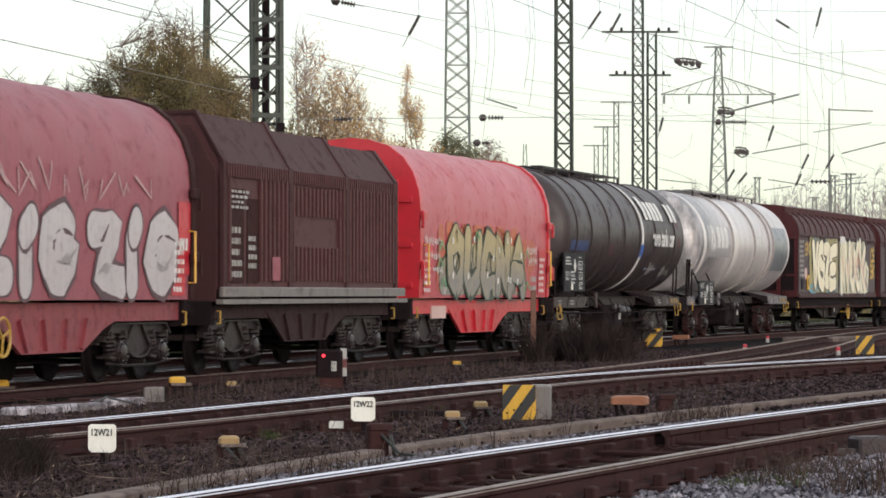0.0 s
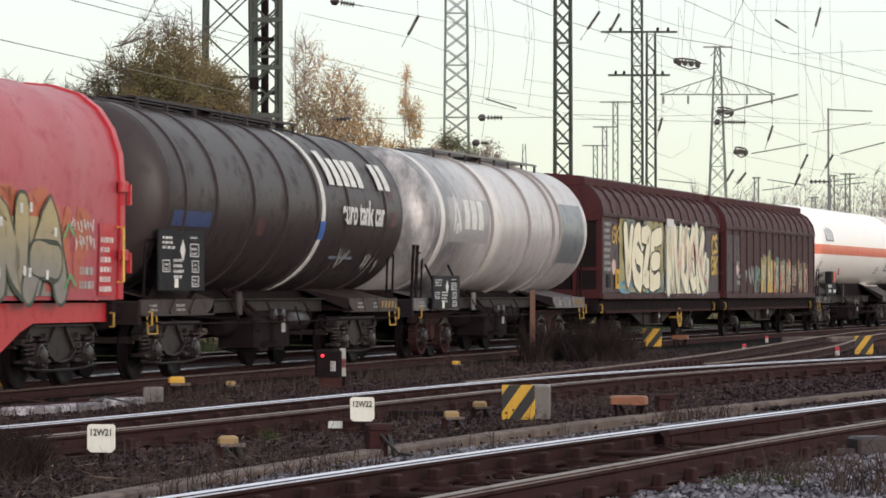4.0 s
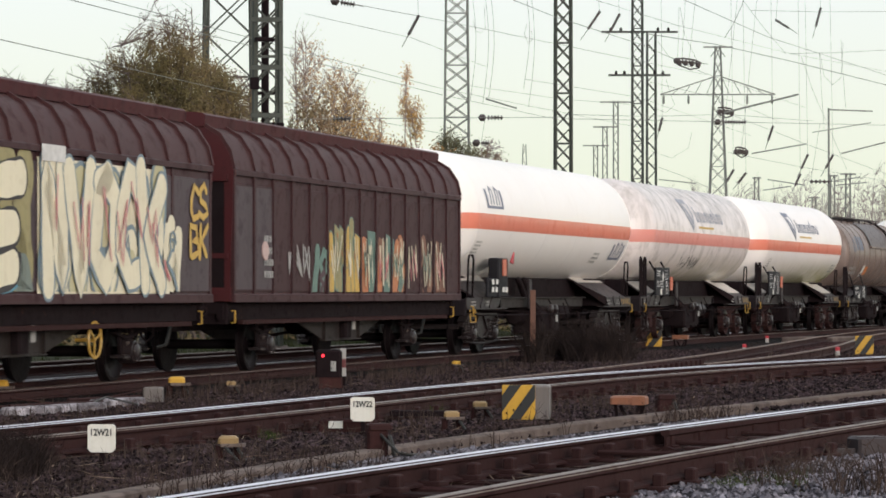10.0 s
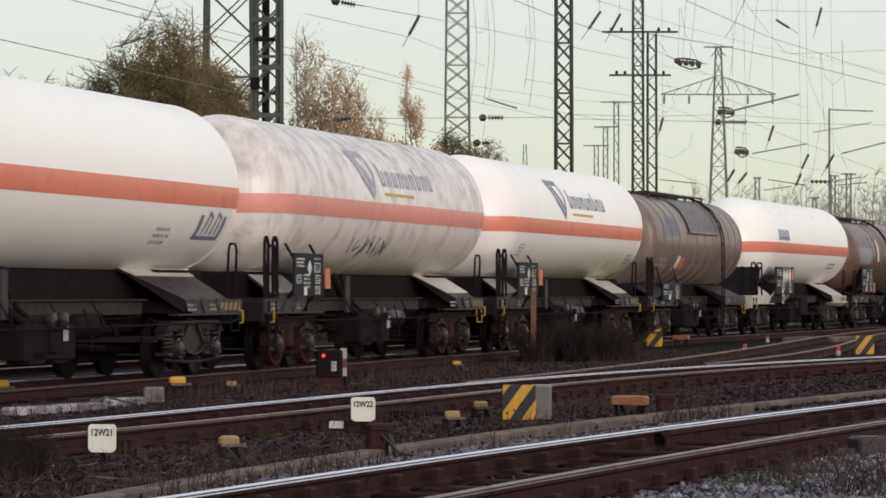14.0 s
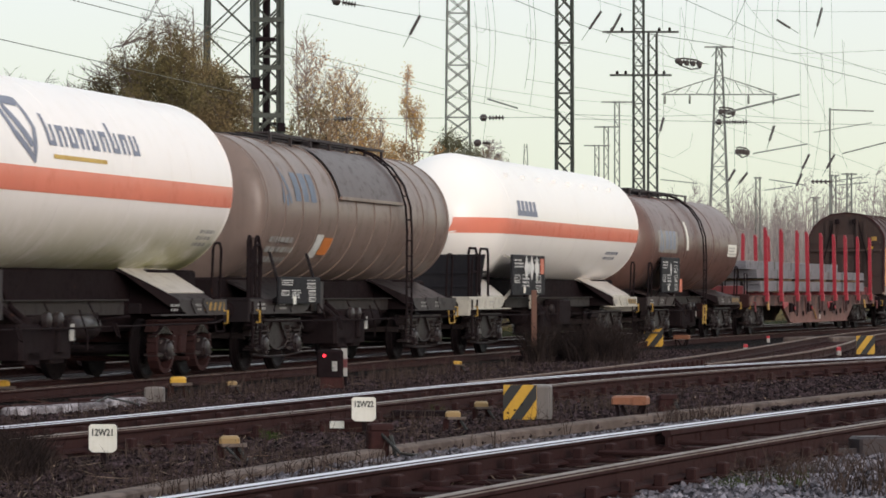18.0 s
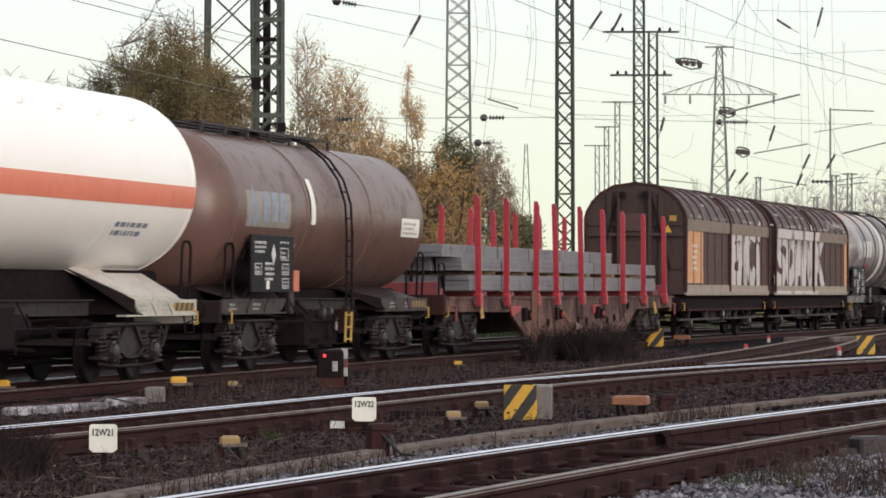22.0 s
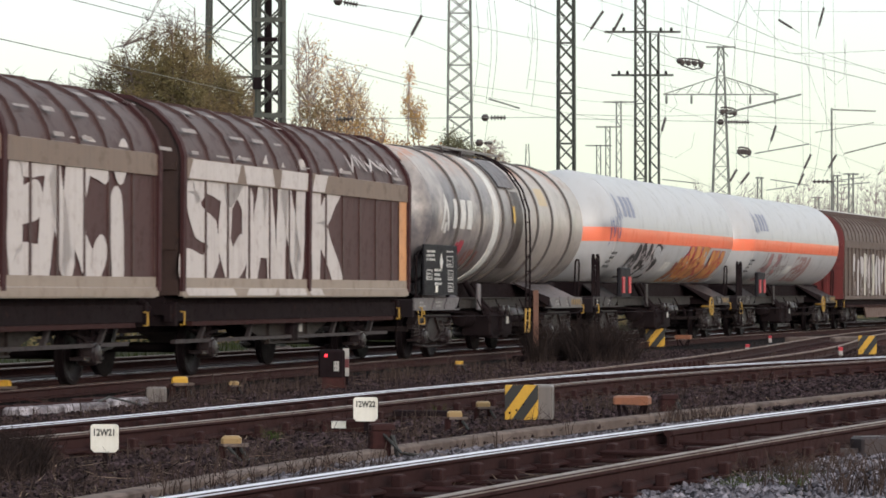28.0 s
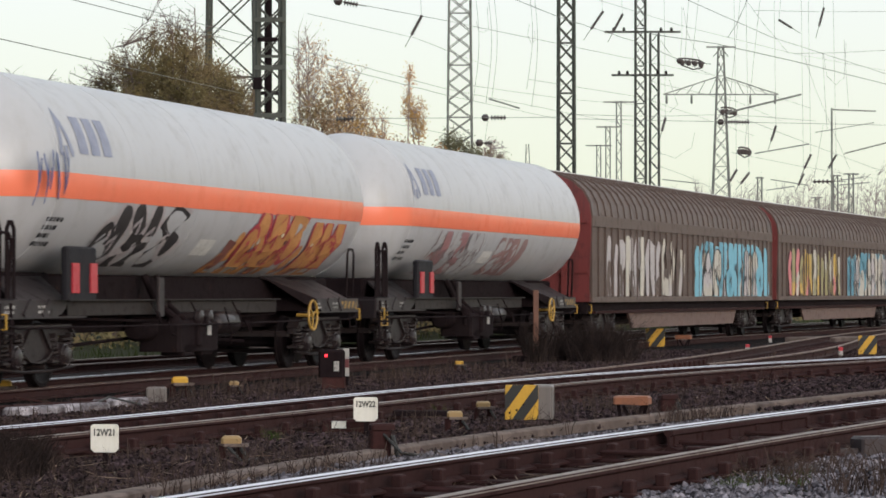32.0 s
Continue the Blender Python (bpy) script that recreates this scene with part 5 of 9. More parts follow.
# two: brown hood in three telescoping parts
w, hl = new_wagon("coil_wagon", "dark brown coil wagon with louvred telescopic steel hoods", "coil wagon", 8.65, 20.75)
um, bl = (8.65 + 20.75) / 2, hl - 0.75
for i, (x0, x1, k) in enumerate(((-bl, -bl / 3 + 0.1, 1.0), (-bl / 3, bl / 3 + 0.1, 0.978), (bl / 3, bl, 0.956))):
    prof = [(-1.42 * k, 1.3), (-1.42 * k, 3.42), (-0.95 * k, 4.12 * k + 0.1), (0.95 * k, 4.12 * k + 0.1), (1.42 * k, 3.42), (1.42 * k, 1.3)]
    h = part("hood", Shape().prism(prof, x0, x1), m_brown, w, smooth=0)
    rim = [(-1.46 * k, 3.3), (-1.46 * k, 3.44), (-0.97 * k, 4.16 * k + 0.1), (0.97 * k, 4.16 * k + 0.1), (1.46 * k, 3.44), (1.46 * k, 3.3)]
    part("hood_roof", Shape().shell(rim, x0 - 0.03, x1 + 0.03, 0.04), m_brown_roof, h, smooth=0)
    for x in (x0 + 0.06, x1 - 0.06):
        part("hood_rim", Shape().shell([(y * 1.03, z * 1.018) for y, z in prof], x - 0.09, x + 0.09, 0.07), m_brown_roof, h, smooth=0)
    n = int((x1 - x0 - 0.5) / 0.21)
    for j in range(n):
        x = x0 + 0.3 + j * (x1 - x0 - 0.6) / (n - 1)
        if i == 0 and x0 + 0.35 < x < x0 + 1.9:
            continue
        if i == 1 and abs(x) < 1.3:
            for z0, z1 in ((1.55, 2.15), (2.68, 3.2)):
                part("louvre", Shape().box((x, -1.42 * k - 0.025, (z0 + z1) / 2), (0.09, 0.06, z1 - z0), b=0.012), m_brown, h, smooth=0)
            continue
        part("louvre", Shape().box((x, -1.42 * k - 0.025, 2.4), (0.09, 0.06, 1.72), b=0.012), m_brown, h, smooth=0)
    s = Shape()
    for j in range(int((x1 - x0 - 0.2) / 0.13)):
        x = x0 + 0.14 + 0.13 * j
        s.box((x, -1.44 * k - 0.03, 3.34), (0.05, 0.04, 0.22))
    part("crimped_edge", s, m_brown, h, smooth=0)
part("end_wall", Shape().prism([(-1.36, 1.2), (-1.36, 3.3), (-0.9, 4.05), (0.9, 4.05), (1.36, 3.3), (1.36, 1.2)], -bl - 0.12, -bl - 0.04), m_brown_roof, w, smooth=0)
part("end_wall", Shape().prism([(-1.36, 1.2), (-1.36, 3.3), (-0.9, 4.05), (0.9, 4.05), (1.36, 3.3), (1.36, 1.2)], bl + 0.04, bl + 0.12), m_brown_roof, w, smooth=0)
part("running_rail", Shape().box((0, -1.47, 1.36), (2 * bl + 0.3, 0.1, 0.16), b=0.02).box((0, -1.47, 1.2), (2 * bl + 0.5, 0.12, 0.08)), m_silver_wall, w)
part("running_rail", Shape().box((0, 1.47, 1.3), (2 * bl + 0.3, 0.1, 0.2), b=0.02), m_silver_wall, w)
coil_underframe(w, hl, m_brown_under, "dark")
f2 = flat(-1.43)
pl = part("data_field", patch(Shape(), -bl + 0.38, 1.5, -bl + 1.1, 3.05, f2, 0.004), m_under_red, w, smooth=0)
part("lettering", bars(Shape(), f2, -bl + 0.3, 2.72, 1.0, 0.34, 4, 0.03, 8), m_mark_dim, pl, smooth=0)
part("lettering", bars(Shape(), f2, -bl + 0.45, 1.6, 0.5, 0.9, 5, 0.012, 9), m_mark_dim, pl, smooth=0)
pl = part("data_field", patch(Shape(), -bl + 1.25, 1.5, -bl + 1.85, 2.9, f2, 0.004), m_under_red, w, smooth=0)
part("lettering", bars(Shape(), f2, -bl + 1.3, 1.75, 0.45, 0.6, 4, 0.012, 10), m_mark_dim, pl, smooth=0)
part("pale_patch", patch(Shape(), -bl + 2.4, 1.55, -bl + 2.85, 1.95, f2, 0.07), m_tarp_old, w, smooth=0)

# three: bright red hood with coloured graffiti
w, um, fm, bl = hood_wagon("coil wagon with bright red tarpaulin hood and coloured graffiti", 20.75, 33.2, m_tarp, m_red_frame, m_red)
m_khaki = stained(paint("khaki_spray", (0.36, 0.29, 0.15), (0.24, 0.21, 0.14), 0.6, 0, 0.5, 0.4, 1.5, 0.03), 2.35, 1.6, -30, -29, (0.20, 0.185, 0.17), 0.2, 0.5)
m_halo = stained(paint("orange_halo_spray", (0.40, 0.115, 0.055), (0.37, 0.08, 0.075), 0.6, 0, 0.9, 0.6, 1.5, 0.03), 2.2, 1.3, -30, -29, (0.33, 0.075, 0.08), 0.3, 0.6)
m_forest = plain("dark_green_outline", (0.045, 0.055, 0.038), 0.6)
mural(w, fm, -4.1, 1.36, 2.0, 1.35, 3, [m_halo], None, None, 12, 0.003, 0.9, 0.2, "orange halo beside the graffiti")
mural(w, fm, 2.5, 1.36, 1.5, 1.2, 3, [m_halo], None, None, 14, 0.003, 0.9, 0.2, "orange halo beside the graffiti")
mural(w, fm, -2.6, 2.3, 5.2, 0.45, 5, [m_halo], None, None, 15, 0.003, 0.8, 0.2, "orange halo above the graffiti")
mural(w, fm, -3.3, 1.3, 6.3, 1.0, 9, [m_khaki], m_forest, None, 16, 0.008, 1.5, 0.1, "grey-khaki lower strokes of the graffiti")
tag(w, fm, "oucna", -3.35, 1.42, 6.5, 1.12, 0.46, m_khaki, m_forest, 0.0, 0.036, "khaki and grey bubble graffiti with dark green edges", 9)
sp = Shape()
rk = random.Random(5)
for i in range(15):
    x, z = rk.uniform(-3.2, 3.0), rk.uniform(1.4, 2.5)
    patch(sp, x, z, x + 0.1, z + 0.13, fm, 0.06)
part("graffiti_fleck", sp, m_mark, w, smooth=0)
sp = Shape()
for x, z in ((-4.0, 2.3), (-4.1, 1.95), (-3.8, 1.55), (3.2, 2.2), (3.3, 1.5), (-1.2, 2.55)):
    ribbon(sp, [(x - 0.16, z - 0.08), (x, z + 0.1), (x + 0.22, z - 0.05)], 0.06, fm, 0.062)
part("graffiti", sp, m_green_sp, w, "light green spray accents", smooth=0)
for x, z, wd, n in ((-5.1, 2.28, 1.3, 9), (-4.6, 1.98, 0.6, 4), (-4.5, 1.72, 0.8, 5), (3.4, 2.2, 0.9, 7), (3.6, 1.95, 0.8, 6), (-3.6, 1.32, 0.7, 5)):
    scribble(w, fm, x, z, wd, 0.2, n, 0.035, m_mark, int(n * 7 + x), 0.014, "small white sprayed words, not readable")
part("lettering", bars(Shape(), fm, bl - 1.7, 1.4, 0.7, 0.4, 2, 0.014, 4), m_mark_dim, w, smooth=0)
part("data_plate", Shape().box((-3.35, -1.23, 0.95), (1.1, 0.03, 0.26)), m_pale_pink, w, "faded pink data plate on the sole bar", smooth=0)

# ---- tank wagons ----
m_dark_tank = paint("dark_tank_paint", (0.040, 0.029, 0.031), (0.02, 0.017, 0.017), 0.5, 0, 0.4, 0.45, 0.8, 0.05, spec=0.25)
m_grey_tank = paint("grey_tank_paint", (0.49, 0.455, 0.465), (0.13, 0.12, 0.12), 0.4, 0.1, 0.35, 0.45, 0.7, 0.05, 0.0, 0.4)
m_grey_ring = paint("grey_ring_paint", (0.26, 0.235, 0.235), (0.08, 0.07, 0.07), 0.45, 0, 0.6, 0.4, 1, 0.05)
m_pale_tank = paint("pale_old_tank_paint", (0.43, 0.385, 0.365), (0.24, 0.205, 0.18), 0.42, 0.0, 0.5, 0.4, 0.8, 0.05, 0.1, 0.3)
m_white_tank = paint("white_tank_paint", (0.88, 0.84, 0.82), (0.6, 0.54, 0.5), 0.38, 0, 0.03, 0.035, 0.6, 0, 0, 0.08)
m_dirty_tank = paint("soiled_white_tank_paint", (0.78, 0.71, 0.705), (0.20, 0.175, 0.155), 0.42, 0, 0.75, 0.75, 0.42, 0.05, 0, 0.35)
m_green_tank = paint("white_tank_with_algae", (0.88, 0.83, 0.82), (0.5, 0.47, 0.36), 0.38, 0, 0.06, 0.1, 0.7, 0.04, 0, 0.15)
m_brown_tank = paint("tan_brown_tank_paint", (0.190, 0.140, 0.124), (0.105, 0.083, 0.073), 0.42, 0, 0.45, 0.5, 0.8, 0.06, 0.1, spec=0.3)
m_choc_tank = paint("chocolate_tank_paint", (0.128, 0.070, 0.060), (0.06, 0.042, 0.035), 0.42, 0, 0.45, 0.5, 0.8, 0.06, 0.15, spec=0.35)
m_blue_tank = paint("light_grey_tank_paint", (0.42, 0.425, 0.45), (0.25, 0.23, 0.21), 0.46, 0, 0.22, 0.35, 0.6, 0.04, 0, 0.15)
m_stripe = paint("orange_stripe", (0.74, 0.225, 0.155), (0.52, 0.22, 0.14), 0.38, 0, 0.25, 0.2, 0.8, 0.02)
m_stripe_pink = paint("faded_pink_stripe", (0.72, 0.28, 0.24), (0.5, 0.25, 0.2), 0.42, 0, 0.3, 0.3, 0.8, 0.02)
m_stripe_glow = paint("bright_orange_stripe", (0.84, 0.205, 0.115), (0.6, 0.25, 0.14), 0.36, 0, 0.2, 0.2, 0.8, 0.02)
m_o_grey = plain("pale_grey_print", (0.42, 0.40, 0.38), 0.6)
m_navy_faded = plain("faded_slate_lettering", (0.33, 0.34, 0.40), 0.5)
m_navy = plain("slate_blue_lettering", (0.20, 0.215, 0.29), 0.5)
m_pale_band = paint("pale_band", (0.62, 0.58, 0.57), (0.3, 0.27, 0.27), 0.45, 0, 0.5, 0.5, 1, 0.03)
m_d_saddle = paint("brown_mauve_saddle", (0.042, 0.029, 0.029), GRIME, 0.6, 0, 0.5, 0.5, 1.5, spec=0.2)
m_lilac_saddle = paint("lilac_grey_saddle", (0.13, 0.115, 0.125), GRIME, 0.55, 0.1, 0.5, 0.5, 1.5)
m_spill = paint("dark_spill", (0.055, 0.04, 0.037), (0.10, 0.085, 0.08), 0.45, 0, 0.8, 0.7, 1.5, 0.05)
m_hatch = paint("plum_drip_tray", (0.075, 0.05, 0.048), (0.03, 0.022, 0.022), 0.5, 0, 0.5, 0.4, 1.5)
m_frame_white = paint("white_frame", (0.46, 0.43, 0.38), (0.10, 0.08, 0.07), 0.55, 0, 0.6, 0.6, 1.5)
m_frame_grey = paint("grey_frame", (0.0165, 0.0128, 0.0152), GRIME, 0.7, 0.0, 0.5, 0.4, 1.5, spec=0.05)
m_apron = paint("grey_saddle_apron", (0.0309, 0.0237, 0.0260), (0.0103, 0.0074, 0.0083), 0.55, 0, 0.6, 0.6, 1.2, 0.06, 0.08, spec=0.2)
m_frame_brown = paint("brown_frame", (0.020, 0.0138, 0.0142), GRIME, 0.7, 0, 0.5, 0.4, 1.5, spec=0.06)


def emblem(w, fm, a, z, k, mat):
    """A maker's mark as plain shapes: a split triangle and a few strokes."""
    s = Shape()
    ribbon(s, [(a, z), (a + 0.22 * k, z + 0.6 * k), (a + 0.44 * k, z)], 0.13 * k, fm, 0.008)
    patch(s, a + 0.15 * k, z - 0.1 * k, a + 0.3 * k, z + 0.1 * k, fm, 0.009)
    x = a + 0.75 * k
    for i in range(3):
        patch(s, x + 0.5 * k * i, z, x + 0.5 * k * i + 0.36 * k, z + 0.56 * k, fm, 0.008 + 0.0005 * i, 0.04 * k)
    part("emblem", s, mat, w, "operator's mark in plain strokes", smooth=0)


def placards(w, um, u, z, fm_y=-1.43, n=1):
    s = Shape()
    for i in range(n):
        s.box((u - um + 0.4 * i, fm_y, z), (0.3, 0.02, 0.36))
    part("placard", s, m_placard, w, "orange hazard placard", smooth=0)


stained(m_grey_tank, 1.2, 2.2, -3.0, -5.2, (0.15, 0.145, 0.155), 0.28, 0.55)
stained(m_pale_tank, 4.6, 3.3, 3.0, -2.5, (0.105, 0.098, 0.112), 0.34, 0.56, (1, 1, 0.8), 0.85)
stained(m_pale_tank, 2.9, 1.9, -9.0, -8.0, (0.13, 0.115, 0.118), 0.3, 0.6, (0.8, 0.8, 1.2), 0.9)
stained(m_pale_tank, 4.6, 3.4, -3.0, 5.5, (0.30, 0.275, 0.255), 0.42, 0.56, (1, 1, 0.8), 1.1)
stained(m_pale_tank, 3.75, 4.2, -9.0, -8.0, (0.36, 0.125, 0.045), 0.47, 0.58, (1, 1, 1), 1.1)
stained(m_dirty_tank, 3.2, 4.2, -9.0, -4.0, (0.22, 0.20, 0.19), 0.42, 0.7)
stained(m_dirty_tank, 2.6, 1.8, -9.0, 1.0, (0.46, 0.43, 0.28), 0.3, 0.7)

# dark tank
w, um, fm = tank_wagon("dark grey tank wagon with bold white lettering and ribbed barrel", 33.2, 48.9, 34.5, 47.8, 1.5, 2.84, m_dark_tank, m_frame_brown, 0.5, 0.5, rings=(35.2, 36.7, 38.6, 40.4, 42.2, 44.1, 46.6),
                       ring_mat=m_dark_tank, walkway=(35.6, 44.0), board=(34.2, 36.3, 1.38, 2.32), hazard=True, bog=(2.5, 3.0), saddle_mat=m_d_saddle)
part("band", Shape().lathe([(42.45 - um, 1.505), (42.45 - um, 1.518), (42.62 - um, 1.518), (42.62 - um, 1.505)], 72, "x", (0, 0, 2.84)), m_mark, w, "white painted band")
s = Shape()
for i, x in enumerate((43.0, 43.5, 43.98, 44.42, 44.9, 46.2, 46.7)):
    patch(s, x - um, 3.28, x - um + 0.34, 3.28 + (0.6 if i == 0 else 0.48), fm, 0.04)
part("emblem", s, m_mark, w, "bold white maker's mark", smooth=0)
tm = text_mesh("lettering", "euro tank car", 0.62, m_mark)
for v in tm.vertices:
    v.co = fm(45.0 - um + v.co.x * 0.82, 2.62 + v.co.y, 0.045)
part("lettering", tm, m_mark, w, "white words along the barrel", smooth=0)
scribble(w, fm, 44.0 - um, 1.75, 0.7, 0.5, 2, 0.05, m_mark_dim, 3, 0.04)
scribble(w, fm, 45.9 - um, 1.7, 1.2, 0.4, 4, 0.06, m_mark_dim, 5, 0.02)
part("blue_label", patch(Shape(), 42.36 - um, 2.3, 42.7 - um, 2.62, fm, 0.024), plain("blue_label", (0.05, 0.12, 0.38), 0.5), w, "blue label across the white band", smooth=0.9)
part("blue_patch", patch(Shape(), 34.7 - um, 2.38, 36.5 - um, 2.62, fm, 0.004), paint("worn_blue_smear", (0.03, 0.05, 0.14), (0.04, 0.032, 0.035), 0.55, 0, 0.9, 0.5, 2, 0.03), w, "worn blue smear", smooth=0.9)
part("blue_patch", patch(Shape(), 43.6 - um, 1.98, 45.1 - um, 2.03, fm, 0.03), m_navy, w, smooth=0)
for x_, z_ in ((38.9, 2.3), (47.0, 2.6), (46.9, 3.1)):
    part("red_smudge", patch(Shape(), x_ - um, z_, x_ - um + 0.35, z_ + 0.28, fm, 0.006), paint("dull_red_smudge", (0.085, 0.028, 0.03), (0.04, 0.03, 0.03), 0.6, 0, 0.9, 0.5, 2, 0.03), w, smooth=0.9)

# grey tank
w, um, fm = tank_wagon("light grey tank wagon, scuffed, with a dark square on its barrel", 48.9, 65.4, 50.2, 64.0, 1.5, 2.83, m_grey_tank, m_frame_grey, 0.6, 0.6, rings=(54.78, 58.12, 60.45, 61.15), ring_mat=m_grey_ring, ring_h=0.06,
                       walkway=(53.6, 62.8), board=(50.4, 52.45, 1.02, 1.7), hazard=True, tone="red", bog=(2.6, 3.6), saddle_mat=m_lilac_saddle)
part("dark_square", patch(Shape(), 61.45 - um, 2.06, 63.7 - um, 3.45, fm, 0.008), paint("slate_patch", (0.15, 0.16, 0.18), (0.1, 0.1, 0.1), 0.4, 0, 0.3, 0.3, 1, 0.02), w, "slate-grey painted square", smooth=0.9)
part("repaint_patch", patch(Shape(), 51.4 - um, 2.4, 54.6 - um, 3.32, fm, 0.004), paint("mid_grey_repaint", (0.33, 0.315, 0.33), (0.2, 0.19, 0.2), 0.45, 0.1, 0.4, 0.5, 1, 0.03), w, "mid-grey repainted field", smooth=0.9)
emblem(w, fm, 51.75 - um, 2.68, 1.1, m_mark)
for x0_, x1_ in ((50.7, 51.0), (54.95, 55.55)):
    part("band", Shape().lathe([(x0_ - um, 1.505), (x0_ - um, 1.512), (x1_ - um, 1.512), (x1_ - um, 1.505)], 72, "x", (0, 0, 2.83)), m_pale_band, w, "pale painted band")
part("handrail", Shape().tube([(-7.6, -1.2, 1.1), (-7.6, -1.25, 2.3), (-7.3, -1.25, 2.3), (-7.3, -1.2, 1.1)], 0.03, 6), m_under, w)

# ---- the pair of brown sliding-wall wagons ----
m_fbody = paint("brown_sliding_wall", (0.050, 0.0215, 0.024), (0.024, 0.014, 0.0155), 0.6, 0, 0.5, 0.6, 0.9, 0.08, spec=0.14)
m_froof = paint("brown_ribbed_roof", (0.056, 0.023, 0.024), (0.026, 0.013, 0.014), 0.6, 0, 0.5, 0.5, 0.9, 0.08, spec=0.12)
m_fend = paint("oxide_red_end", (0.062, 0.015, 0.0175), GRIME, 0.6, 0, 0.5, 0.6, 1, 0.1, spec=0.14)
m_gpanel = paint("grey_lower_panel", (0.068, 0.048, 0.056), GRIME, 0.55, 0, 0.5, 0.5, 1, 0.08, spec=0.2)
w, um, bl = covered_wagon("brown sliding-wall wagon covered in cream graffiti", 65.5, 81.5, m_fbody, m_froof, m_fend, 3.32, 4.27, BOW_F, m_gpanel, 8, 2, 14, ax=4.6, cap_mat=m_fend, wall_rib=0.03, cap_w=0.99, dark_ends=True)
fs = flat(-1.434)
fp = flat(-1.424)
mural(w, fs, -bl + 1.75, 1.36, 5.4, 1.8, 8, [m_olive, m_olive, paint("grey_green_spray", (0.16, 0.19, 0.17), (0.08, 0.08, 0.05), 0.6)], None, m_dark_sp, 51, 0.0, 1.25, 0.06, "mottled olive spray ground")
tag(w, fs, "vgze", -bl + 2.3, 1.56, 4.3, 1.42, 0.46, m_cream, m_dark_sp, 0.0, 0.024, "cream block graffiti with dark outlines", 5)
part("sticker", Shape().lathe([(-0.01, 0.2), (0.01, 0.2)], 24, "y", (-bl + 1.2, -1.44, 2.0)), m_pale_pink, w, "round red and white label")
part("data_plate", Shape().box((-bl + 0.65, -1.44, 1.65), (0.36, 0.02, 0.34)), m_board, w, "small black data plate")
tag(w, fs, "gk", -bl + 1.0, 2.6, 0.9, 0.5, 0.07, m_ochre, None, 0.0, 0.006, "olive spray strokes", 8)
tag(w, fs, "ovs", -bl + 1.7, 1.36, 5.0, 0.25, 0.12, m_blue_sp, None, 0, 0.004, "blue spray at the foot", 2)
part("sprayed_ground", patch(Shape(), -0.1, 1.3, 5.05, 3.2, fs, 0.004), m_cream, w, "cream spray ground", smooth=0)
m_slate_sp = paint("slate_spray", (0.16, 0.22, 0.26), (0.30, 0.31, 0.31), 0.6)
mural(w, fs, 0.0, 1.36, 5.0, 1.8, 8, [m_cream, m_olive_pale], m_slate_sp, None, 31, 0.008, 1.15, 0.06, "cream and pale olive strokes with slate-blue edges")
tag(w, fs, "nvock", 0.05, 1.45, 4.9, 1.72, 0.4, m_cream, m_slate_sp, 0.0, 0.036, "cream letters with slate-blue edges", 7)
scribble(w, fs, 0.3, 1.7, 4.4, 1.3, 7, 0.035, m_pink_sp, 77, 0.07, "thin pink spray lines")
mural(w, fs, 5.1, 1.32, 0.75, 1.25, 3, [m_cream], None, None, 32, 0.006, 1.5, 0.3, "dripping cream spray")
ribbon_s = Shape()
ribbon(ribbon_s, [(5.45 + 0.16 * math.cos(a * 0.7) * (1 - a * 0.06), 2.1 + 0.2 * math.sin(a * 0.7) * (1 - a * 0.06)) for a in range(13)], 0.06, fs, 0.03)
ribbon(ribbon_s, [(5.35, 1.95), (5.2, 1.8), (5.5, 1.6), (5.65, 1.4)], 0.1, fs, 0.032)
part("graffiti", ribbon_s, m_slate_sp, w, "slate-blue spiral", smooth=0)
scribble(w, fs, 4.4, 1.5, 0.9, 0.35, 3, 0.06, m_pink_sp, 6, 0.04)
tag(w, fs, "cs", bl - 1.1, 2.5, 0.85, 0.55, 0.11, m_ochre, None, 0.0, 0.004, "olive spray strokes", 21)
tag(w, fs, "bk", bl - 1.1, 1.9, 0.85, 0.5, 0.11, m_ochre, None, 0.0, 0.004, "olive spray strokes", 22)
part("lettering", bars(Shape(), fs, -bl + 0.2, 1.9, 0.7, 1.3, 8, 0.004, 12), m_mark_dim, w, smooth=0)
yp = part("yellow_plate", Shape().box((-bl + 1.5, -1.47, 1.7), (0.34, 0.03, 0.5)), m_yellow, w, "yellow plate with a black R")
tm = text_mesh("lettering", "R", 0.36, m_black)
for v in tm.vertices:
    v.co = (-bl + 1.5 + v.co.x, -1.49, 1.58 + v.co.y)
part("lettering", tm, m_black, yp, smooth=0)
part("white_patch", patch(Shape(), -0.05, 3.15, 0.85, 3.38, fs, 0.05), m_mark, w, smooth=0)
handwheel(w, bl - 4.9, 0.66, -1.28)
w, um, bl = covered_wagon("brown sliding-wall wagon with a band of small graffiti", 81.5, 97.3, m_fbody, m_froof, m_fend, 3.32, 4.27, BOW_F, m_fbody, 14, 2, 14, ax=4.6, cap_mat=m_fend, cap_w=0.96, dark_ends=True)
fw = (2 * bl - 0.1) / 14
m_umber_sp = paint("umber_spray", (0.20, 0.085, 0.05), (0.08, 0.05, 0.04), 0.6, 0, 0.6, 0.4, 2, 0.03)
m_teal_sp = paint("teal_spray", (0.12, 0.20, 0.17), (0.06, 0.08, 0.07), 0.6, 0, 0.5, 0.4, 2, 0.03)
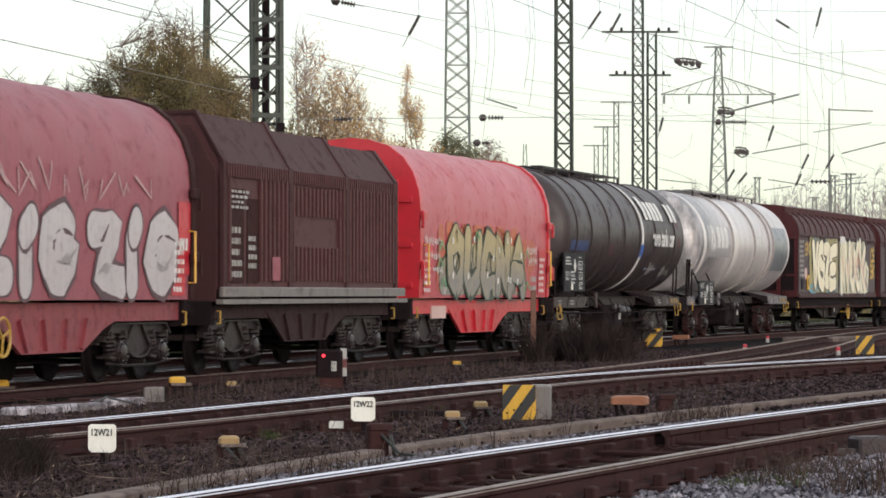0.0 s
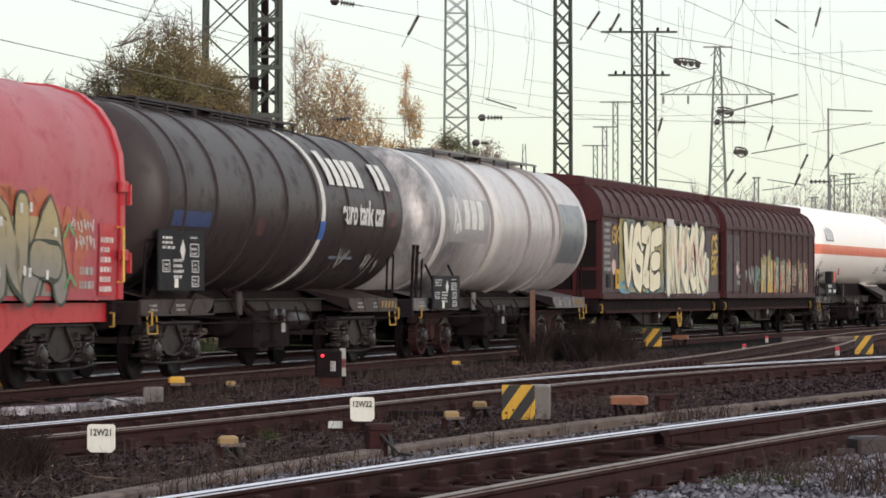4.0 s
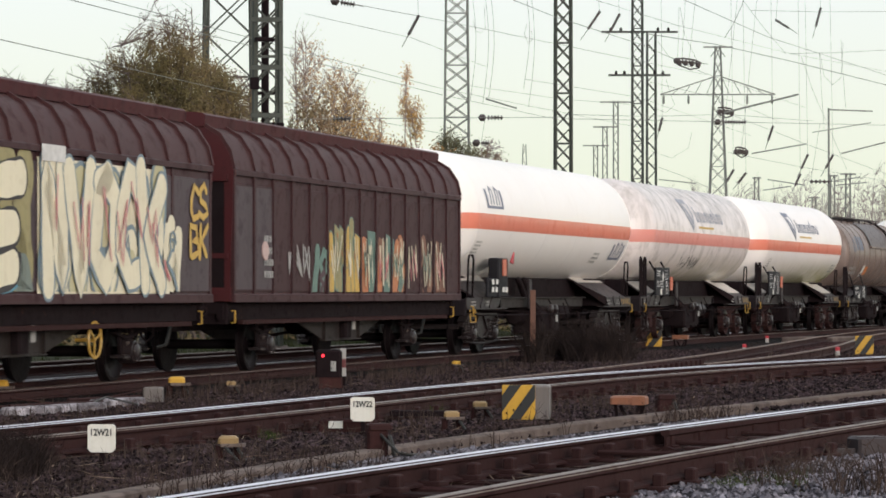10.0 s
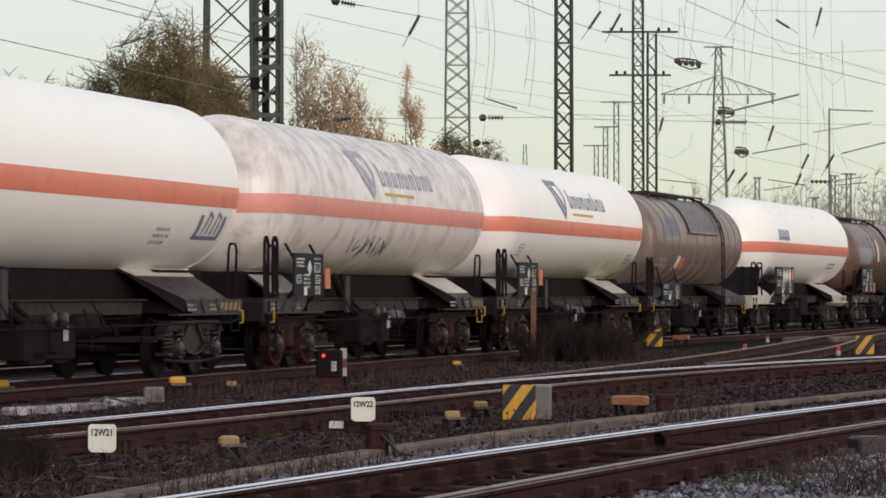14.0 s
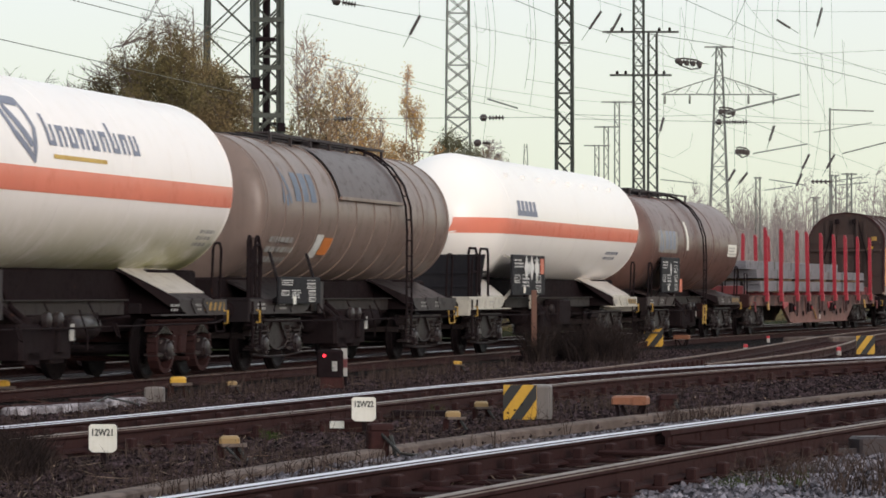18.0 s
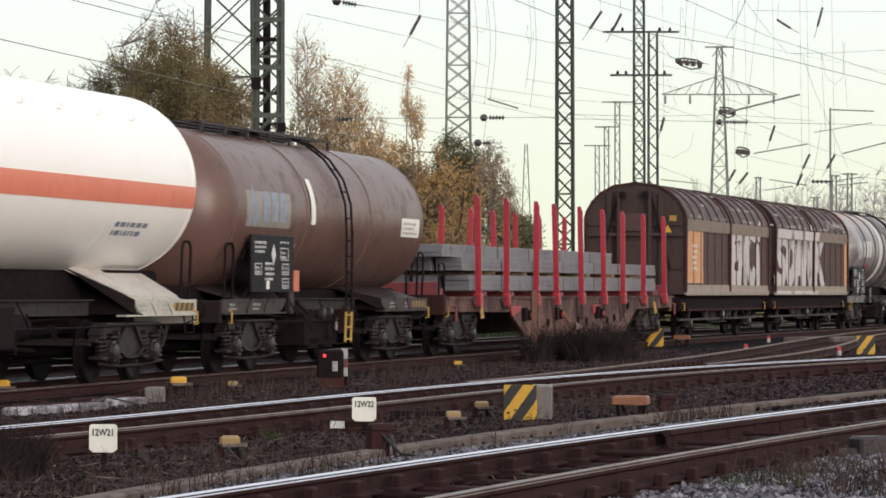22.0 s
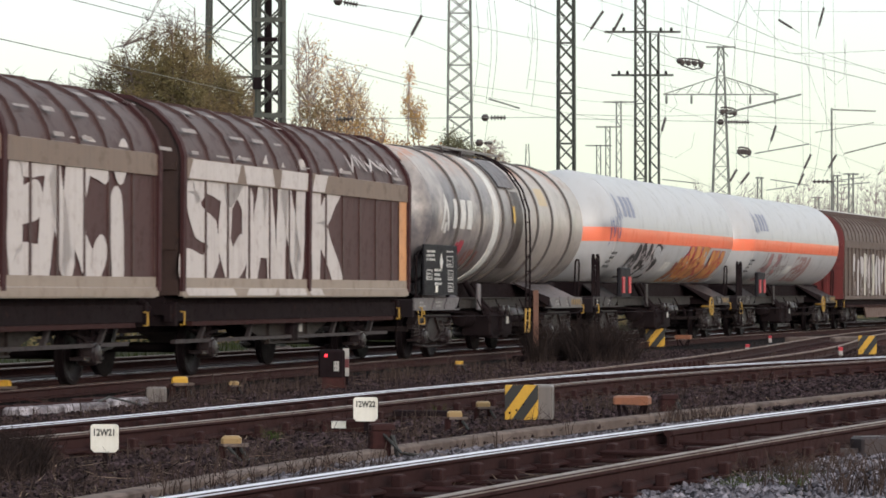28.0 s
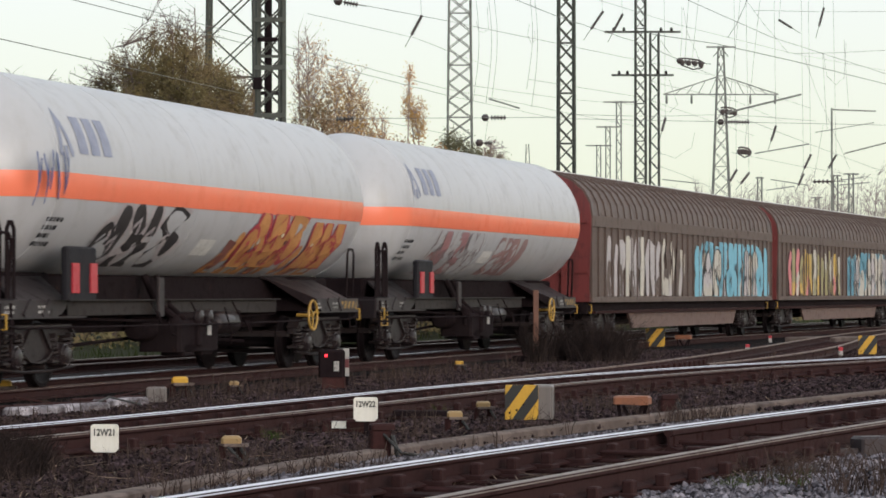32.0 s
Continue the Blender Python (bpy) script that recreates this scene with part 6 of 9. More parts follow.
for i, ch in enumerate("bbsgekns"):
    x = -bl + 0.05 + fw * (5.0 + i) + 0.11
    if i < 2:
        mural(w, fp, x, 1.36, fw - 0.22, 1.28, 3, [m_ochre, m_olive, m_ochre], m_teal_sp, m_orange_sp, 70 + i, 0.002, 1.2, 0.25, "ochre and green graffiti in a wall bay")
        scribble(w, fp, x + 0.04, 1.45, fw - 0.32, 1.0, 2, 0.045, m_cream, 90 + i, 0.02, "pale sprayed outline")
    else:
        mural(w, fp, x, 1.36, fw - 0.22, 1.12, 2, [m_umber_sp, m_orange_sp, m_teal_sp] if i < 5 else [m_umber_sp, m_fbody], m_fbody, None, 70 + i, 0.002, 1.3, 0.3, "umber and orange graffiti in a wall bay")
        scribble(w, fp, x + 0.04, 1.42, fw - 0.32, 1.0, 3, 0.055, m_cream, 90 + i, 0.016, "pale sprayed outline")
        scribble(w, fp, x + 0.06, 1.5, fw - 0.36, 0.7, 2, 0.045, m_pink_sp if i % 2 else m_teal_sp, 110 + i, 0.02, "coloured sprayed outline")
mural(w, fp, -bl + 0.05 + fw * 4 + 0.12, 1.36, fw - 0.24, 0.9, 2, [m_teal_sp, m_plum_sp], None, None, 60, 0.002, 0.8, 0.3, "faint teal and plum spray")
for i in (0, 1):
    part("pale_panel", patch(Shape(), -bl + 0.05 + fw * i + 0.07, 1.4, -bl + 0.05 + fw * (i + 1) - 0.07, 3.1, fp, 0.0), m_gpanel, w, "greyer wall field", smooth=0)
part("sticker", Shape().lathe([(-0.01, 0.16), (0.01, 0.16)], 24, "y", (-bl + fw * 1.6, -1.435, 2.05)), m_pale_pink, w, "round faded label")
scribble(w, fp, -bl + 2.9, 1.5, 1.3, 0.7, 3, 0.07, m_mark_dim, 9)
part("lettering", bars(Shape(), fs, -bl + 1.6, 1.6, 0.5, 0.8, 4, 0.004, 12), m_mark_dim, w, smooth=0)

# ---- gas tank wagons and the others ----
def gas_extras(w, um, fm, u0, lb, badge=None):
    s = Shape()
    bars(s, fm, u0 - um, 2.2, 0.5, 0.3, 4, 0.006, int(u0))
    bars(s, fm, u0 + 11.5 - um, 2.1, 0.7, 0.3, 3, 0.006, int(u0) + 1)
    part("lettering", s, m_mark_dim if lb else m_navy, w, smooth=0)


def shield_mark(w, um, fm, u, z, mat, k):
    """A shield and a long word-mark, as plain shapes, k wide."""
    s = Shape()
    x = u - um
    ribbon(s, [(x, z + 0.45), (x + 0.7 * k, z + 0.45), (x + 0.8 * k, z + 0.1), (x + 0.65 * k, z - 0.34), (x + 0.25 * k, z), (x, z + 0.45)], 0.13, fm, 0.008)
    ribbon(s, [(x + 0.25 * k, z + 0.32), (x + 0.6 * k, z - 0.1)], 0.16, fm, 0.009)
    x += 1.1 * k
    for i in range(9):
        a = x + 0.31 * k * i
        patch(s, a, z - 0.12, a + 0.08 * k, z + (0.32 if i in (0, 6) else 0.18), fm, 0.008)
        patch(s, a + 0.15 * k, z - 0.12, a + 0.22 * k, z + 0.18, fm, 0.008)
        patch(s, a + 0.03, z + (0.1 if i % 2 else -0.12), a + 0.2 * k, z + (0.18 if i % 2 else -0.05), fm, 0.0085)
    part("emblem", s, mat, w, "navy shield and maker's mark as plain strokes", smooth=0)
    part("underline", patch(Shape(), x + 0.1, z - 0.3, x + 1.6 * k, z - 0.24, fm, 0.008), m_ochre, w, smooth=0)


w, um, fm = tank_wagon("clean white gas tank wagon with an orange stripe", 97.3, 114.9, 98.5, 113.6, 1.41, 3.05, m_white_tank, m_frame_grey, 0.8, 0.8, rings=(101.4, 104.6, 107.7, 110.8), ring_w=0.03, ring_h=0.003, stripe=(2.72, 3.06), stripe_mat=m_stripe, hazard=True, apron=(3.5, 1.0), skirt=0.26, bog=(2.5, 2.6), saddle_mat=m_apron)
s = Shape()
for u, z, k in ((99.15, 3.18, 0.93), (112.0, 2.2, 0.85)):
    patch(s, u - um, z, u - um + 1.5 * k, z + 0.06, fm, 0.008)
    patch(s, u - um, z, u - um + 0.16, z + 0.45 * k, fm, 0.009)
    patch(s, u - um + 1.34 * k, z, u - um + 1.5 * k, z + 0.45 * k, fm, 0.009)
    for x in (0.4, 0.9):
        ribbon(s, [(u - um + x * k, z + 0.12), (u - um + (x + 0.1) * k, z + 0.5 * k), (u - um + (x + 0.3) * k, z + 0.42 * k), (u - um + (x + 0.25) * k, z + 0.12)], 0.08, fm, 0.01)
part("emblem", s, m_navy, w, "small blue boxed mark", smooth=0)
gas_extras(w, um, fm, 98.7, True)
part("signal_flag", Shape().plate([(100.8 - um, 2.02), (101.15 - um, 2.25), (101.05 - um, 1.98)], -1.5, -1.47), m_red, w, "small red flag plate")
part("cabinet", Shape().box((100.45 - um, -1.3, 1.69), (0.8, 0.25, 0.84), b=0.03), m_board, w, "dark equipment box")
part("cabinet", Shape().box((99.65 - um, -1.36, 1.46), (0.8, 0.06, 0.4), b=0.02), m_board, w, "low dark data board")
cab = Shape()
for x, z in ((99.4, 1.36), (99.7, 1.36), (99.4, 1.53), (99.75, 1.53), (100.3, 1.36), (100.55, 1.36)):
    patch(cab, x - um, z, x - um + 0.2, z + 0.11, flat(-1.44), 0.0)
part("lettering", cab, m_mark, w, smooth=0)
placards(w, um, 100.5, 1.9, -1.436)
w, um, fm = tank_wagon("soiled white gas tank wagon with a faded pink stripe", 114.9, 131.2, 116.8, 130.0, 1.41, 3.05, m_dirty_tank, m_frame_grey, 0.95, 0.8, rings=(119.6, 122.4, 125.2, 128.0), ring_w=0.03, ring_h=0.003, stripe=(2.72, 3.06), stripe_mat=m_stripe_pink, board=(116.7, 118.4, 1.28, 2.04), hazard=True, apron=(3.0, 0.7), skirt=0.8, tone="red", platform=(115.6, 116.4), saddle_mat=m_apron)
shield_mark(w, um, fm, 120.8, 3.5, m_navy_faded, 1.38)
scribble(w, fm, 120.8 - um, 2.0, 2.5, 0.42, 6, 0.045, m_dark_sp, 11, 0.008)
placards(w, um, 118.6, 1.6)
w, um, fm = tank_wagon("white gas tank wagon with orange stripe and green algae", 131.2, 147.1, 133.2, 146.3, 1.41, 3.05, stained(m_green_tank, 2.6, 1.8, -7.0, 4.5, (0.33, 0.325, 0.15), 0.2, 0.5), m_frame_grey, 0.95, 0.7, rings=(136.0, 138.8, 141.6, 144.3), ring_w=0.03, ring_h=0.003, stripe=(2.72, 3.06), stripe_mat=m_stripe, board=(133.1, 134.9, 1.28, 2.04), hazard=True, apron=(3.0, 0.7), skirt=0.8, tone="red", platform=(131.9, 132.8), saddle_mat=m_apron, bog=(2.6, 2.3))
shield_mark(w, um, fm, 136.8, 3.5, m_navy, 1.38)
placards(w, um, 135.1, 1.7)
gas_extras(w, um, fm, 133.8, True)
w, um, fm = tank_wagon("tan-brown tank wagon with ribbed insulated barrel and top hatch cover", 147.1, 161.9, 148.5, 160.6, 1.29, 2.82, m_brown_tank, m_frame_grey, 0.3, 0.35, rings=(148.6, 149.6, 150.6, 151.6, 152.7, 153.9, 155.1, 156.2, 157.6, 158.6, 159.6, 160.5), ring_mat=m_brown_tank, ring_w=0.05, ring_h=0.02,
                       walkway=(151.0, 158.4), ladder=157.1, platform=(147.7, 148.4), saddle_mat=m_apron, board=(148.8, 151.2, 1.16, 1.62))
part("hatch_cover", patch(Shape(), 152.8 - um, 3.1, 157.0 - um, 3.98, fm, 0.05), m_hatch, w, "brown drip tray over the barrel", smooth=0.9)
part("drip_rail", Shape().box((154.9 - um, -1.33, 3.08), (4.3, 0.06, 0.06)), m_brown_tank, w)
emblem(w, fm, 149.5 - um, 2.95, 0.9, plain("blue_grey_mark", (0.13, 0.16, 0.22)))
part("placard", patch(Shape(), 151.6 - um, 2.0, 152.0 - um, 2.4, fm, 0.03), m_mark, w, smooth=0)
part("placard", patch(Shape(), 152.05 - um, 2.05, 152.6 - um, 2.35, fm, 0.03), m_orange, w, "orange hazard placard", smooth=0)
part("lettering", bars(Shape(), fm, 149.0 - um, 1.9, 1.6, 0.5, 3, 0.03, 21), m_mark_dim, w, smooth=0)
w, um, fm = tank_wagon("white gas tank wagon with orange stripe and dark placard board", 161.9, 179.9, 165.4, 178.7, 1.42, 3.04, m_white_tank, m_frame_white, 1.6, 1.0, rings=(168.6, 171.9, 175.2), ring_w=0.03, ring_h=0.003, stripe=(2.66, 3.0), stripe_mat=m_stripe, board=(165.5, 168.5, 1.3, 2.2), hazard=True, apron=(3.5, 0.8), skirt=0.9, platform=(162.5, 164.2), saddle_mat=m_frame_white, bog=(2.5, 3.2))
scr = Shape().prism([(-1.15, 1.2), (-1.3, 2.18), (1.3, 2.18), (1.15, 1.2)], 163.6 - um, 163.64 - um)
for z in (1.5, 1.8):
    scr.box((163.58 - um, 0, z), (0.05, 2.4, 0.07))
part("screen", scr, m_board, w, "dark ribbed screen across the end platform", smooth=0)
s = Shape()
for i in range(3):
    x = 166.7 - um + 0.48 * i
    s.plate([(x - 0.2, 1.92), (x, 1.62), (x + 0.2, 1.92), (x, 2.18)], -1.45, -1.44)
part("placard", s, m_mark, w, "three white diamond placards", smooth=0)
placards(w, um, 168.2, 1.95)
s = Shape()
patch(s, 166.0 - um, 3.08, 167.8 - um, 3.2, fm, 0.008)
for i in range(5):
    patch(s, 166.05 - um + 0.36 * i, 3.2, 166.3 - um + 0.36 * i, 3.42, fm, 0.009)
part("emblem", s, m_navy, w, "blue underlined mark in plain blocks", smooth=0)
part("lettering", bars(Shape(), fm, 175.6 - um, 2.2, 1.4, 0.25, 2, 0.006, 22), m_navy, w, smooth=0)
for i in range(8):
    p = fm(166.2 - um + 1.5 * i, 3.98, 0.03)
    part("lug", Shape().box(p, (0.1, 0.1, 0.09), b=0.01), m_white_tank, w)
part("valve_chest", Shape().box((171.0 - um, -1.1, 0.9), (1.2, 0.4, 0.6), b=0.05), m_under, w)
w, um, fm = tank_wagon("chocolate-brown tank wagon with a black ladder and data board", 179.9, 193.9, 181.0, 192.6, 1.37, 2.74, m_choc_tank, m_frame_brown, 0.8, 0.5, rings=(184.9, 188.9), ring_mat=m_choc_tank, ring_w=0.14, ring_h=0.02, walkway=(181.6, 189.0), ladder=187.0,
                       board=(181.6, 183.9, 1.36, 2.32), hazard=True, saddle_mat=m_d_saddle)
emblem(w, fm, 181.7 - um, 2.55, 0.9, plain("faded_blue_mark", (0.25, 0.27, 0.33)))
part("pale_patch", patch(Shape(), 181.5 - um, 2.45, 183.9 - um, 3.05, fm, 0.004), paint("rubbed_patch", (0.24, 0.21, 0.19), (0.1, 0.08, 0.07), 0.5, 0, 0.6, 0.4, 2), w, smooth=0.9)
part("label", patch(Shape(), 191.0 - um, 2.44, 192.3 - um, 2.8, fm, 0.01), m_white, w, "white label", smooth=0)
part("label_lettering", bars(Shape(), fm, 191.1 - um, 2.49, 1.05, 0.27, 3, 0.015, 30), m_o_grey, w, smooth=0)
part("label", patch(Shape(), 185.05 - um, 2.55, 185.3 - um, 3.35, fm, 0.02), m_white, w, "tall white strip label", smooth=0.9)
part("label", patch(Shape(), 183.7 - um, 1.75, 184.5 - um, 2.2, fm, 0.01), m_mark_dim, w, smooth=0)
placards(w, um, 184.0, 1.55)
part("hose_box", Shape().box((187.6 - um, -1.25, 0.85), (0.5, 0.2, 0.4), b=0.03), m_under_red, w)

# ---- the stake wagon with its load of steel ----
m_sole = paint("rusty_pink_sole_bar", (0.185, 0.092, 0.08), (0.045, 0.026, 0.025), 0.65, 0, 0.8, 0.7, 1.2, 0.15, 0.5, spec=0.15)
m_stake = paint("red_stake", (0.31, 0.018, 0.034), (0.2, 0.03, 0.03), 0.45, 0, 0.4, 0.3, 2, 0.05)
m_end_flap = paint("faded_red_flap", (0.16, 0.03, 0.035), GRIME, 0.6, 0, 0.6, 0.5, 1.5, 0.1)
m_gusset = paint("rust_stained_gusset", (0.055, 0.024, 0.024), (0.04, 0.022, 0.022), 0.7, 0, 0.7, 0.6, 2.5, 0.15, 0.4)
m_beige_card = plain("faded_card", (0.42, 0.36, 0.33), 0.7)
m_billet = paint("grey_steel_billet", (0.205, 0.20, 0.23), (0.07, 0.07, 0.082), 0.5, 0.3, 0.6, 0.4, 1.2, 0.1, 0.05, 0.4)
m_wood = mottled("fresh_timber", [(0.30, 0.21, 0.13), (0.14, 0.095, 0.065), (0.22, 0.155, 0.10)], 6, bump=0.2, dist=0.01, lum=0.2)
stained(m_sole, 0.3, 0.9, -30, -29, (0.03, 0.018, 0.018), 0.36, 0.58, (1.6, 1.6, 0.35), 1.6)
w, hl = new_wagon("stake_wagon", "flat wagon with red steel stakes and rusty fish-bellied sides", "flat wagon", 193.9, 218.3)
um = (193.9 + 218.3) / 2
bl = hl - 0.65
for y in (-1.32, 1.32):
    s = Shape().plate([(-bl, 1.24), (-bl, 0.95), (-6.3, 0.92), (-4.9, 0.35), (5.4, 0.35), (6.9, 0.92), (bl, 0.95), (bl, 1.24)], y - 0.05, y + 0.05)
    s.box((0, y, 1.24), (2 * bl, 0.2, 0.04)).box((0.25, y * 1.01, 0.36), (10.3, 0.18, 0.04))
    part("sole_bar", s, m_sole, w, smooth=0)
part("deck", Shape().box((0, 0, 1.24), (2 * bl, 2.6, 0.07)), m_under_red, w)
for sg in (-1, 1):
    part("headstock", Shape().box((sg * (hl - 0.66), 0, 1.1), (0.14, 2.7, 0.42), b=0.02), m_under_red, w)
    part("end_frame", Shape().box((sg * (bl - 0.12), 0, 1.42), (0.1, 2.3, 0.3), b=0.02).box((sg * (bl - 0.6), -1.0, 1.36), (0.9, 0.08, 0.16), b=0.02).box((sg * (bl - 0.6), 1.0, 1.36), (0.9, 0.08, 0.16), b=0.02), m_end_flap, w, "low faded red end frame")
    for y in (-1.2, -0.5):
        part("handrail", Shape().tube([(sg * (bl - 0.05), y, 1.27), (sg * (bl - 0.05), y, 1.95), (sg * (bl - 0.45), y, 1.95), (sg * (bl - 0.45), y, 1.27)], 0.022, 6), m_under, w)
    part("brake_crank", Shape().tube([(sg * (bl - 0.3), -1.42, 1.05), (sg * (bl - 0.3), -1.5, 1.05), (sg * (bl - 0.3), -1.5, 0.75)], 0.03, 6), m_end_flap, w)
ends(w, hl)
for x in (-hl + 2.6, hl - 2.6):
    bogie(w, x)
stake_me = Shape().prism([(-0.065, -0.1), (-0.075, 0.1), (-0.05, 0.3), (-0.042, 2.08), (-0.03, 2.12), (0.03, 2.12), (0.042, 2.08), (0.05, 0.3), (0.06, -0.1)], -0.05, 0.05).box((0, 0, -0.12), (0.16, 0.2, 0.26), b=0.03).prism([(-0.075, 0.2), (-0.075, 2.0), (-0.04, 2.08), (-0.04, 0.2)], -0.03, 0.03).mesh("stake", m_stake, 0)
for k, x in enumerate((-9.2, -6.85, -4.15, -2.2, 0.35, 2.8, 5.0, 7.5, 10.2)):
    for sg in (-1, 1):
        g_ = Shape().plate([(x - 0.34, 1.2), (x + 0.34, 1.2), (x + 0.1, 0.62 if 1 < k < 7 else 1.0), (x - 0.1, 0.62 if 1 < k < 7 else 1.0)], sg * 1.385 - 0.015, sg * 1.385 + 0.015)
        part("gusset", g_.box((x, sg * 1.43, 0.95 if 1 < k < 7 else 1.08), (0.03, 0.1, 0.5 if 1 < k < 7 else 0.2)), m_gusset, w, "rust-stained gusset under a stake", smooth=0)
    for y in (-1.42, 1.42):
        part("stake", stake_me, m_stake, w, "red steel stake", at=pose(x, y, 1.32, random.uniform(-1.2, 1.2), random.uniform(-2, 2), 0), smooth=0)
# fittings on the sole bar: strap winches, red plates, tie rings, a card, a lever and grab handles
for x in (-5.0, -2.0, 2.3):
    part("strap_winch", Shape().tube([(x, -1.36, 0.84), (x, -1.52, 0.84)], 0.12, 12).box((x - 0.16, -1.42, 0.86), (0.26, 0.1, 0.3), b=0.02), m_under, w, "dark greasy strap winch", smooth=0.6)
    part("winch_cap", Shape().tube([(x, -1.52, 0.84), (x, -1.55, 0.84)], 0.06, 10), m_stake, w, "red winch cap", smooth=0.6)
for x in (-5.9, 2.1):
    part("red_plate", Shape().plate([(x - 0.45, 1.05), (x + 0.45, 1.05), (x + 0.4, 0.93), (x - 0.35, 0.82)], -1.4, -1.372), m_stake, w, "red painted bracket plate", smooth=0)
for x in (-4.0, -2.9, 0.1, 1.0, 3.3, 4.1, 5.7):
    z = 1.02 if x > 5 else 0.68 + 0.03 * math.sin(5 * x)
    part("tie_ring", Shape().tube([(x + 0.07 * math.cos(a * math.pi / 5), -1.4, z + 0.08 * math.sin(a * math.pi / 5)) for a in range(11)], 0.02, 6), m_under, w, "dark lashing ring", smooth=0.6)
part("brake_lever", Shape().tube([(-1.5, -1.41, 0.92), (-1.1, -1.43, 0.72), (-0.6, -1.41, 0.45)], 0.022, 6), m_yellow_dirty, w, "thin yellow lever", smooth=0.6)
part("card_holder", Shape().box((5.3, -1.385, 0.78), (0.28, 0.02, 0.08)), m_mark, w, "small white card", smooth=0)
part("card_holder", Shape().box((0.15, -1.385, 0.6), (0.24, 0.02, 0.3)), m_beige_card, w, "faded paper card in its holder", smooth=0)
for x in (-9.0, 8.9):
    part("grab_handle", Shape().tube([(x - 0.07, -1.42, 1.1), (x - 0.07, -1.46, 0.8), (x + 0.07, -1.46, 0.8), (x + 0.07, -1.42, 1.1)], 0.028, 6), m_yellow_dirty, w, "yellow grab handle", smooth=0.6)
for x in (-8.0, -5.6, -3.2, -0.9, 1.5, 3.9, 6.2, 8.6):
    part("bolster", Shape().box((x, 0, 1.325), (0.3, 2.5, 0.1), b=0.02), m_end_flap, w, "dull red load bolster")
LOAD = []
for tier, (z, h, x0, x1, packs) in enumerate(((1.40, 0.33, -9.6, 9.9, 4), (1.82, 0.27, -10.0, 10.0, 4), (2.10, 0.26, -11.1, 4.9, 3))):
    for j in range(packs):
        b = thing("steel_bundle", "bundle of blue-grey steel channels on timber bearers", "steel bar", group="steel load on the stake wagon")
        y = -0.99 + 0.66 * j + (0.1 if tier == 2 else 0)
        a0, a1 = x0 + random.uniform(-0.25, 0.25), x1 + random.uniform(-0.3, 0.3)
        # each pack is a stack of channels, their flanges a little apart
        for k in range(3):
            zk = z + h * k / 3
            s = Shape().box(((a0 + a1) / 2 + random.uniform(-0.05, 0.05), y, zk + h / 6), (a1 - a0, 0.58, h / 3 - 0.006), b=0.007)
            part("steel_channel", s.box(((a0 + a1) / 2, y, zk + h / 6), (a1 - a0 - 0.12, 0.56, h / 3 + 0.002)), m_billet, b)
        for x in (-7.4, -4.6, -1.6, 1.6, 4.4, 7.6):
            if tier == 1:
                part("timber_bearer", Shape().box((x, y, z - 0.045), (0.34 if x > 0 else 0.12, 0.62, 0.07)), m_wood, b, "weathered timber bearer")
            if a0 < x + 0.7 < a1 - 0.3:
                part("steel_strap", Shape().box((x + 0.7, y, z + h / 2), (0.03, 0.6, h + 0.012)), m_dull, b)
        LOAD.append((b, um))

# ---- the arched pair with sliding doors, sprayed in big pale letters ----
m_nbody = paint("weathered_brown_wall", (0.073, 0.041, 0.039), (0.044, 0.030, 0.029), 0.6, 0, 0.6, 0.6, 1, 0.1, 0.1, spec=0.2)
m_nroof = paint("weathered_arched_roof", (0.072, 0.042, 0.041), (0.042, 0.030, 0.031), 0.55, 0, 0.6, 0.6, 0.9, 0.1, 0.15, spec=0.2)
m_ndoor = paint("brown_door_field", (0.066, 0.029, 0.029), (0.04, 0.025, 0.025), 0.6, 0, 0.6, 0.6, 1, 0.1, spec=0.2)
m_n_sp = paint("lilac_white_spray", (0.50, 0.455, 0.45), (0.22, 0.16, 0.15), 0.6, 0, 0.55, 0.5, 1.5, 0.03)
m_nend = paint("dark_weathered_end", (0.050, 0.031, 0.028), (0.022, 0.016, 0.016), 0.65, 0, 0.6, 0.7, 1, 0.15, 0.2, spec=0.2)
m_scuff = paint("pale_scuff", (0.26, 0.22, 0.21), (0.11, 0.08, 0.075), 0.6, 0, 0.9, 0.6, 3, 0.03)
m_rusty = paint("orange_primer", (0.56, 0.27, 0.12), (0.22, 0.11, 0.07), 0.6, 0, 0.8, 0.7, 1.5, 0.05)
m_tan_band = paint("tan_brown_band", (0.17, 0.118, 0.092), (0.08, 0.056, 0.048), 0.6, 0, 0.6, 0.6, 1, 0.06)
m_beige = paint("beige_sprayed_band", (0.27, 0.215, 0.18), (0.16, 0.12, 0.1), 0.6, 0, 0.6, 0.5, 1, 0.05)
stained(m_nroof, 3.3, 3.5, -30, -29, (0.26, 0.22, 0.21), 0.62, 0.80, (2.2, 2.2, 0.6), 1.3)
stained(m_nbody, 3.6, 1.6, -30, -29, (0.22, 0.18, 0.165), 0.60, 0.76, (2.2, 2.2, 0.5), 1.3)
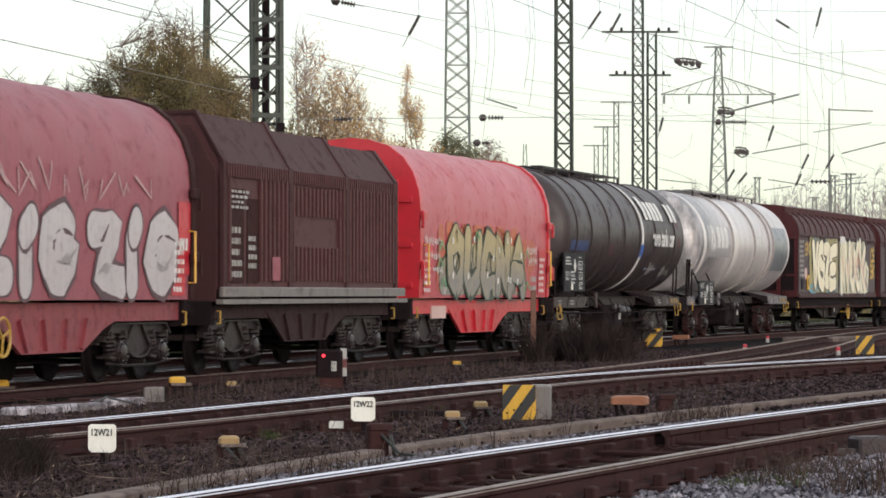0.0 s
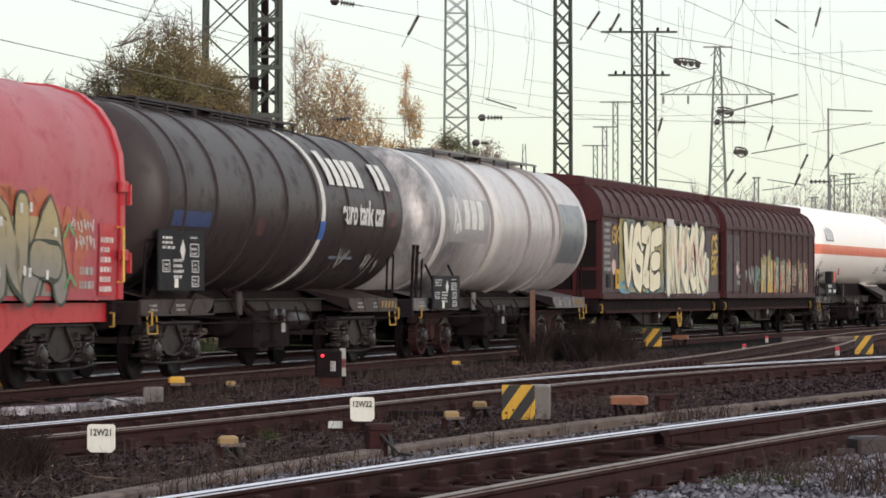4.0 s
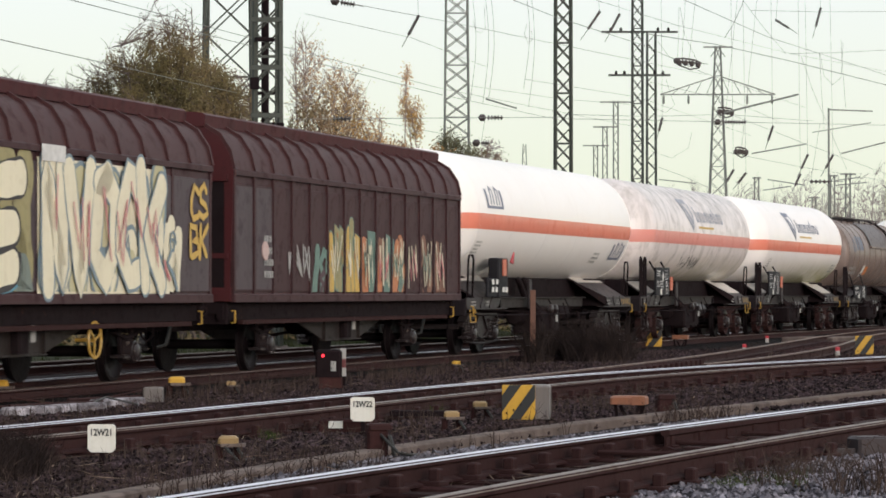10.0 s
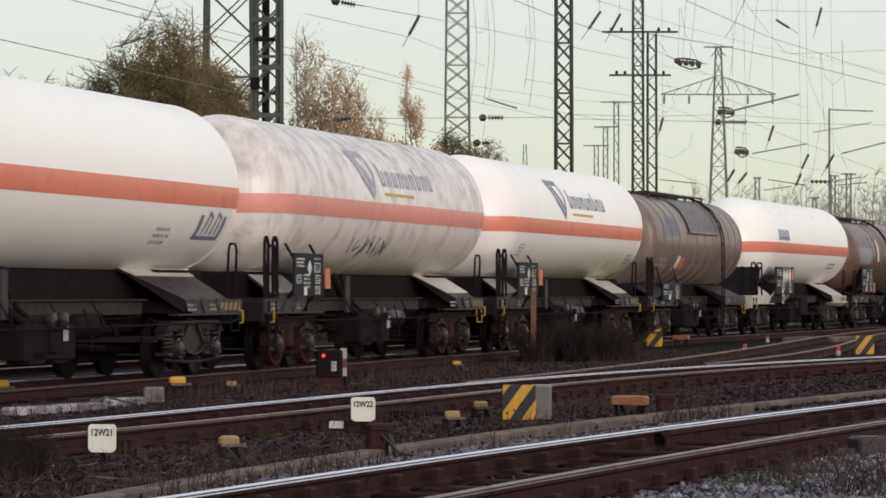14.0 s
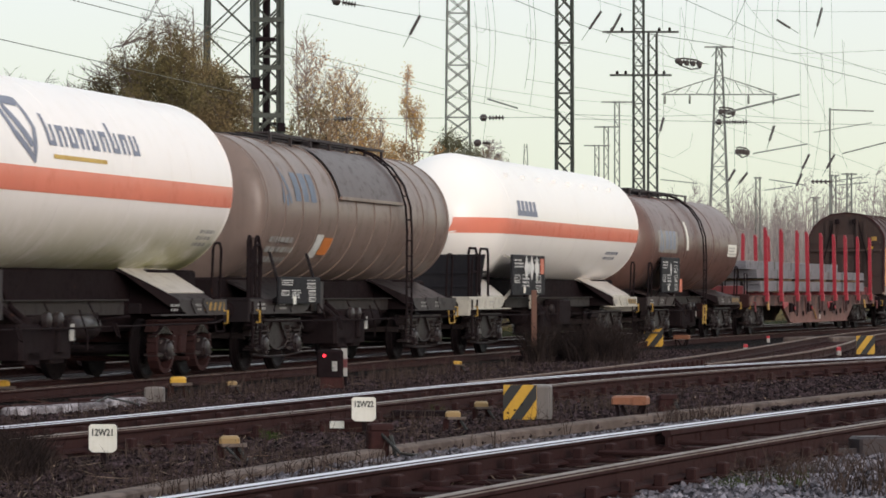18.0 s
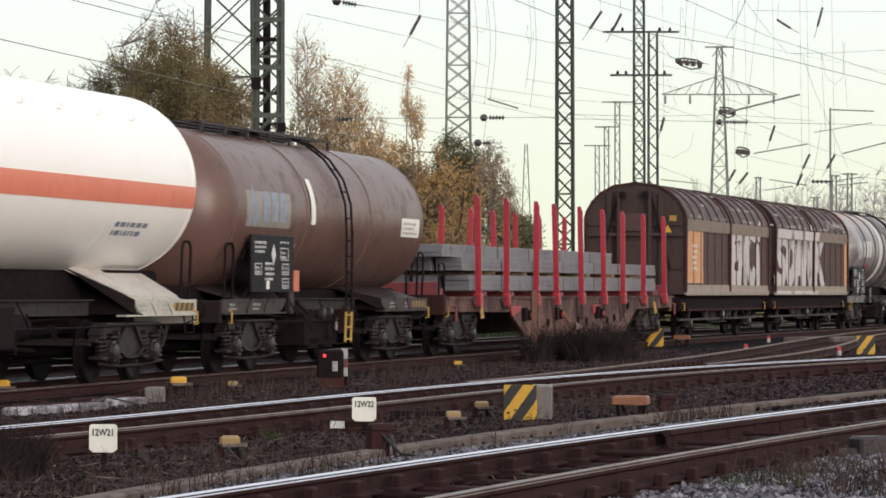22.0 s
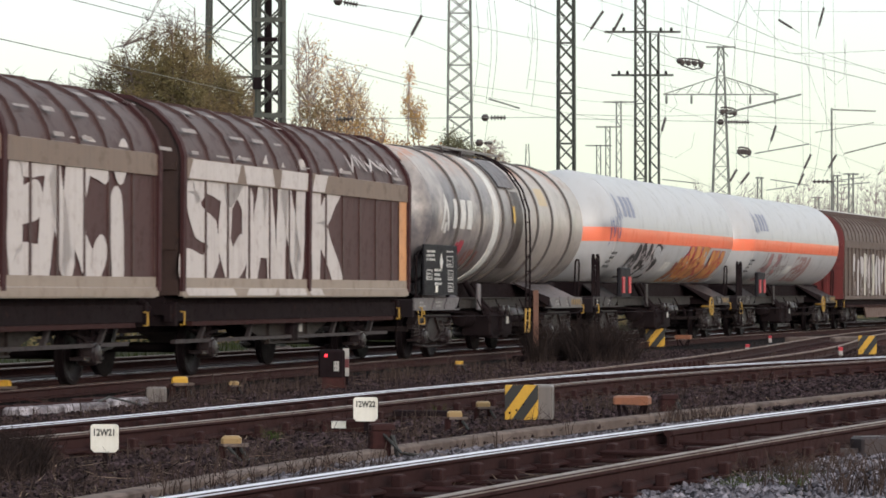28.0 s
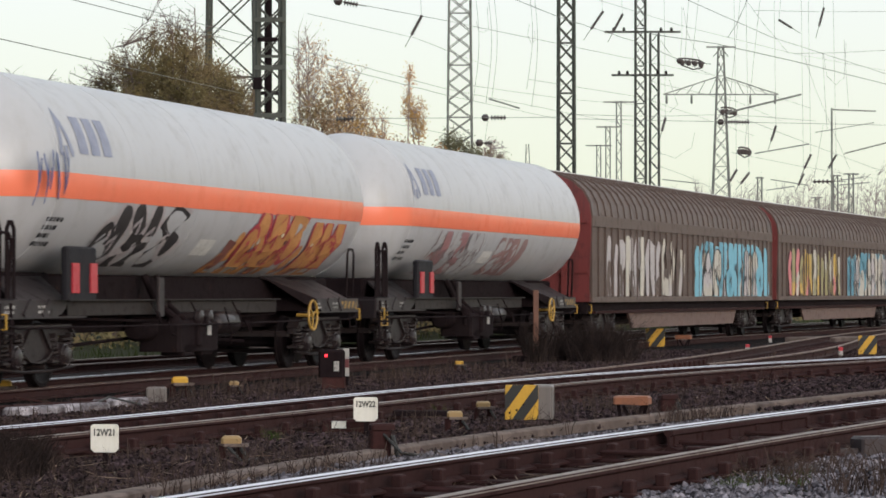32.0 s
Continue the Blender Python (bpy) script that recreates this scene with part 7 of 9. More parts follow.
for k, (a0, a1) in enumerate(((218.3, 231.95), (231.95, 246.1))):
    w, um, bl = covered_wagon("weathered brown arched wagon with large pale graffiti", a0, a1, m_nbody, m_nroof, m_nend, 3.4, 4.42, BOW_N, m_ndoor, 12, 2, 11, ax=4.3, sill=1.3, gap=0.62 if k == 0 else 0.5, lower_mat=m_beige, band=0.34, wall_rib=0.045, band_mat=m_tan_band)
    part("cross_band", patch(Shape(), -bl + 0.1, 1.27, bl - 0.1, 1.58, fs, 0.01), m_beige, w, "pale sprayed lower band", smooth=0)
    for x in (-bl + 0.02, 0.0, bl - 0.02):
        part("door_frame", Shape().shell([(y * 1.035, z + 0.07) for y, z in [(-1.43, 1.3)] + BOW_N + [(-yy, zz) for yy, zz in BOW_N[-2::-1]] + [(1.43, 1.3)]], x - 0.07, x + 0.07, 0.06), m_brown_roof, w, smooth=0.5)
    for y in (-1.12, 1.12):
        part("truss_rod", Shape().box((0, y, 0.58), (2 * bl - 1.0, 0.08, 0.06)), m_grey_iron, w)
        for i in range(5):
            x = -bl + 1.7 + (2 * bl - 3.4) * i / 4
            part("truss_strut", Shape().bar((x, y, 0.58), (x + 0.42, y, 1.0), 0.07), m_grey_iron, w, smooth=0)
    if k == 0:
        part("primer_patch", patch(Shape(), -bl + 0.2, 1.62, -bl + 2.4, 3.2, fs, 0.004), m_rusty, w, "orange primer patch", smooth=0)
        part("lettering", bars(Shape(), fs, -bl + 1.0, 2.0, 0.6, 0.8, 5, 0.01, 41), m_mark, w, smooth=0)
        tag(w, fp, "enci", 0.45, 1.6, 4.6, 1.8, 0.52, m_n_sp, None, 0.05, 0.004, "large pale graffiti letters", 12)
        part("warning_sign", Shape().plate([(-0.12, 0), (0.12, 0), (0, 0.21)], -0.01, 0.01), m_yellow, w, "yellow warning triangle", at=pose(-bl - 0.09, -0.95, 3.05, 0, 0, -90), smooth=0)
        part("warning_sign", Shape().box((-bl - 0.1, -1.1, 3.45), (0.03, 0.2, 0.16)), m_yellow_dirty, w, "small worn yellow plate")
        for y in (-0.45, 0.45):
            part("end_brace", Shape().bar((-bl - 0.12, y, 4.25), (-bl - 0.14, y, 1.4), 0.1, 0.12), m_nend, w, smooth=0)
            part("end_brace", Shape().bar((-bl - 0.13, y * 1.05, 4.1), (-bl - 0.16, y * 2.3, 2.0), 0.05), m_under, w, smooth=0)
            part("roller_bracket", Shape().box((-bl - 0.16, y * 0.75, 4.12), (0.16, 0.16, 0.2), b=0.03), m_under, w)
        part("end_panel", Shape().box((-bl - 0.08, 0, 3.35), (0.03, 0.72, 0.5), b=0.01), m_nbody, w, smooth=0)
        part("end_panel", Shape().box((-bl - 0.08, 0, 2.2), (0.03, 0.8, 1.2), b=0.01), m_nend, w, smooth=0)
        part("end_rail", Shape().box((-bl - 0.13, 0, 3.0), (0.08, 2.75, 0.09), b=0.01), m_nend, w, smooth=0)
    else:
        for x0_, x1_, sk in ((-bl + 0.25, -bl + 2.6, 0.2), (-bl + 3.1, -bl + 4.6, -0.15), (-bl + 4.9, -0.15, 0.1), (0.15, 0.9, 0.2)):
            part("graffiti", patch(Shape(), x0_, 3.13, x1_, 3.43, flat(-1.47), 0.0, sk), m_n_sp, w, "pale spray on the upper rail", smooth=0)
            part("graffiti", patch(Shape(), x0_, 1.3, x1_, 1.42, flat(-1.47), 0.0, -sk), m_n_sp, w, "pale spray on the lower rail", smooth=0)
        tag(w, fp, "soan", -bl + 0.3, 1.6, 6.2, 1.8, 0.58, m_n_sp, None, 0.05, 0.004, "large pale graffiti letters", 13)
        tag(w, fp, "k", 0.3, 1.55, 2.0, 1.85, 0.5, m_n_sp, None, 0.05, 0.004, "large pale graffiti letter", 14)
        part("primer_patch", patch(Shape(), bl - 0.62, 1.55, bl - 0.1, 3.15, fs, 0.004), m_rusty, w, "orange primer strip", smooth=0)
    fr = side_of([(-1.46, 3.3)] + [(y * 1.03 - 0.02, z + 0.03) for y, z in BOW_N])
    sc = Shape()
    rs = random.Random(90 + k)
    for i in range(12):
        x = -bl + 0.2 + (2 * bl - 0.4) * i / 11
        for z in (3.5, 3.85, 4.2):
            if rs.random() < 0.55:
                patch(sc, x + 0.06, z, x + 0.06 + rs.uniform(0.25, 0.7), z + rs.uniform(0.02, 0.07), fr, 0.03)
    part("scuff", sc, m_scuff, w, "pale scuffs along the roof seams", smooth=0)
    if k:
        scribble(w, fr, 2.4, 3.56, 3.4, 0.34, 6, 0.06, m_n_sp, 16, 0.04, "pale spray on the roof")

# ---- the last tank wagons ----
m_o_ring = paint("dull_ring_paint", (0.085, 0.072, 0.07), (0.08, 0.07, 0.06), 0.5, 0.1, 0.5, 0.4, 1)
w, um, fm = tank_wagon("pale grey ribbed tank wagon with rust stains", 246.1, 262.2, 247.4, 260.9, 1.44, 2.96, m_pale_tank, m_frame_grey, 0.6, 0.5, rings=(249.4, 251.3, 253.1, 254.0, 256.3, 257.7, 259.6), ring_mat=m_o_ring, ring_w=0.09, ring_h=0.045, walkway=(251.4, 256.2), ladder=254.9,
                       board=(246.9, 249.4, 1.3, 2.32), hazard=True, saddle_mat=m_lilac_saddle)
part("band", Shape().lathe([(252.35 - um, 1.445), (252.35 - um, 1.455), (252.75 - um, 1.455), (252.75 - um, 1.445)], 72, "x", (0, 0, 2.96)), m_mark, w, "white painted band")
emblem(w, fm, 248.25 - um, 2.68, 1.08, m_mark)
scribble(w, fm, 249.7 - um, 2.0, 0.45, 0.4, 2, 0.2, m_crimson_sp, 16, 0.012, "crimson sprayed blot")
scribble(w, fm, 250.7 - um, 1.85, 1.1, 0.4, 4, 0.1, m_faint_red_sp, 18, 0.012, "faint red sprayed scrawl")
part("tray", patch(Shape(), 253.2 - um, 3.65, 254.7 - um, 4.25, fm, 0.06), m_lilac_saddle, w, "grey drip tray under the lid", smooth=0.9)
part("spill_streak", patch(Shape(), 254.25 - um, 1.9, 254.95 - um, 3.6, fm, 0.006), m_spill, w, "dark oily spill streak beside the ladder", smooth=0.9)
part("label", patch(Shape(), 253.9 - um, 2.9, 254.1 - um, 3.25, fm, 0.05), m_ochre, w, smooth=0.9)
part("pale_patch", patch(Shape(), 256.7 - um, 3.35, 257.5 - um, 3.75, fm, 0.004), paint("yellowed_repaint", (0.5, 0.38, 0.22), (0.4, 0.36, 0.32), 0.5, 0, 0.8, 0.5, 1, 0.03), w, smooth=0.9)
for i, (a0, a1) in enumerate(((262.2, 280.9), (280.9, 299.0))):
    c0 = a0 + 2.5
    w, um, fm = tank_wagon("light grey gas tank wagon with bright orange stripe and graffiti", a0, a1, c0, a1 - 1.05, 1.47, 3.03, m_blue_tank, m_frame_grey, 1.15, 0.8, stripe=(2.66, 3.02), stripe_mat=m_stripe_glow, rings=(c0 + 3, c0 + 6, c0 + 9, c0 + 12), ring_w=0.03, ring_h=0.003, hazard=True, apron=(3.3, 0.8),
                           saddle_mat=m_apron, platform=(a0 + 0.7, a0 + 1.5))
    emblem(w, fm, c0 - um + 0.1, 3.3, 0.95, plain("slate_blue_mark", (0.25, 0.27, 0.36)))
    part("cabinet", Shape().box((c0 - um + 0.85, -1.42, 1.62), (1.1, 0.12, 0.75), b=0.03), m_board, w, "dark board with red reflectors")
    for x in (0.55, 1.25):
        part("reflector", Shape().box((c0 - um + x, -1.49, 1.55), (0.26, 0.02, 0.42)), m_red, w, "red and white plate")
    part("lettering", bars(Shape(), fm, c0 - um - 0.1, 2.0, 0.6, 0.45, 4, 0.006, 44), m_board, w, smooth=0)
    handwheel(w, 5.4, 0.95, -1.4)
    if i == 0:
        scribble(w, fm, c0 - um - 0.9, 2.55, 1.2, 0.75, 5, 0.045, plain("blue_scrawl", (0.05, 0.08, 0.22)), 17, 0.03)
        mural(w, fm, c0 - um + 2.5, 1.75, 2.8, 0.85, 4, [m_dark_sp], m_chrome, None, 18, 0.006, 0.9, 0.2, "dark grey graffiti with pale edges")
        mural(w, fm, c0 - um + 8.0, 1.68, 3.4, 0.62, 7, [m_flame, m_faint_red_sp], None, None, 19, 0.004, 0.8, 0.3, "orange flames of spray")
        mural(w, fm, c0 - um + 9.3, 1.8, 2.2, 0.82, 3, [m_flame], m_crimson_sp, m_cream, 21, 0.018, 1.1, 0.2, "orange flame-like graffiti with red edges")
        mural(w, fm, c0 - um + 11.9, 1.68, 2.4, 0.5, 5, [m_flame, m_faint_red_sp], None, None, 20, 0.004, 0.8, 0.3, "orange flames of spray")
        mural(w, fm, c0 - um + 12.4, 1.8, 1.9, 0.74, 3, [m_flame], m_crimson_sp, m_cream, 22, 0.018, 1.1, 0.2, "orange flame-like graffiti with red edges")
        part("pale_patch", patch(Shape(), c0 - um + 6.7, 1.95, c0 - um + 7.5, 2.2, fm, 0.006), m_mark, w, smooth=0)
    else:
        mural(w, fm, c0 - um + 2.2, 1.75, 3.6, 0.8, 6, [paint("faded_red_spray", (0.32, 0.16, 0.17), (0.3, 0.25, 0.25), 0.6), m_blue_tank], paint("dim_spray", (0.22, 0.17, 0.18), (0.3, 0.3, 0.3), 0.6), None, 33, 0.006, 1.0, 0.2, "faded red graffiti")
        mural(w, fm, c0 - um + 7.2, 1.75, 2.6, 0.75, 4, [paint("faded_plum_spray", (0.30, 0.18, 0.18), (0.3, 0.26, 0.25), 0.6)], None, None, 34, 0.006, 1.0, 0.2, "faded red graffiti")
        part("pale_patch", patch(Shape(), c0 - um + 6.2, 2.0, c0 - um + 7.0, 2.25, fm, 0.012), m_mark, w, smooth=0)

# ---- brown ribbed wagons at the end ----
m_rbody = paint("tan_ribbed_wall", (0.104, 0.073, 0.064), (0.05, 0.038, 0.033), 0.6, 0, 0.5, 0.6, 1, 0.08, spec=0.2)
m_rroof = paint("tan_ribbed_roof", (0.100, 0.071, 0.062), (0.05, 0.038, 0.033), 0.55, 0, 0.5, 0.5, 0.9, 0.08, spec=0.2)
m_rcap = paint("pale_roof_edge", (0.5, 0.46, 0.43), (0.2, 0.16, 0.14), 0.5, 0.1, 0.5, 0.3, 1)
m_rend = paint("red_end_wall", (0.15, 0.028, 0.028), GRIME, 0.55, 0, 0.5, 0.6, 1, 0.08)
for i, (a0, a1) in enumerate(((299.0, 324.3), (324.3, 349.8), (349.8, 375.0))):
    w, um, bl = covered_wagon("brown ribbed sliding-wall wagon with red ends and graffiti", a0, a1, m_rbody, m_rroof, m_rend, 3.22, 4.36, BOW_R, m_rbody, 34, 2, 34, cap_mat=m_rcap, cap_w=0.3, sill=1.12, lower_mat=m_rbody, band=0.28, wall_rib=0.06)
    mural(w, fp, -bl + 1.6, 1.26, 9.2, 1.45, 15, [m_paleg, m_chrome, m_rbody] if i == 0 else [m_ochre, m_pink_sp, m_paleg, m_olive], None, None, 21 + i, 0.002, 0.85, 0.05, "upright pale graffiti shapes")
    mural(w, fp, 0.2, 1.22, 11.2, 1.5, 14, [m_sky_sp] if i == 0 else [m_blue_sp, m_paleg], None, None, 25 + i, 0.002, 1.35, 0.2, "sky-blue graffiti halo" if i == 0 else "blue and pale graffiti")
    mural(w, fp, 1.0, 1.26, 9.4, 1.28, 12, [m_paleg, m_chrome], m_dark_sp, None, 28 + i, 0.006, 1.0, 0.2, "pale silver graffiti shapes")

# ---- yard furniture ----
def foot(x, y):
    return level(x, y) - 0.22


def spot(x, y, turn=0):
    return pose(x, y, foot(x, y), 0, 0, turn)


def number_sign(x, y, words, zbase, k):
    """A low white shield-shaped number sign."""
    t = thing("number_sign", "low white shield-shaped sign with black point number", "sign", spot(x, y, -8))
    w, h = 0.23 * k, 0.23 * k
    sh = [(-w / 2, zbase + h * 0.12), (-w / 2 + 0.03 * k, zbase), (w / 2 - 0.03 * k, zbase), (w / 2, zbase + h * 0.12), (w / 2, zbase + h * 0.93), (w / 2 - 0.02, zbase + h), (-w / 2 + 0.02, zbase + h), (-w / 2, zbase + h * 0.93)]
    part("plate", Shape().plate(sh, -0.012, 0.012), m_white, t, "white enamel plate", smooth=0)
    part("post", Shape().box((0, 0.03, zbase / 2 + 0.02), (0.04, 0.03, zbase + 0.1)), m_under, t)
    tm = text_mesh("lettering", words, 0.078 * k, m_black)
    for v in tm.vertices:
        v.co = (v.co.x * 0.82, -0.016, zbase + h * 0.60 + v.co.y)
    part("lettering", tm, m_black, t, "black point number", smooth=0)


number_sign(-2.65, 24.1, "12W21", 0.135, 0.95)
number_sign(-0.76, 29.5, "12W22", 0.14, 1.0)


def point_lantern(x, y, top=m_yellow, k=1.0, lean=0):
    t = thing("point_lever_box", "rusty point-heating box with worn yellow cap", "switch box", spot(x, y, lean))
    part("cap", Shape().box((0, 0, 0.235 * k), (0.2 * k, 0.17 * k, 0.075 * k), b=0.025 * k), top, t, "worn yellow cap")
    part("cap_rim", Shape().box((0.05 * k, 0, 0.18 * k), (0.24 * k, 0.19 * k, 0.03 * k)), m_conc, t)
    for dx in (-0.09, 0.09):
        part("leg", Shape().tube([(dx * k, 0, 0.18 * k), (dx * k * 1.1, 0.02, -0.05)], 0.042 * k, 6), m_under_red, t)
    part("cable", Shape().tube([(0.1 * k, -0.05, 0.15 * k), (0.2 * k, -0.1, 0.0), (0.1 * k, -0.14, -0.02)], 0.015, 6), m_black, t)


m_cap_worn = paint("worn_yellow_cap", (0.28, 0.18, 0.075), (0.12, 0.09, 0.06), 0.6, 0, 0.6, 0.3, 3, 0.1)
point_lantern(-1.71, 24.75, m_cap_worn, 0.8)
point_lantern(-3.78, 44.1, m_yellow, 1.15)
point_lantern(-6.33, 44.35, m_yellow, 1.15)
point_lantern(-3.1, 45.4, m_cap_worn, 0.75)
point_lantern(0.09, 30.0, m_cap_worn, 0.75)
point_lantern(0.4, 32.9, m_cap_worn, 0.75)
point_lantern(0.26, 58.3, m_yellow, 0.8)


def stump(x, y, w, h):
    t = thing("timber_stump", "weathered dark timber stump with a rusty cap", "post", spot(x, y, 12))
    part("trunk", Shape().box((0, 0, h / 2), (w, w * 0.8, h), b=0.02), m_sleeper, t)
    part("cap", Shape().box((0.02, 0, h + 0.02), (w * 1.15, w * 0.9, 0.05), b=0.015), m_rail, t)
    part("cable", Shape().tube([(w * 0.5, -0.1, h * 0.8), (w * 0.65, -0.12, h * 0.4), (w * 0.75, -0.1, -0.02)], 0.018, 6), m_black, t)


stump(-0.53, 24.95, 0.17, 0.24)
stump(2.36, 33.05, 0.17, 0.19)


def hazard_board(x, y, w, h, z0, box=True, turn=-6):
    """A yellow board with black slanting stripes."""
    t = thing("hazard_board", "yellow board with black diagonal stripes on short legs", "sign", spot(x, y, turn))
    part("board", Shape().box((0, 0, z0 + h / 2), (w, 0.03, h), b=0.008), m_yellow, t)
    for k in (-0.52, 0.2, 0.92):
        # clip the slanting band to the board
        out = []
        for i in range(24):
            b = i / 23
            a0, a1 = k + 0.75 * b, k + 0.36 + 0.75 * b
            out.append((max(0, min(1, a0)), max(0, min(1, a1)), b))
        s = Shape()
        for (p0, p1, b0), (q0, q1, b1) in zip(out, out[1:]):
            if p1 - p0 > 0.01 or q1 - q0 > 0.01:
                s.add([(-w / 2 + w * p0, -0.02, z0 + h * b0), (-w / 2 + w * p1, -0.02, z0 + h * b0), (-w / 2 + w * q1, -0.02, z0 + h * b1), (-w / 2 + w * q0, -0.02, z0 + h * b1)], [(0, 1, 2, 3)])
        part("stripe", s, m_black, t, "black slanting stripe", smooth=0)
    if box:
        part("housing", Shape().box((w / 2 + 0.03, 0.2, z0 + h / 2), (0.22, 0.36, h * 0.98), b=0.02), m_silver_wall, t, "grey housing")
    for dx in (-0.08, 0.1):
        part("leg", Shape().box((dx, 0.02, z0 / 2), (0.05, 0.04, z0 + 0.06)), m_under, t)
    for dx, dz in ((-0.05, 0.1), (0.02, 0.16), (-0.12, 0.07)):
        part("bolt", Shape().lathe([(-0.022, 0.012), (-0.03, 0.008)], 8, "y", (dx * w * 3, 0, z0 + dz)), m_under, t)


hazard_board(0.79, 32.1, 0.345, 0.36, 0.03)
hazard_board(5.8, 85.6, 0.53, 0.5, 0.06, False)
hazard_board(9.07, 66.6, 0.39, 0.40, 0.04, False)


m_box_lid = paint("faded_orange_lid", (0.24, 0.09, 0.045), (0.12, 0.07, 0.05), 0.65, 0, 0.7, 0.4, 3, 0.1)


def orange_box(x, y, k):
    t = thing("track_box", "faded orange track equipment box on a tripod of legs", "switch box", spot(x, y, -14))
    part("lid", Shape().box((0, 0, 0.24 * k), (0.38 * k, 0.24 * k, 0.09 * k), b=0.02), m_box_lid, t)
    part("front", Shape().box((0.12 * k, -0.125 * k, 0.235 * k), (0.14 * k, 0.02, 0.09 * k)), m_box_lid, t)
    for a, b in (((-0.15, 0, 0.19), (-0.12, 0, -0.03)), ((-0.1, 0, 0.18), (0.0, 0, 0.0)), ((0.12, 0, 0.19), (0.02, -0.05, -0.03)), ((0.15, 0.05, 0.19), (0.08, 0.05, -0.03))):
        part("leg", Shape().bar([c * k for c in a], [c * k for c in b], 0.035 * k), m_under, t)


orange_box(1.9, 31.5, 0.95)
orange_box(6.76, 88.0, 1.2)
# dwarf signal with its red lamp
t = thing("dwarf_signal", "low dark signal box with lit red lamp and banded marker", "signal", spot(-1.68, 47.4, -5))
part("housing", Shape().box((-0.05, 0, 0.40), (0.40, 0.3, 0.42), b=0.03), m_under, t)
part("plinth", Shape().box((-0.02, 0, 0.08), (0.34, 0.26, 0.24)), m_sleeper, t)
part("lamp", Shape().lathe([(-0.17, 0.006), (-0.168, 0.022), (-0.15, 0.024)], 14, "y", (-0.13, 0, 0.52)), plain("red_lamp", (1.0, 0.03, 0.05), 0.3, 0, 3.0), t, "glowing red lamp")
part("number_plate", Shape().box((0.03, -0.155, 0.36), (0.08, 0.01, 0.15)), m_mark_dim, t)
part("plate_lettering", bars(Shape(), flat(-0.162), 0.0, 0.31, 0.06, 0.14, 2, 0.001, 2), m_black, t, smooth=0)
mk = part("marker_post", Shape().box((0.17, 0.05, 0.36), (0.05, 0.05, 0.6)), m_under, t)
part("marker_band", Shape().box((0.16, -0.0, 0.40), (0.09, 0.06, 0.13)), m_end_flap, mk, "red band")
part("marker_band", Shape().box((0.16, -0.0, 0.55), (0.09, 0.06, 0.16)), m_mark_dim, mk, "white band")
part("marker_band", Shape().box((0.16, -0.0, 0.27), (0.09, 0.06, 0.13)), m_mark_dim, mk, "white band")
# brown post and a fallen rail beside the bush
t = thing("rusty_post", "tall rusty brown steel post", "post", spot(1.96, 67.2))
part("post", Shape().box((0, 0, 0.75), (0.12, 0.1, 1.65), b=0.01), paint("rust_brown_post", (0.13, 0.055, 0.035), (0.05, 0.028, 0.022), 0.75, 0, 0.6, 0.5, 3, 0.2), t)
solid("old_rail", Shape().box((0, 0, 0.08), (1.5, 0.16, 0.14), b=0.02), m_under, "short dark piece of old rail lying on ballast", "rail", spot(2.2, 67.0, -6))
# red and white fouling-point markers
for x, y in ((9.9, 94.5), (7.3, 74.9), (8.49, 66.6)):
    t = thing("fouling_marker", "small red and white clearance marker", "marker", spot(x, y))
    part("lower", Shape().box((0, 0, 0.07), (0.1, 0.08, 0.14), b=0.015), m_mark_dim, t)
    part("upper", Shape().box((0, 0, 0.17), (0.1, 0.08, 0.08), b=0.015), m_red, t)
m_cover = mottled("weathered_white_cover", [(0.46, 0.43, 0.47), (0.05, 0.043, 0.046), (0.20, 0.18, 0.20)], 5, bump=0.2, lum=0.1)
# pale drive covers left of the middle track
for x, y, l, wd, turn in ((-4.62, 38.3, 1.5, 0.25, 66), (-4.25, 40.5, 1.2, 0.22, 66), (-5.05, 37.5, 0.7, 0.3, 62)):
    t = thing("drive_cover", "pale grey-white sheet metal cover of a point drive", "cover", spot(x, y, turn))
    part("cover", Shape().box((0, 0, 0.06), (l, wd, 0.12), b=0.03), m_cover, t)
    part("rod", Shape().tube([(-l / 2 - 0.3, 0.2, 0.12), (l / 2 + 0.5, 0.25, 0.1)], 0.025, 6), m_rail, t)
solid("grey_box", Shape().box((0, 0, 0.13), (0.26, 0.26, 0.2), b=0.02), m_silver_wall, "small grey connection box", "box", spot(-3.88, 41.6))
t = thing("drive_trough", "low dark steel trough with a small pale plate", "trough", spot(-0.91, 29.9, -10))
part("trough", Shape().box((0, 0, 0.09), (0.55, 0.2, 0.12), b=0.02), m_sleeper, t)
part("plate", Shape().box((-0.1, -0.105, 0.1), (0.14, 0.01, 0.07)), m_white, t)
solid("trough", Shape().box((0, 0, 0.1), (0.7, 0.12, 0.06), b=0.01), m_under, "thin dark steel rod cover", "trough", spot(-0.2, 32.6, -10))
solid("concrete_slab", Shape().box((0, 0, 0.1), (2.4, 1.6, 0.16), b=0.03), m_conc, "pale concrete slab between turnout rails", "slab", spot(11.15, 91.0, 62))
solid("steel_chair", Shape().box((0, 0, 0.1), (0.26, 0.22, 0.14), b=0.02).box((-0.2, 0, 0.06), (0.3, 0.1, 0.04)), m_grey_iron, "grey steel box beside the near track", "box", spot(3.2, 23.3, 20))

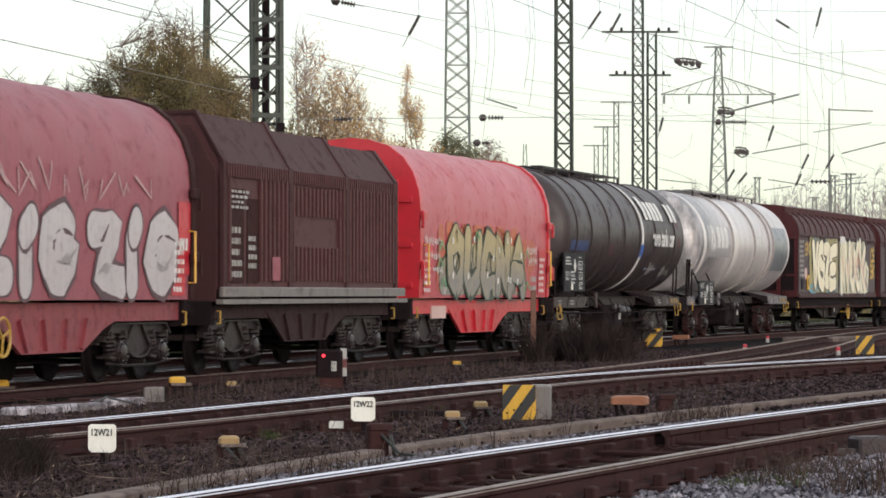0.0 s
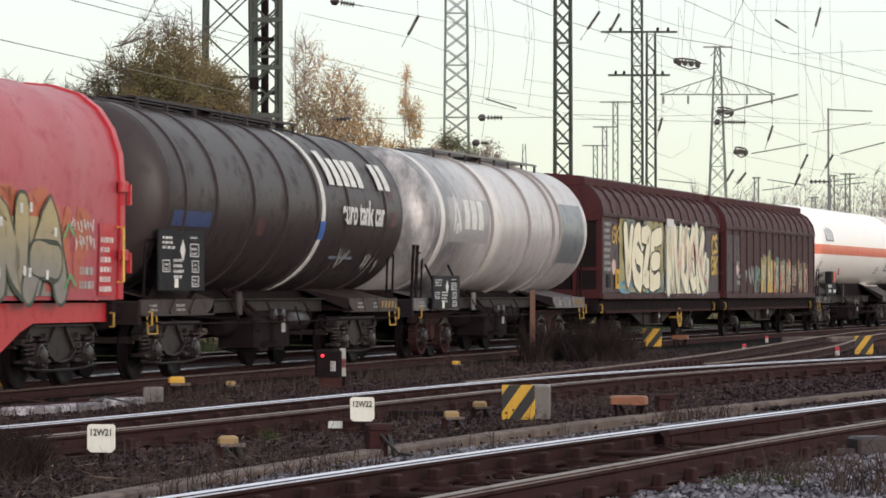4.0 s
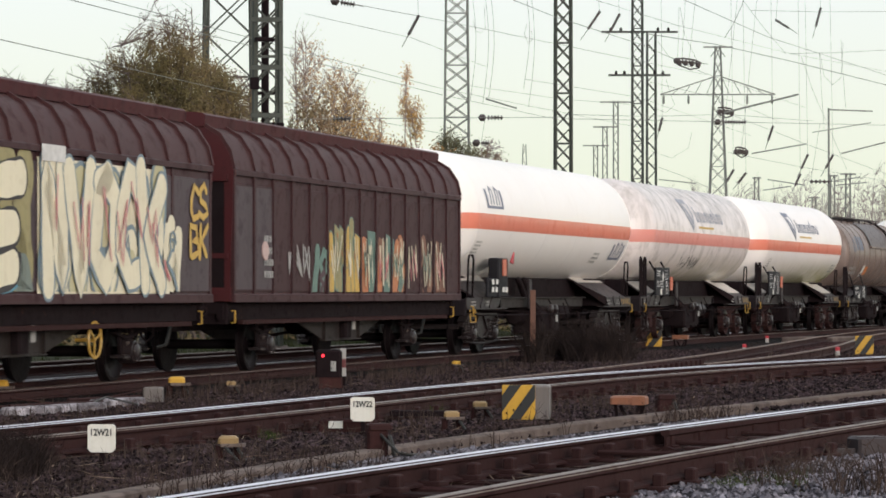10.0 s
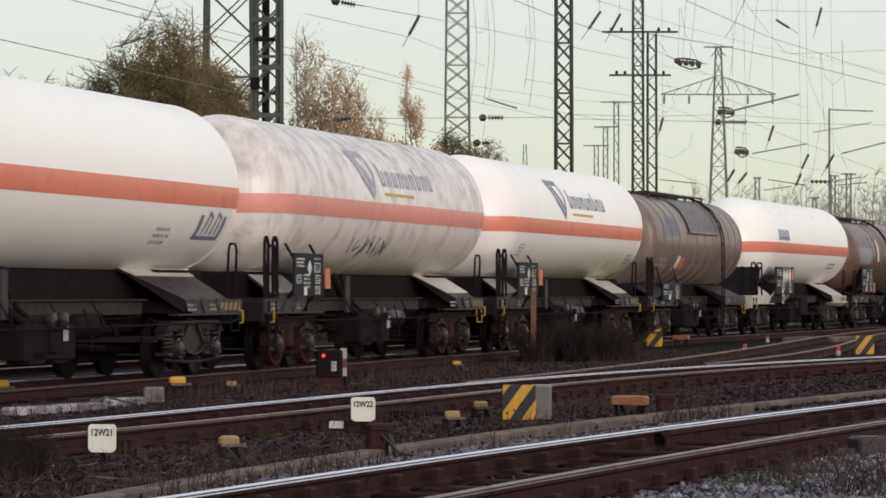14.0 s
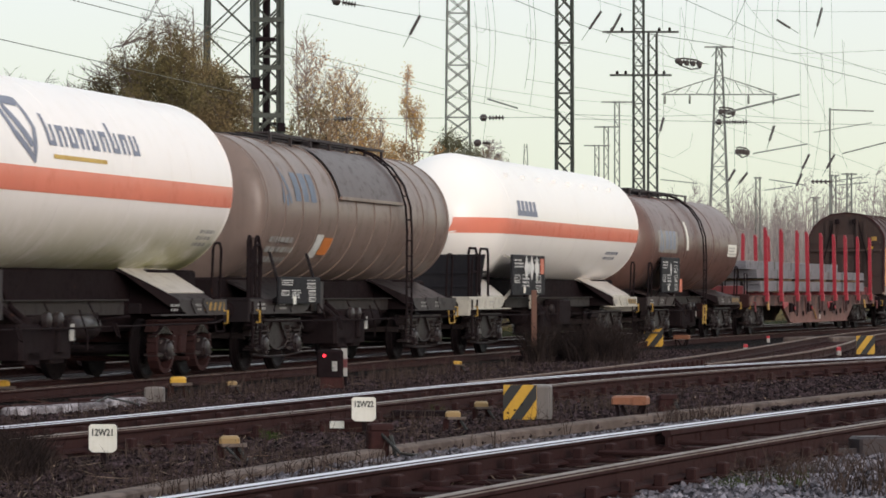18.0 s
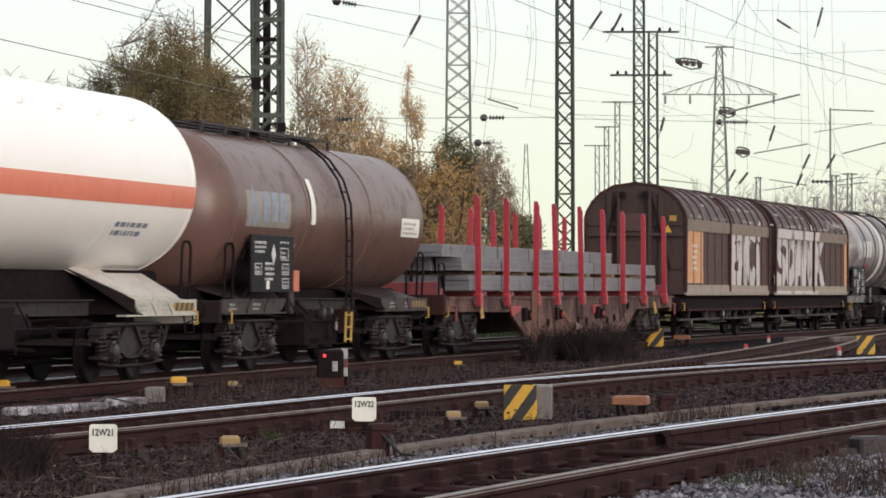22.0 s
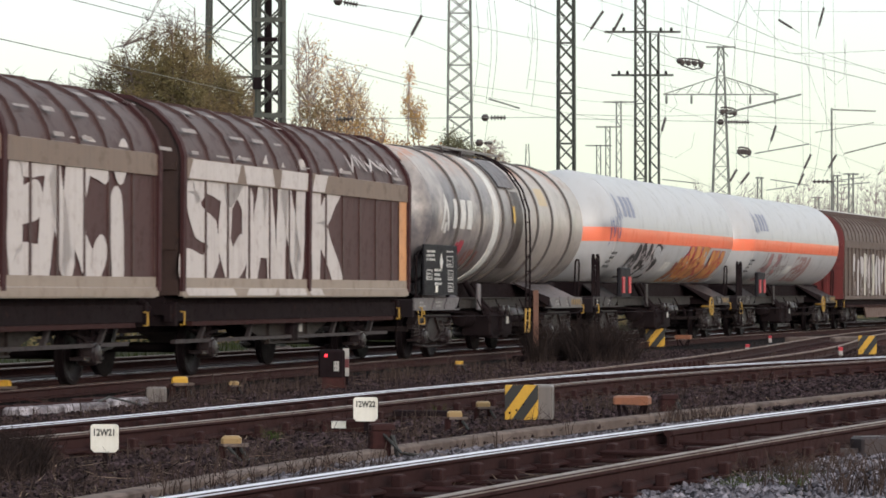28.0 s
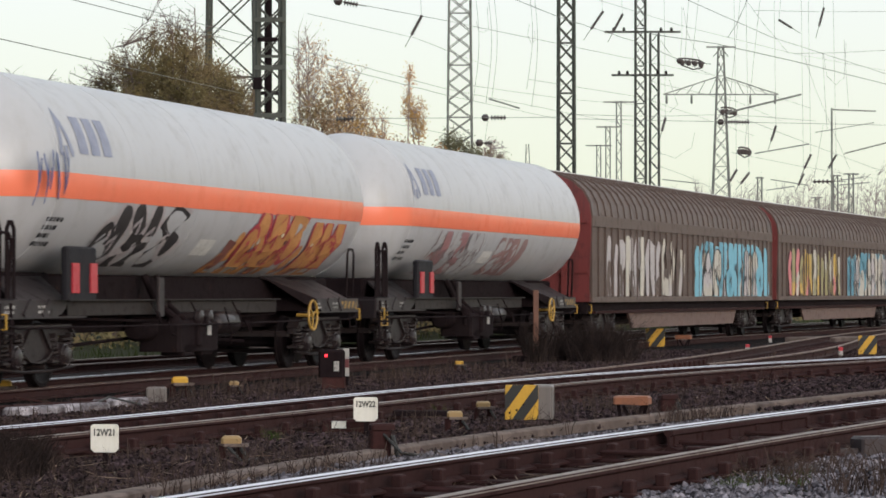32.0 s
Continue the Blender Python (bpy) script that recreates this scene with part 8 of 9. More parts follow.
# ---- ballast stones: near the camera each stone shows ----
def stones(name, count, pick, mat, lo, hi, label, seed):
    rng = random.Random(seed)
    s = Shape()
    n = 0
    while n < count:
        p = pick(rng)
        if p is None:
            continue
        x, y, dz = p
        r = rng.uniform(lo, hi)
        z = level(x, y) - 0.235 + dz + r * 0.25
        a = rng.uniform(0, 6.28)
        ca, sa = math.cos(a) * r, math.sin(a) * r
        k1, k2, k3 = rng.uniform(0.6, 1.1), rng.uniform(0.5, 1.0), rng.uniform(0.45, 0.9)
        v = [(x + ca, y + sa, z), (x - sa * k1, y + ca * k1, z + r * 0.15), (x - ca * k2, y - sa * k2, z + 0.1 * r), (x + sa * k3, y - ca * k3, z), (x + rng.uniform(-0.3, 0.3) * r, y + rng.uniform(-0.3, 0.3) * r, z + r * k1 * 0.9),
             (x + ca * 0.5, y - sa * 0.2, z + r * 0.75 * k2), (x, y, z - r * 0.6)]
        s.add(v, [(0, 1, 5), (1, 4, 5), (1, 2, 4), (2, 3, 4), (3, 5, 4), (3, 0, 5), (1, 0, 6), (2, 1, 6), (3, 2, 6), (0, 3, 6)])
        n += 1
    solid(name, s, mat, label, "gravel", kind="stuff", smooth=0)


def near_strip(rng):
    y = 13.5 + 24 * rng.random() ** 1.5
    x = t1(y) + rng.uniform(-2.3, 4.3)
    if abs(x) > 0.155 * y + 0.6:
        return None
    if x < edge(y) + 0.1:
        return None
    d = x - t1(y)
    return (x, y, -0.03 if 0.0 < d < 1.65 else (0.035 if -1.0 < d < 2.7 else 0.02))


def wide_yard(rng):
    y = 19 + 62 * rng.random() ** 1.4
    x = rng.uniform(-0.155, 0.155) * y
    q = RAD - math.hypot(x - CX, y - CY)
    if q < 1.6 or q > 15 or (y < 34 and x > edge(y) + 0.1):
        return None
    return (x, y, 0.02)


stones("ballast_near", 44000, near_strip, m_stone, 0.012, 0.036, "grey crushed-stone ballast round the near track", 5)
stones("ballast_yard", 64000, wide_yard, m_stone_brown, 0.014, 0.042, "brownish crushed stone across the yard", 6)

# ---- dry weeds ----
m_weed = mottled("dry_weed", [(0.0639, 0.0446, 0.0402), (0.0288, 0.0205, 0.0191), (0.0515, 0.0381, 0.0323)], 3, island=True, lum=0.5, bump=0)
m_weed_green = mottled("green_weed", [(0.045, 0.062, 0.02), (0.025, 0.036, 0.014), (0.05, 0.052, 0.022)], 3, island=True, lum=0.4, bump=0)


m_thicket = mottled("dark_dead_stems", [(0.030, 0.0215, 0.0205), (0.014, 0.0105, 0.0105), (0.022, 0.0165, 0.015)], 3, island=True, lum=0.5, bump=0)


def weeds(name, label, clumps, mat, seed, blades=14, h=0.35, wd=0.006, lean=0.35):
    rng = random.Random(seed)
    s = Shape()
    for cx, cy, r in clumps:
        tall = rng.uniform(0.6, 1.1)
        for _ in range(blades):
            a, d = rng.uniform(0, 6.28), r * math.sqrt(rng.random())
            x, y = cx + d * math.cos(a), cy + d * math.sin(a)
            z = level(x, y) - 0.25
            hh = h * tall * rng.uniform(0.4, 1.15)
            lx, ly = rng.uniform(-lean, lean) * hh, rng.uniform(-lean, lean) * hh
            ww = wd * rng.uniform(0.6, 1.4)
            pts = [(x, y, z), (x + lx * 0.4, y + ly * 0.4, z + hh * 0.55), (x + lx, y + ly, z + hh)]
            o = len(s.v)
            for i, p in enumerate(pts):
                k = ww * (1, 0.75, 0.2)[i]
                s.v += [(p[0] - k, p[1], p[2]), (p[0] + k, p[1], p[2])]
            s.f += [(o, o + 1, o + 3, o + 2), (o + 2, o + 3, o + 5, o + 4)]
            if rng.random() < 0.5:
                for _k in range(2):
                    f = rng.uniform(0.4, 0.9)
                    bx, by, bz = x + lx * f, y + ly * f, z + hh * f
                    ex, ez = rng.uniform(-0.1, 0.1), rng.uniform(0.02, 0.1)
                    o = len(s.v)
                    s.v += [(bx, by, bz - 0.004), (bx, by, bz + 0.004), (bx + ex, by, bz + ez)]
                    s.f += [(o, o + 1, o + 2)]
    solid(name, s, mat, label, "weeds", kind="stuff", smooth=0)


rw = random.Random(9)
cl = []
while len(cl) < 420:
    y = 20 + 60 * rw.random() ** 1.3
    x = rw.uniform(-0.155, 0.155) * y
    q = RAD - math.hypot(x - CX, y - CY)
    if 1.7 < q < 11 and abs(x - t2(y) - 0.75) > 0.95 and abs(x - t1(y) - 0.75) > 1.0:
        cl.append((x, y, 0.25))
weeds("dry_weeds", "sparse dry brown weeds between the tracks", cl, m_weed, 10, 8, 0.27, 0.004)
cl = [(-3.4 + rw.uniform(-0.5, 0.36), 23.0 + rw.uniform(-0.9, 1.0), 0.16) for _ in range(26)]
weeds("weed_thicket", "dense dark dry weed thicket beside the number sign", cl, m_thicket, 11, 110, 0.36, 0.0035, 0.6)
cl = [(3.05 + max(-1.1, min(1.0, rw.gauss(0, 0.5))), 67.0 + rw.uniform(-1.2, 1.2), 0.24) for _ in range(46)]
weeds("bramble", "leafless brown bramble bush", cl, m_thicket, 12, 85, 0.85, 0.0055, 0.8)
cl = []
for i in range(150):
    p = on_track(rw.uniform(2, 60), rw.uniform(2.1, 3.9))
    if p.y < 62:
        cl.append((p.x, p.y, 0.25))
weeds("trackside_weeds", "band of dry brown weeds beside the train's track", cl, m_weed, 15, 12, 0.34, 0.006)
cl = [(x, y, 0.12) for x, y in ((1.95, 19.9), (2.15, 20.2), (2.4, 20.6), (1.8, 19.6), (2.2, 19.5), (3.1, 49.5), (3.2, 50.3), (-1.6, 28.6), (-0.1, 34.2))]
weeds("green_weeds", "small green weeds in the ballast", cl, m_weed_green, 13, 26, 0.16, 0.006)
cl = [(rw.uniform(1.95, 2.9), rw.uniform(18.6, 22.2), 0.1) for _ in range(34)] + [(rw.gauss(2.55, 0.3), rw.gauss(31.6, 0.7), 0.15) for _ in range(16)] + [(rw.gauss(0.1, 0.4), rw.gauss(36.5, 0.8), 0.15) for _ in range(10)]
weeds("tall_dry_stalks", "thin dry stalks beside the near track", cl, m_weed, 16, 9, 0.3, 0.004, 0.5)
# dead stalks and chips of wood lying about
lit, rl = Shape(), random.Random(33)
while len(lit.f) < 3600:
    y = 20 + 50 * rl.random() ** 1.4
    x = rl.uniform(-0.15, 0.15) * y
    if not 1.8 < RAD - math.hypot(x - CX, y - CY) < 14:
        continue
    a, ln, wd = rl.uniform(0, 6.28), rl.uniform(0.04, 0.22), rl.uniform(0.003, 0.009)
    ca, sa, z = math.cos(a), math.sin(a), level(x, y) - 0.195 + rl.uniform(-0.01, 0.03)
    o = len(lit.v)
    lit.v += [(x - ca * ln, y - sa * ln, z), (x + sa * wd, y - ca * wd, z + 0.012), (x + ca * ln, y + sa * ln, z + rl.uniform(0, 0.05)), (x - sa * wd, y + ca * wd, z + 0.012)]
    lit.f.append((o, o + 1, o + 2, o + 3))
solid("plant_litter", lit, mottled("dead_stalks", [(0.16, 0.115, 0.085), (0.06, 0.044, 0.036), (0.11, 0.08, 0.062)], 3, island=True, lum=0.6, bump=0), "dead stalks and wood chips on the ballast", "litter", kind="stuff", smooth=0)
# loose cables by the point drives
for pts, mat_ in ((((-4.9, 38.0, 0.1), (-4.5, 38.6, 0.05), (-4.3, 39.6, 0.16), (-3.95, 40.2, 0.04)), m_black), (((-5.6, 40.2, 0.16), (-5.0, 40.6, 0.05), (-4.4, 41.6, 0.12), (-3.9, 43.6, 0.2)), m_under_red), (((-1.75, 24.7, 0.15), (-1.62, 24.6, 0.02), (-1.45, 24.75, 0.03)), m_black), (((-0.5, 24.9, 0.2), (-0.35, 24.75, 0.05), (-0.2, 24.9, 0.02)), m_black)):
    solid("cable", Shape().tube([(x, y, foot(x, y) + z) for x, y, z in pts], 0.014, 6), mat_, "loose dark cable lying on the ballast", "cable", group="loose cables")
cl = []
for i in range(700):
    p = on_track(rw.uniform(-20, 130), rw.uniform(-16, -6.8))
    cl.append((p.x, p.y, 0.35))
weeds("verge_grass", "long grass behind the tracks", cl, m_weed_green, 14, 10, 0.35, 0.012)

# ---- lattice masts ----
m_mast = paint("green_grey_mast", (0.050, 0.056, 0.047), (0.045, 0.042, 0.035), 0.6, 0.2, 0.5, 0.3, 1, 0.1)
# paler copy for far masts: distance haze put into the grey
m_mast_far = paint("hazed_grey_mast", (0.185, 0.195, 0.178), (0.12, 0.12, 0.11), 0.6, 0.2, 0.5, 0.3, 1, 0.05)
m_wire = plain("overhead_wire", (0.16, 0.16, 0.15), 0.6, 0.0)
m_ins = plain("brown_insulator", (0.055, 0.04, 0.038), 0.3)


def lattice_mast(x, y, h, w0, w1, pitch, mat, leg=0.07, depth=None, turn=0, label="tall green-grey steel lattice mast of the overhead line", name="lattice_mast", z0=-0.4, cross=False):
    t = thing(name, label, "mast", pose(x, y, z0, 0, 0, turn), group="overhead line masts")
    d0, d1_ = (depth or w0), (depth or w0) * w1 / w0
    for sx in (-1, 1):
        for sy in (-1, 1):
            part("leg", Shape().bar((sx * w0 / 2, sy * d0 / 2, 0), (sx * w1 / 2, sy * d1_ / 2, h), leg), mat, t, smooth=0)
    s = Shape()
    n = int(h / pitch)
    for i in range(n):
        za, zb = h * i / n, h * (i + 1) / n
        wa, wb = w0 + (w1 - w0) * i / n, w0 + (w1 - w0) * (i + 1) / n
        da, db = d0 + (d1_ - d0) * i / n, d0 + (d1_ - d0) * (i + 1) / n
        f = 1 if i % 2 else -1
        for sy in (-1, 1):
            s.bar((-f * wa / 2, sy * da / 2, za), (f * wb / 2, sy * db / 2, zb), leg * 0.55)
        for sx in (-1, 1):
            s.bar((sx * wa / 2, -f * da / 2, za), (sx * wb / 2, f * db / 2, zb), leg * 0.55)
        if cross:
            for sy in (-1, 1):
                s.bar((f * wa / 2, sy * da / 2, za), (-f * wb / 2, sy * db / 2, zb), leg * 0.5)
            if i % 3 == 0:
                s.bar((-wa / 2, -da / 2, za), (wa / 2, -da / 2, za), leg * 0.8)
    part("bracing", s, mat, t, smooth=0)
    part("footing", Shape().box((0, 0, 0.15), (w0 + 0.4, d0 + 0.4, 0.5), b=0.05), m_conc, t)
    return t


def at_px(px, depth):
    """Across position of a far thing that stands on the line px thousandths right of the view's middle."""
    return px * depth / 1000.0


# positions: thousandths across, depth
mast = lattice_mast(at_px(-56.5, 78), 78, 16, 0.66, 0.60, 0.62, m_mast, 0.085, cross=True)
for z in (6.2, 7.4, 8.6):
    part("cross_plate", Shape().box((0, -0.36, z), (0.8, 0.05, 0.12)), m_mast, mast)
for x, z, w_, h_ in ((-0.3, 7.0, 0.22, 0.3), (0.34, 5.9, 0.2, 0.22), (-0.05, 8.1, 0.5, 0.1), (0.1, 5.2, 0.3, 0.16)):
    part("bracket_box", Shape().box((x, -0.42, z), (w_, 0.14, h_), b=0.02), m_under, mast, "dark bracket and clamp")
lattice_mast(at_px(-69, 112), 112, 19, 1.9, 1.5, 1.5, m_mast, 0.095, cross=True)
pole = thing("cable_pole", "dark round cable pole beside the lattice mast", "mast", pose(at_px(-57.3, 80), 80, -0.4))
part("pole", Shape().tube([(0, 0, 0), (0, 0, 11.5)], 0.1, 10), m_under, pole)
for z in (4.6, 5.4, 6.1, 6.9):
    part("clamp", Shape().box((0.05, -0.1, z), (0.5, 0.1, 0.09), b=0.01), m_under, pole)
lattice_mast(at_px(-53.0, 79), 79, 13, 0.12, 0.1, 0.8, m_mast, 0.05, label="slim steel mast beside the lattice mast", name="slim_mast")
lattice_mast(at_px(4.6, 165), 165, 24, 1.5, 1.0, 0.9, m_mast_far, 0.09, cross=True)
lattice_mast(at_px(39, 104), 104, 18, 0.56, 0.48, 0.55, m_mast, 0.08, cross=True)
m4 = lattice_mast(at_px(63, 150), 150, 20, 0.55, 0.45, 0.6, m_mast, 0.068, cross=True)
for z, ln in ((14.4, 3.7), (12.3, 3.0)):
    part("cross_arm", Shape().box((0.1, 0, z), (ln, 0.12, 0.1)), m_mast, m4)
    for x in (-1.4, -0.9, 0.9, 1.4):
        part("pin_insulator", Shape().lathe([(z, 0.03), (z + 0.06, 0.07), (z + 0.16, 0.07), (z + 0.22, 0.03)], 8, "z", (0.1 + x * ln / 3.7, 0, 0)), m_under, m4)
lattice_mast(at_px(67.5, 158), 158, 15.0, 0.5, 0.42, 0.5, m_mast, 0.07)
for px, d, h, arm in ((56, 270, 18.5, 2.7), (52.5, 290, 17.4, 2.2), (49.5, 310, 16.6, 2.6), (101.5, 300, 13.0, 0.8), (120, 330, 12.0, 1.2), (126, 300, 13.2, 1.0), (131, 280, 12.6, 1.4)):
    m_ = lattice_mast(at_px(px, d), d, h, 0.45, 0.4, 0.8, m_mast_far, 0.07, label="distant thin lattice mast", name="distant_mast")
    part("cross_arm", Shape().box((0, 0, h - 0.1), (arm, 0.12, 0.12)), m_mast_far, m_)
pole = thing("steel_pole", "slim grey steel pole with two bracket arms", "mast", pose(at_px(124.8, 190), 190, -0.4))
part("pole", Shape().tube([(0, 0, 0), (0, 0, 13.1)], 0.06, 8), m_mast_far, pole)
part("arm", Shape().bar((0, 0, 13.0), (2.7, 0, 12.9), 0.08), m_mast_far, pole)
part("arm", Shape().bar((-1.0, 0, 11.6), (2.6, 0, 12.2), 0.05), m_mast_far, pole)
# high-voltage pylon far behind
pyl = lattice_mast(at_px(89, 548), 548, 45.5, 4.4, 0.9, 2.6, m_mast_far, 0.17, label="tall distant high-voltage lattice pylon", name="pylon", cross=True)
s = Shape()
for z, half in ((36.9, 10.2),):
    for sg in (-1, 1):
        s.bar((0, 0, z), (sg * half, 0, z), 0.22).bar((sg * 0.7, 0, z + 3.1), (sg * half, 0, z), 0.2)
        for k in range(1, 5):
            x = sg * half * k / 5
            s.bar((x, 0, z), (sg * half * (k - 0.6) / 5, 0, z + 3.1 * (1 - (k - 0.6) / 5)), 0.12)
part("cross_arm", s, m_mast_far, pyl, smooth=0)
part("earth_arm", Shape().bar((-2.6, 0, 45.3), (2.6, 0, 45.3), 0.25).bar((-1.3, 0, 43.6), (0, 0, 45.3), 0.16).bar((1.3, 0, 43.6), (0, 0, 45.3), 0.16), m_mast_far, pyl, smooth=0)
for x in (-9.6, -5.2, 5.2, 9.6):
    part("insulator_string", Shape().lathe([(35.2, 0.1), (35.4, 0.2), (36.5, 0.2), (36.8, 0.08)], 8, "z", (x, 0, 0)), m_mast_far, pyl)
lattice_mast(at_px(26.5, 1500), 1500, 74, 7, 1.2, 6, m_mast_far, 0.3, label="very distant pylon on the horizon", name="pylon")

# ---- overhead wires ----
def wire_run(rows, label, r=0.009, sag=0.0):
    """A wire through places given as (thousandths across, thousandths above eye level, depth)."""
    pts = []
    for (a0, b0, d0), (a1, b1, d1_) in zip(rows, rows[1:]):
        p, q = Vector((a0 * d0, d0 * 1000, EYE_Z * 1000 + b0 * d0)) / 1000, Vector((a1 * d1_, d1_ * 1000, EYE_Z * 1000 + b1 * d1_)) / 1000
        pts += [p.lerp(q, k / 8) - Vector((0, 0, sag * 4 * k / 8 * (1 - k / 8))) for k in range(8)]
    pts.append(q)
    solid("overhead_wire", Shape().tube(pts, r, 5), m_wire, label, "wire", group="overhead wires")


wire_run([(-125.7, 96.2, 66), (0.0, 64.0, 128), (39.4, 55.6, 190)], "thin dark overhead line wire running down the yard", 0.01)
wire_run([(-113.8, 96.2, 66), (0.0, 66.0, 128), (63.1, 53.6, 210)], "thin dark overhead line wire running down the yard", 0.009)
wire_run([(-145.8, 82.6, 62), (-55.5, 62.2, 105), (6.6, 50.2, 170)], "thin dark overhead line wire running down the yard", 0.01)
wire_run([(-43.6, 96.2, 80), (0.0, 88.1, 100), (85.0, 70.6, 180)], "thin dark overhead line wire running down the yard", 0.009)
wire_run([(-44.5, 90.3, 80), (-9.9, 82.5, 98), (13.9, 73.2, 125)], "fine steel wire of the overhead line", 0.007)
wire_run([(19.3, 96.2, 80), (36.7, 89.2, 95), (65.0, 80.1, 125), (84.1, 71.3, 150), (117.9, 59.7, 210)], "thin dark overhead line wire running down the yard", 0.01)
wire_run([(66.8, 83.7, 105), (87.8, 80.5, 115), (112.4, 75.0, 125), (145.2, 66.8, 140)], "thin dark overhead line wire running down the yard", 0.014)
wire_run([(75.0, 96.2, 95), (105.1, 82.8, 120), (145.2, 69.9, 150)], "thin dark overhead line wire running down the yard", 0.01)
wire_run([(44.9, 96.2, 90), (75.9, 86.5, 120), (112.4, 77.4, 160), (145.2, 71.3, 190)], "fine steel wire of the overhead line", 0.007)
wire_run([(96.0, 96.2, 110), (103.3, 86.5, 118), (110.9, 77.4, 125)], "fine steel wire of the overhead line", 0.007)
wire_run([(98.2, 96.2, 125), (94.1, 87.0, 128), (91.2, 82.6, 130)], "fine steel wire of the overhead line", 0.011)
wire_run([(94.1, 57.3, 150), (116.0, 48.7, 175), (145.2, 37.8, 220)], "thin dark overhead line wire running down the yard", 0.01)
wire_run([(92.3, 45.4, 180), (116.0, 40.7, 200), (145.2, 35.9, 240)], "fine steel wire of the overhead line", 0.01)
wire_run([(66.8, 41.8, 200), (77.7, 37.8, 220), (88.7, 32.7, 250)], "fine steel wire of the overhead line", 0.012)
wire_run([(99.6, 91.4, 110), (121.5, 90.9, 120), (145.2, 91.0, 130)], "fine steel wire of the overhead line", 0.008)
wire_run([(112.4, 77.4, 140), (127.0, 77.7, 140), (145.2, 78.6, 145)], "fine steel wire of the overhead line", 0.009)
wire_run([(26.6, 69.1, 150), (63.1, 63.3, 190), (99.6, 50.9, 240)], "fine steel wire of the overhead line", 0.01)
wire_run([(6.6, 67.3, 165), (39.4, 62.6, 180), (63.1, 60.8, 200)], "fine steel wire of the overhead line", 0.01)
wire_run([(66.8, 68.2, 170), (94.1, 61.9, 190), (108.7, 55.5, 215)], "fine steel wire of the overhead line", 0.01)
wire_run([(39.4, 57.7, 104), (66.8, 57.1, 130), (92.3, 57.7, 150), (119.7, 55.6, 165)], "fine steel wire of the overhead line", 0.01)
wire_run([(69.5, 81.6, 150), (73.2, 76.4, 150), (75.0, 75.7, 150)], "fine steel wire of the overhead line", 0.01)
wire_run([(76.8, 92.5, 118), (78.3, 83.7, 118), (82.5, 74.6, 118)], "fine steel wire of the overhead line", 0.006)
wire_run([(76.4, 92.5, 118), (76.4, 83.7, 118), (75.9, 75.5, 118)], "fine steel wire of the overhead line", 0.006)
wire_run([(116.0, 76.4, 160), (119.7, 65.5, 175), (130.6, 40.0, 210)], "fine steel wire of the overhead line", 0.009)
wire_run([(121.9, 77.4, 150), (122.4, 67.3, 150), (123.3, 52.7, 150)], "slack hanging loop of overhead wire", 0.008)
wire_run([(122.1, 77.4, 150), (123.3, 70.1, 150), (126.1, 67.3, 150), (128.8, 69.5, 150), (129.5, 81.0, 150)], "slack hanging loop of overhead wire", 0.008)
wire_run([(128.8, 81.9, 150), (129.2, 74.6, 150), (130.3, 60.0, 150)], "slack hanging loop of overhead wire", 0.008)
wire_run([(9.9, 88.1, 165), (10.8, 84.7, 165), (12.4, 84.1, 165), (13.9, 85.6, 165), (13.5, 92.5, 165)], "slack hanging loop of overhead wire", 0.009)
wire_run([(27.2, 87.0, 165), (26.5, 83.7, 165), (27.7, 80.6, 165), (29.0, 81.9, 165), (28.8, 84.7, 165)], "slack hanging loop of overhead wire", 0.009)
wire_run([(72.2, 69.1, 190), (75.0, 60.9, 190), (72.2, 58.2, 190), (68.6, 60.0, 190)], "slack hanging loop of overhead wire", 0.009)
wire_run([(67.7, 45.8, 200), (74.1, 43.6, 200), (79.5, 46.9, 200), (80.5, 51.8, 200)], "slack hanging loop of overhead wire", 0.009)


def on_span(px, a, b):
    """The point of the straight span a..b that lies on the line px thousandths across."""
    k = px / 1000
    s_ = (k * a[1] - a[0]) / ((b[0] - a[0]) - k * (b[1] - a[1]))
    return Vector(a).lerp(Vector(b), s_)


MAST_A, MAST_B, MAST_C = (at_px(-56.5, 78), 78), (at_px(39, 104), 104), (at_px(176, 128), 128)
lattice_mast(*MAST_C, 18, 0.56, 0.48, 0.5, m_mast, 0.09)
SPANS = {"high_left": ((*MAST_A, 11.6), (*MAST_B, 13.6)), "high_right": ((*MAST_B, 13.6), (*MAST_C, 15.4)), "low_left": ((*MAST_A, 5.72), (*MAST_B, 7.25)), "low_right": ((*MAST_B, 7.2), (*MAST_C, 8.2))}
span_things = {}
for key, (a, b) in SPANS.items():
    t = span_things[key] = thing("cross_span", "thin cross-span wire of the overhead line with insulators", "wire", group="cross spans")
    part("span_wire", Shape().tube([Vector(a).lerp(Vector(b), k / 8) for k in range(9)], 0.009, 5), m_wire, t)


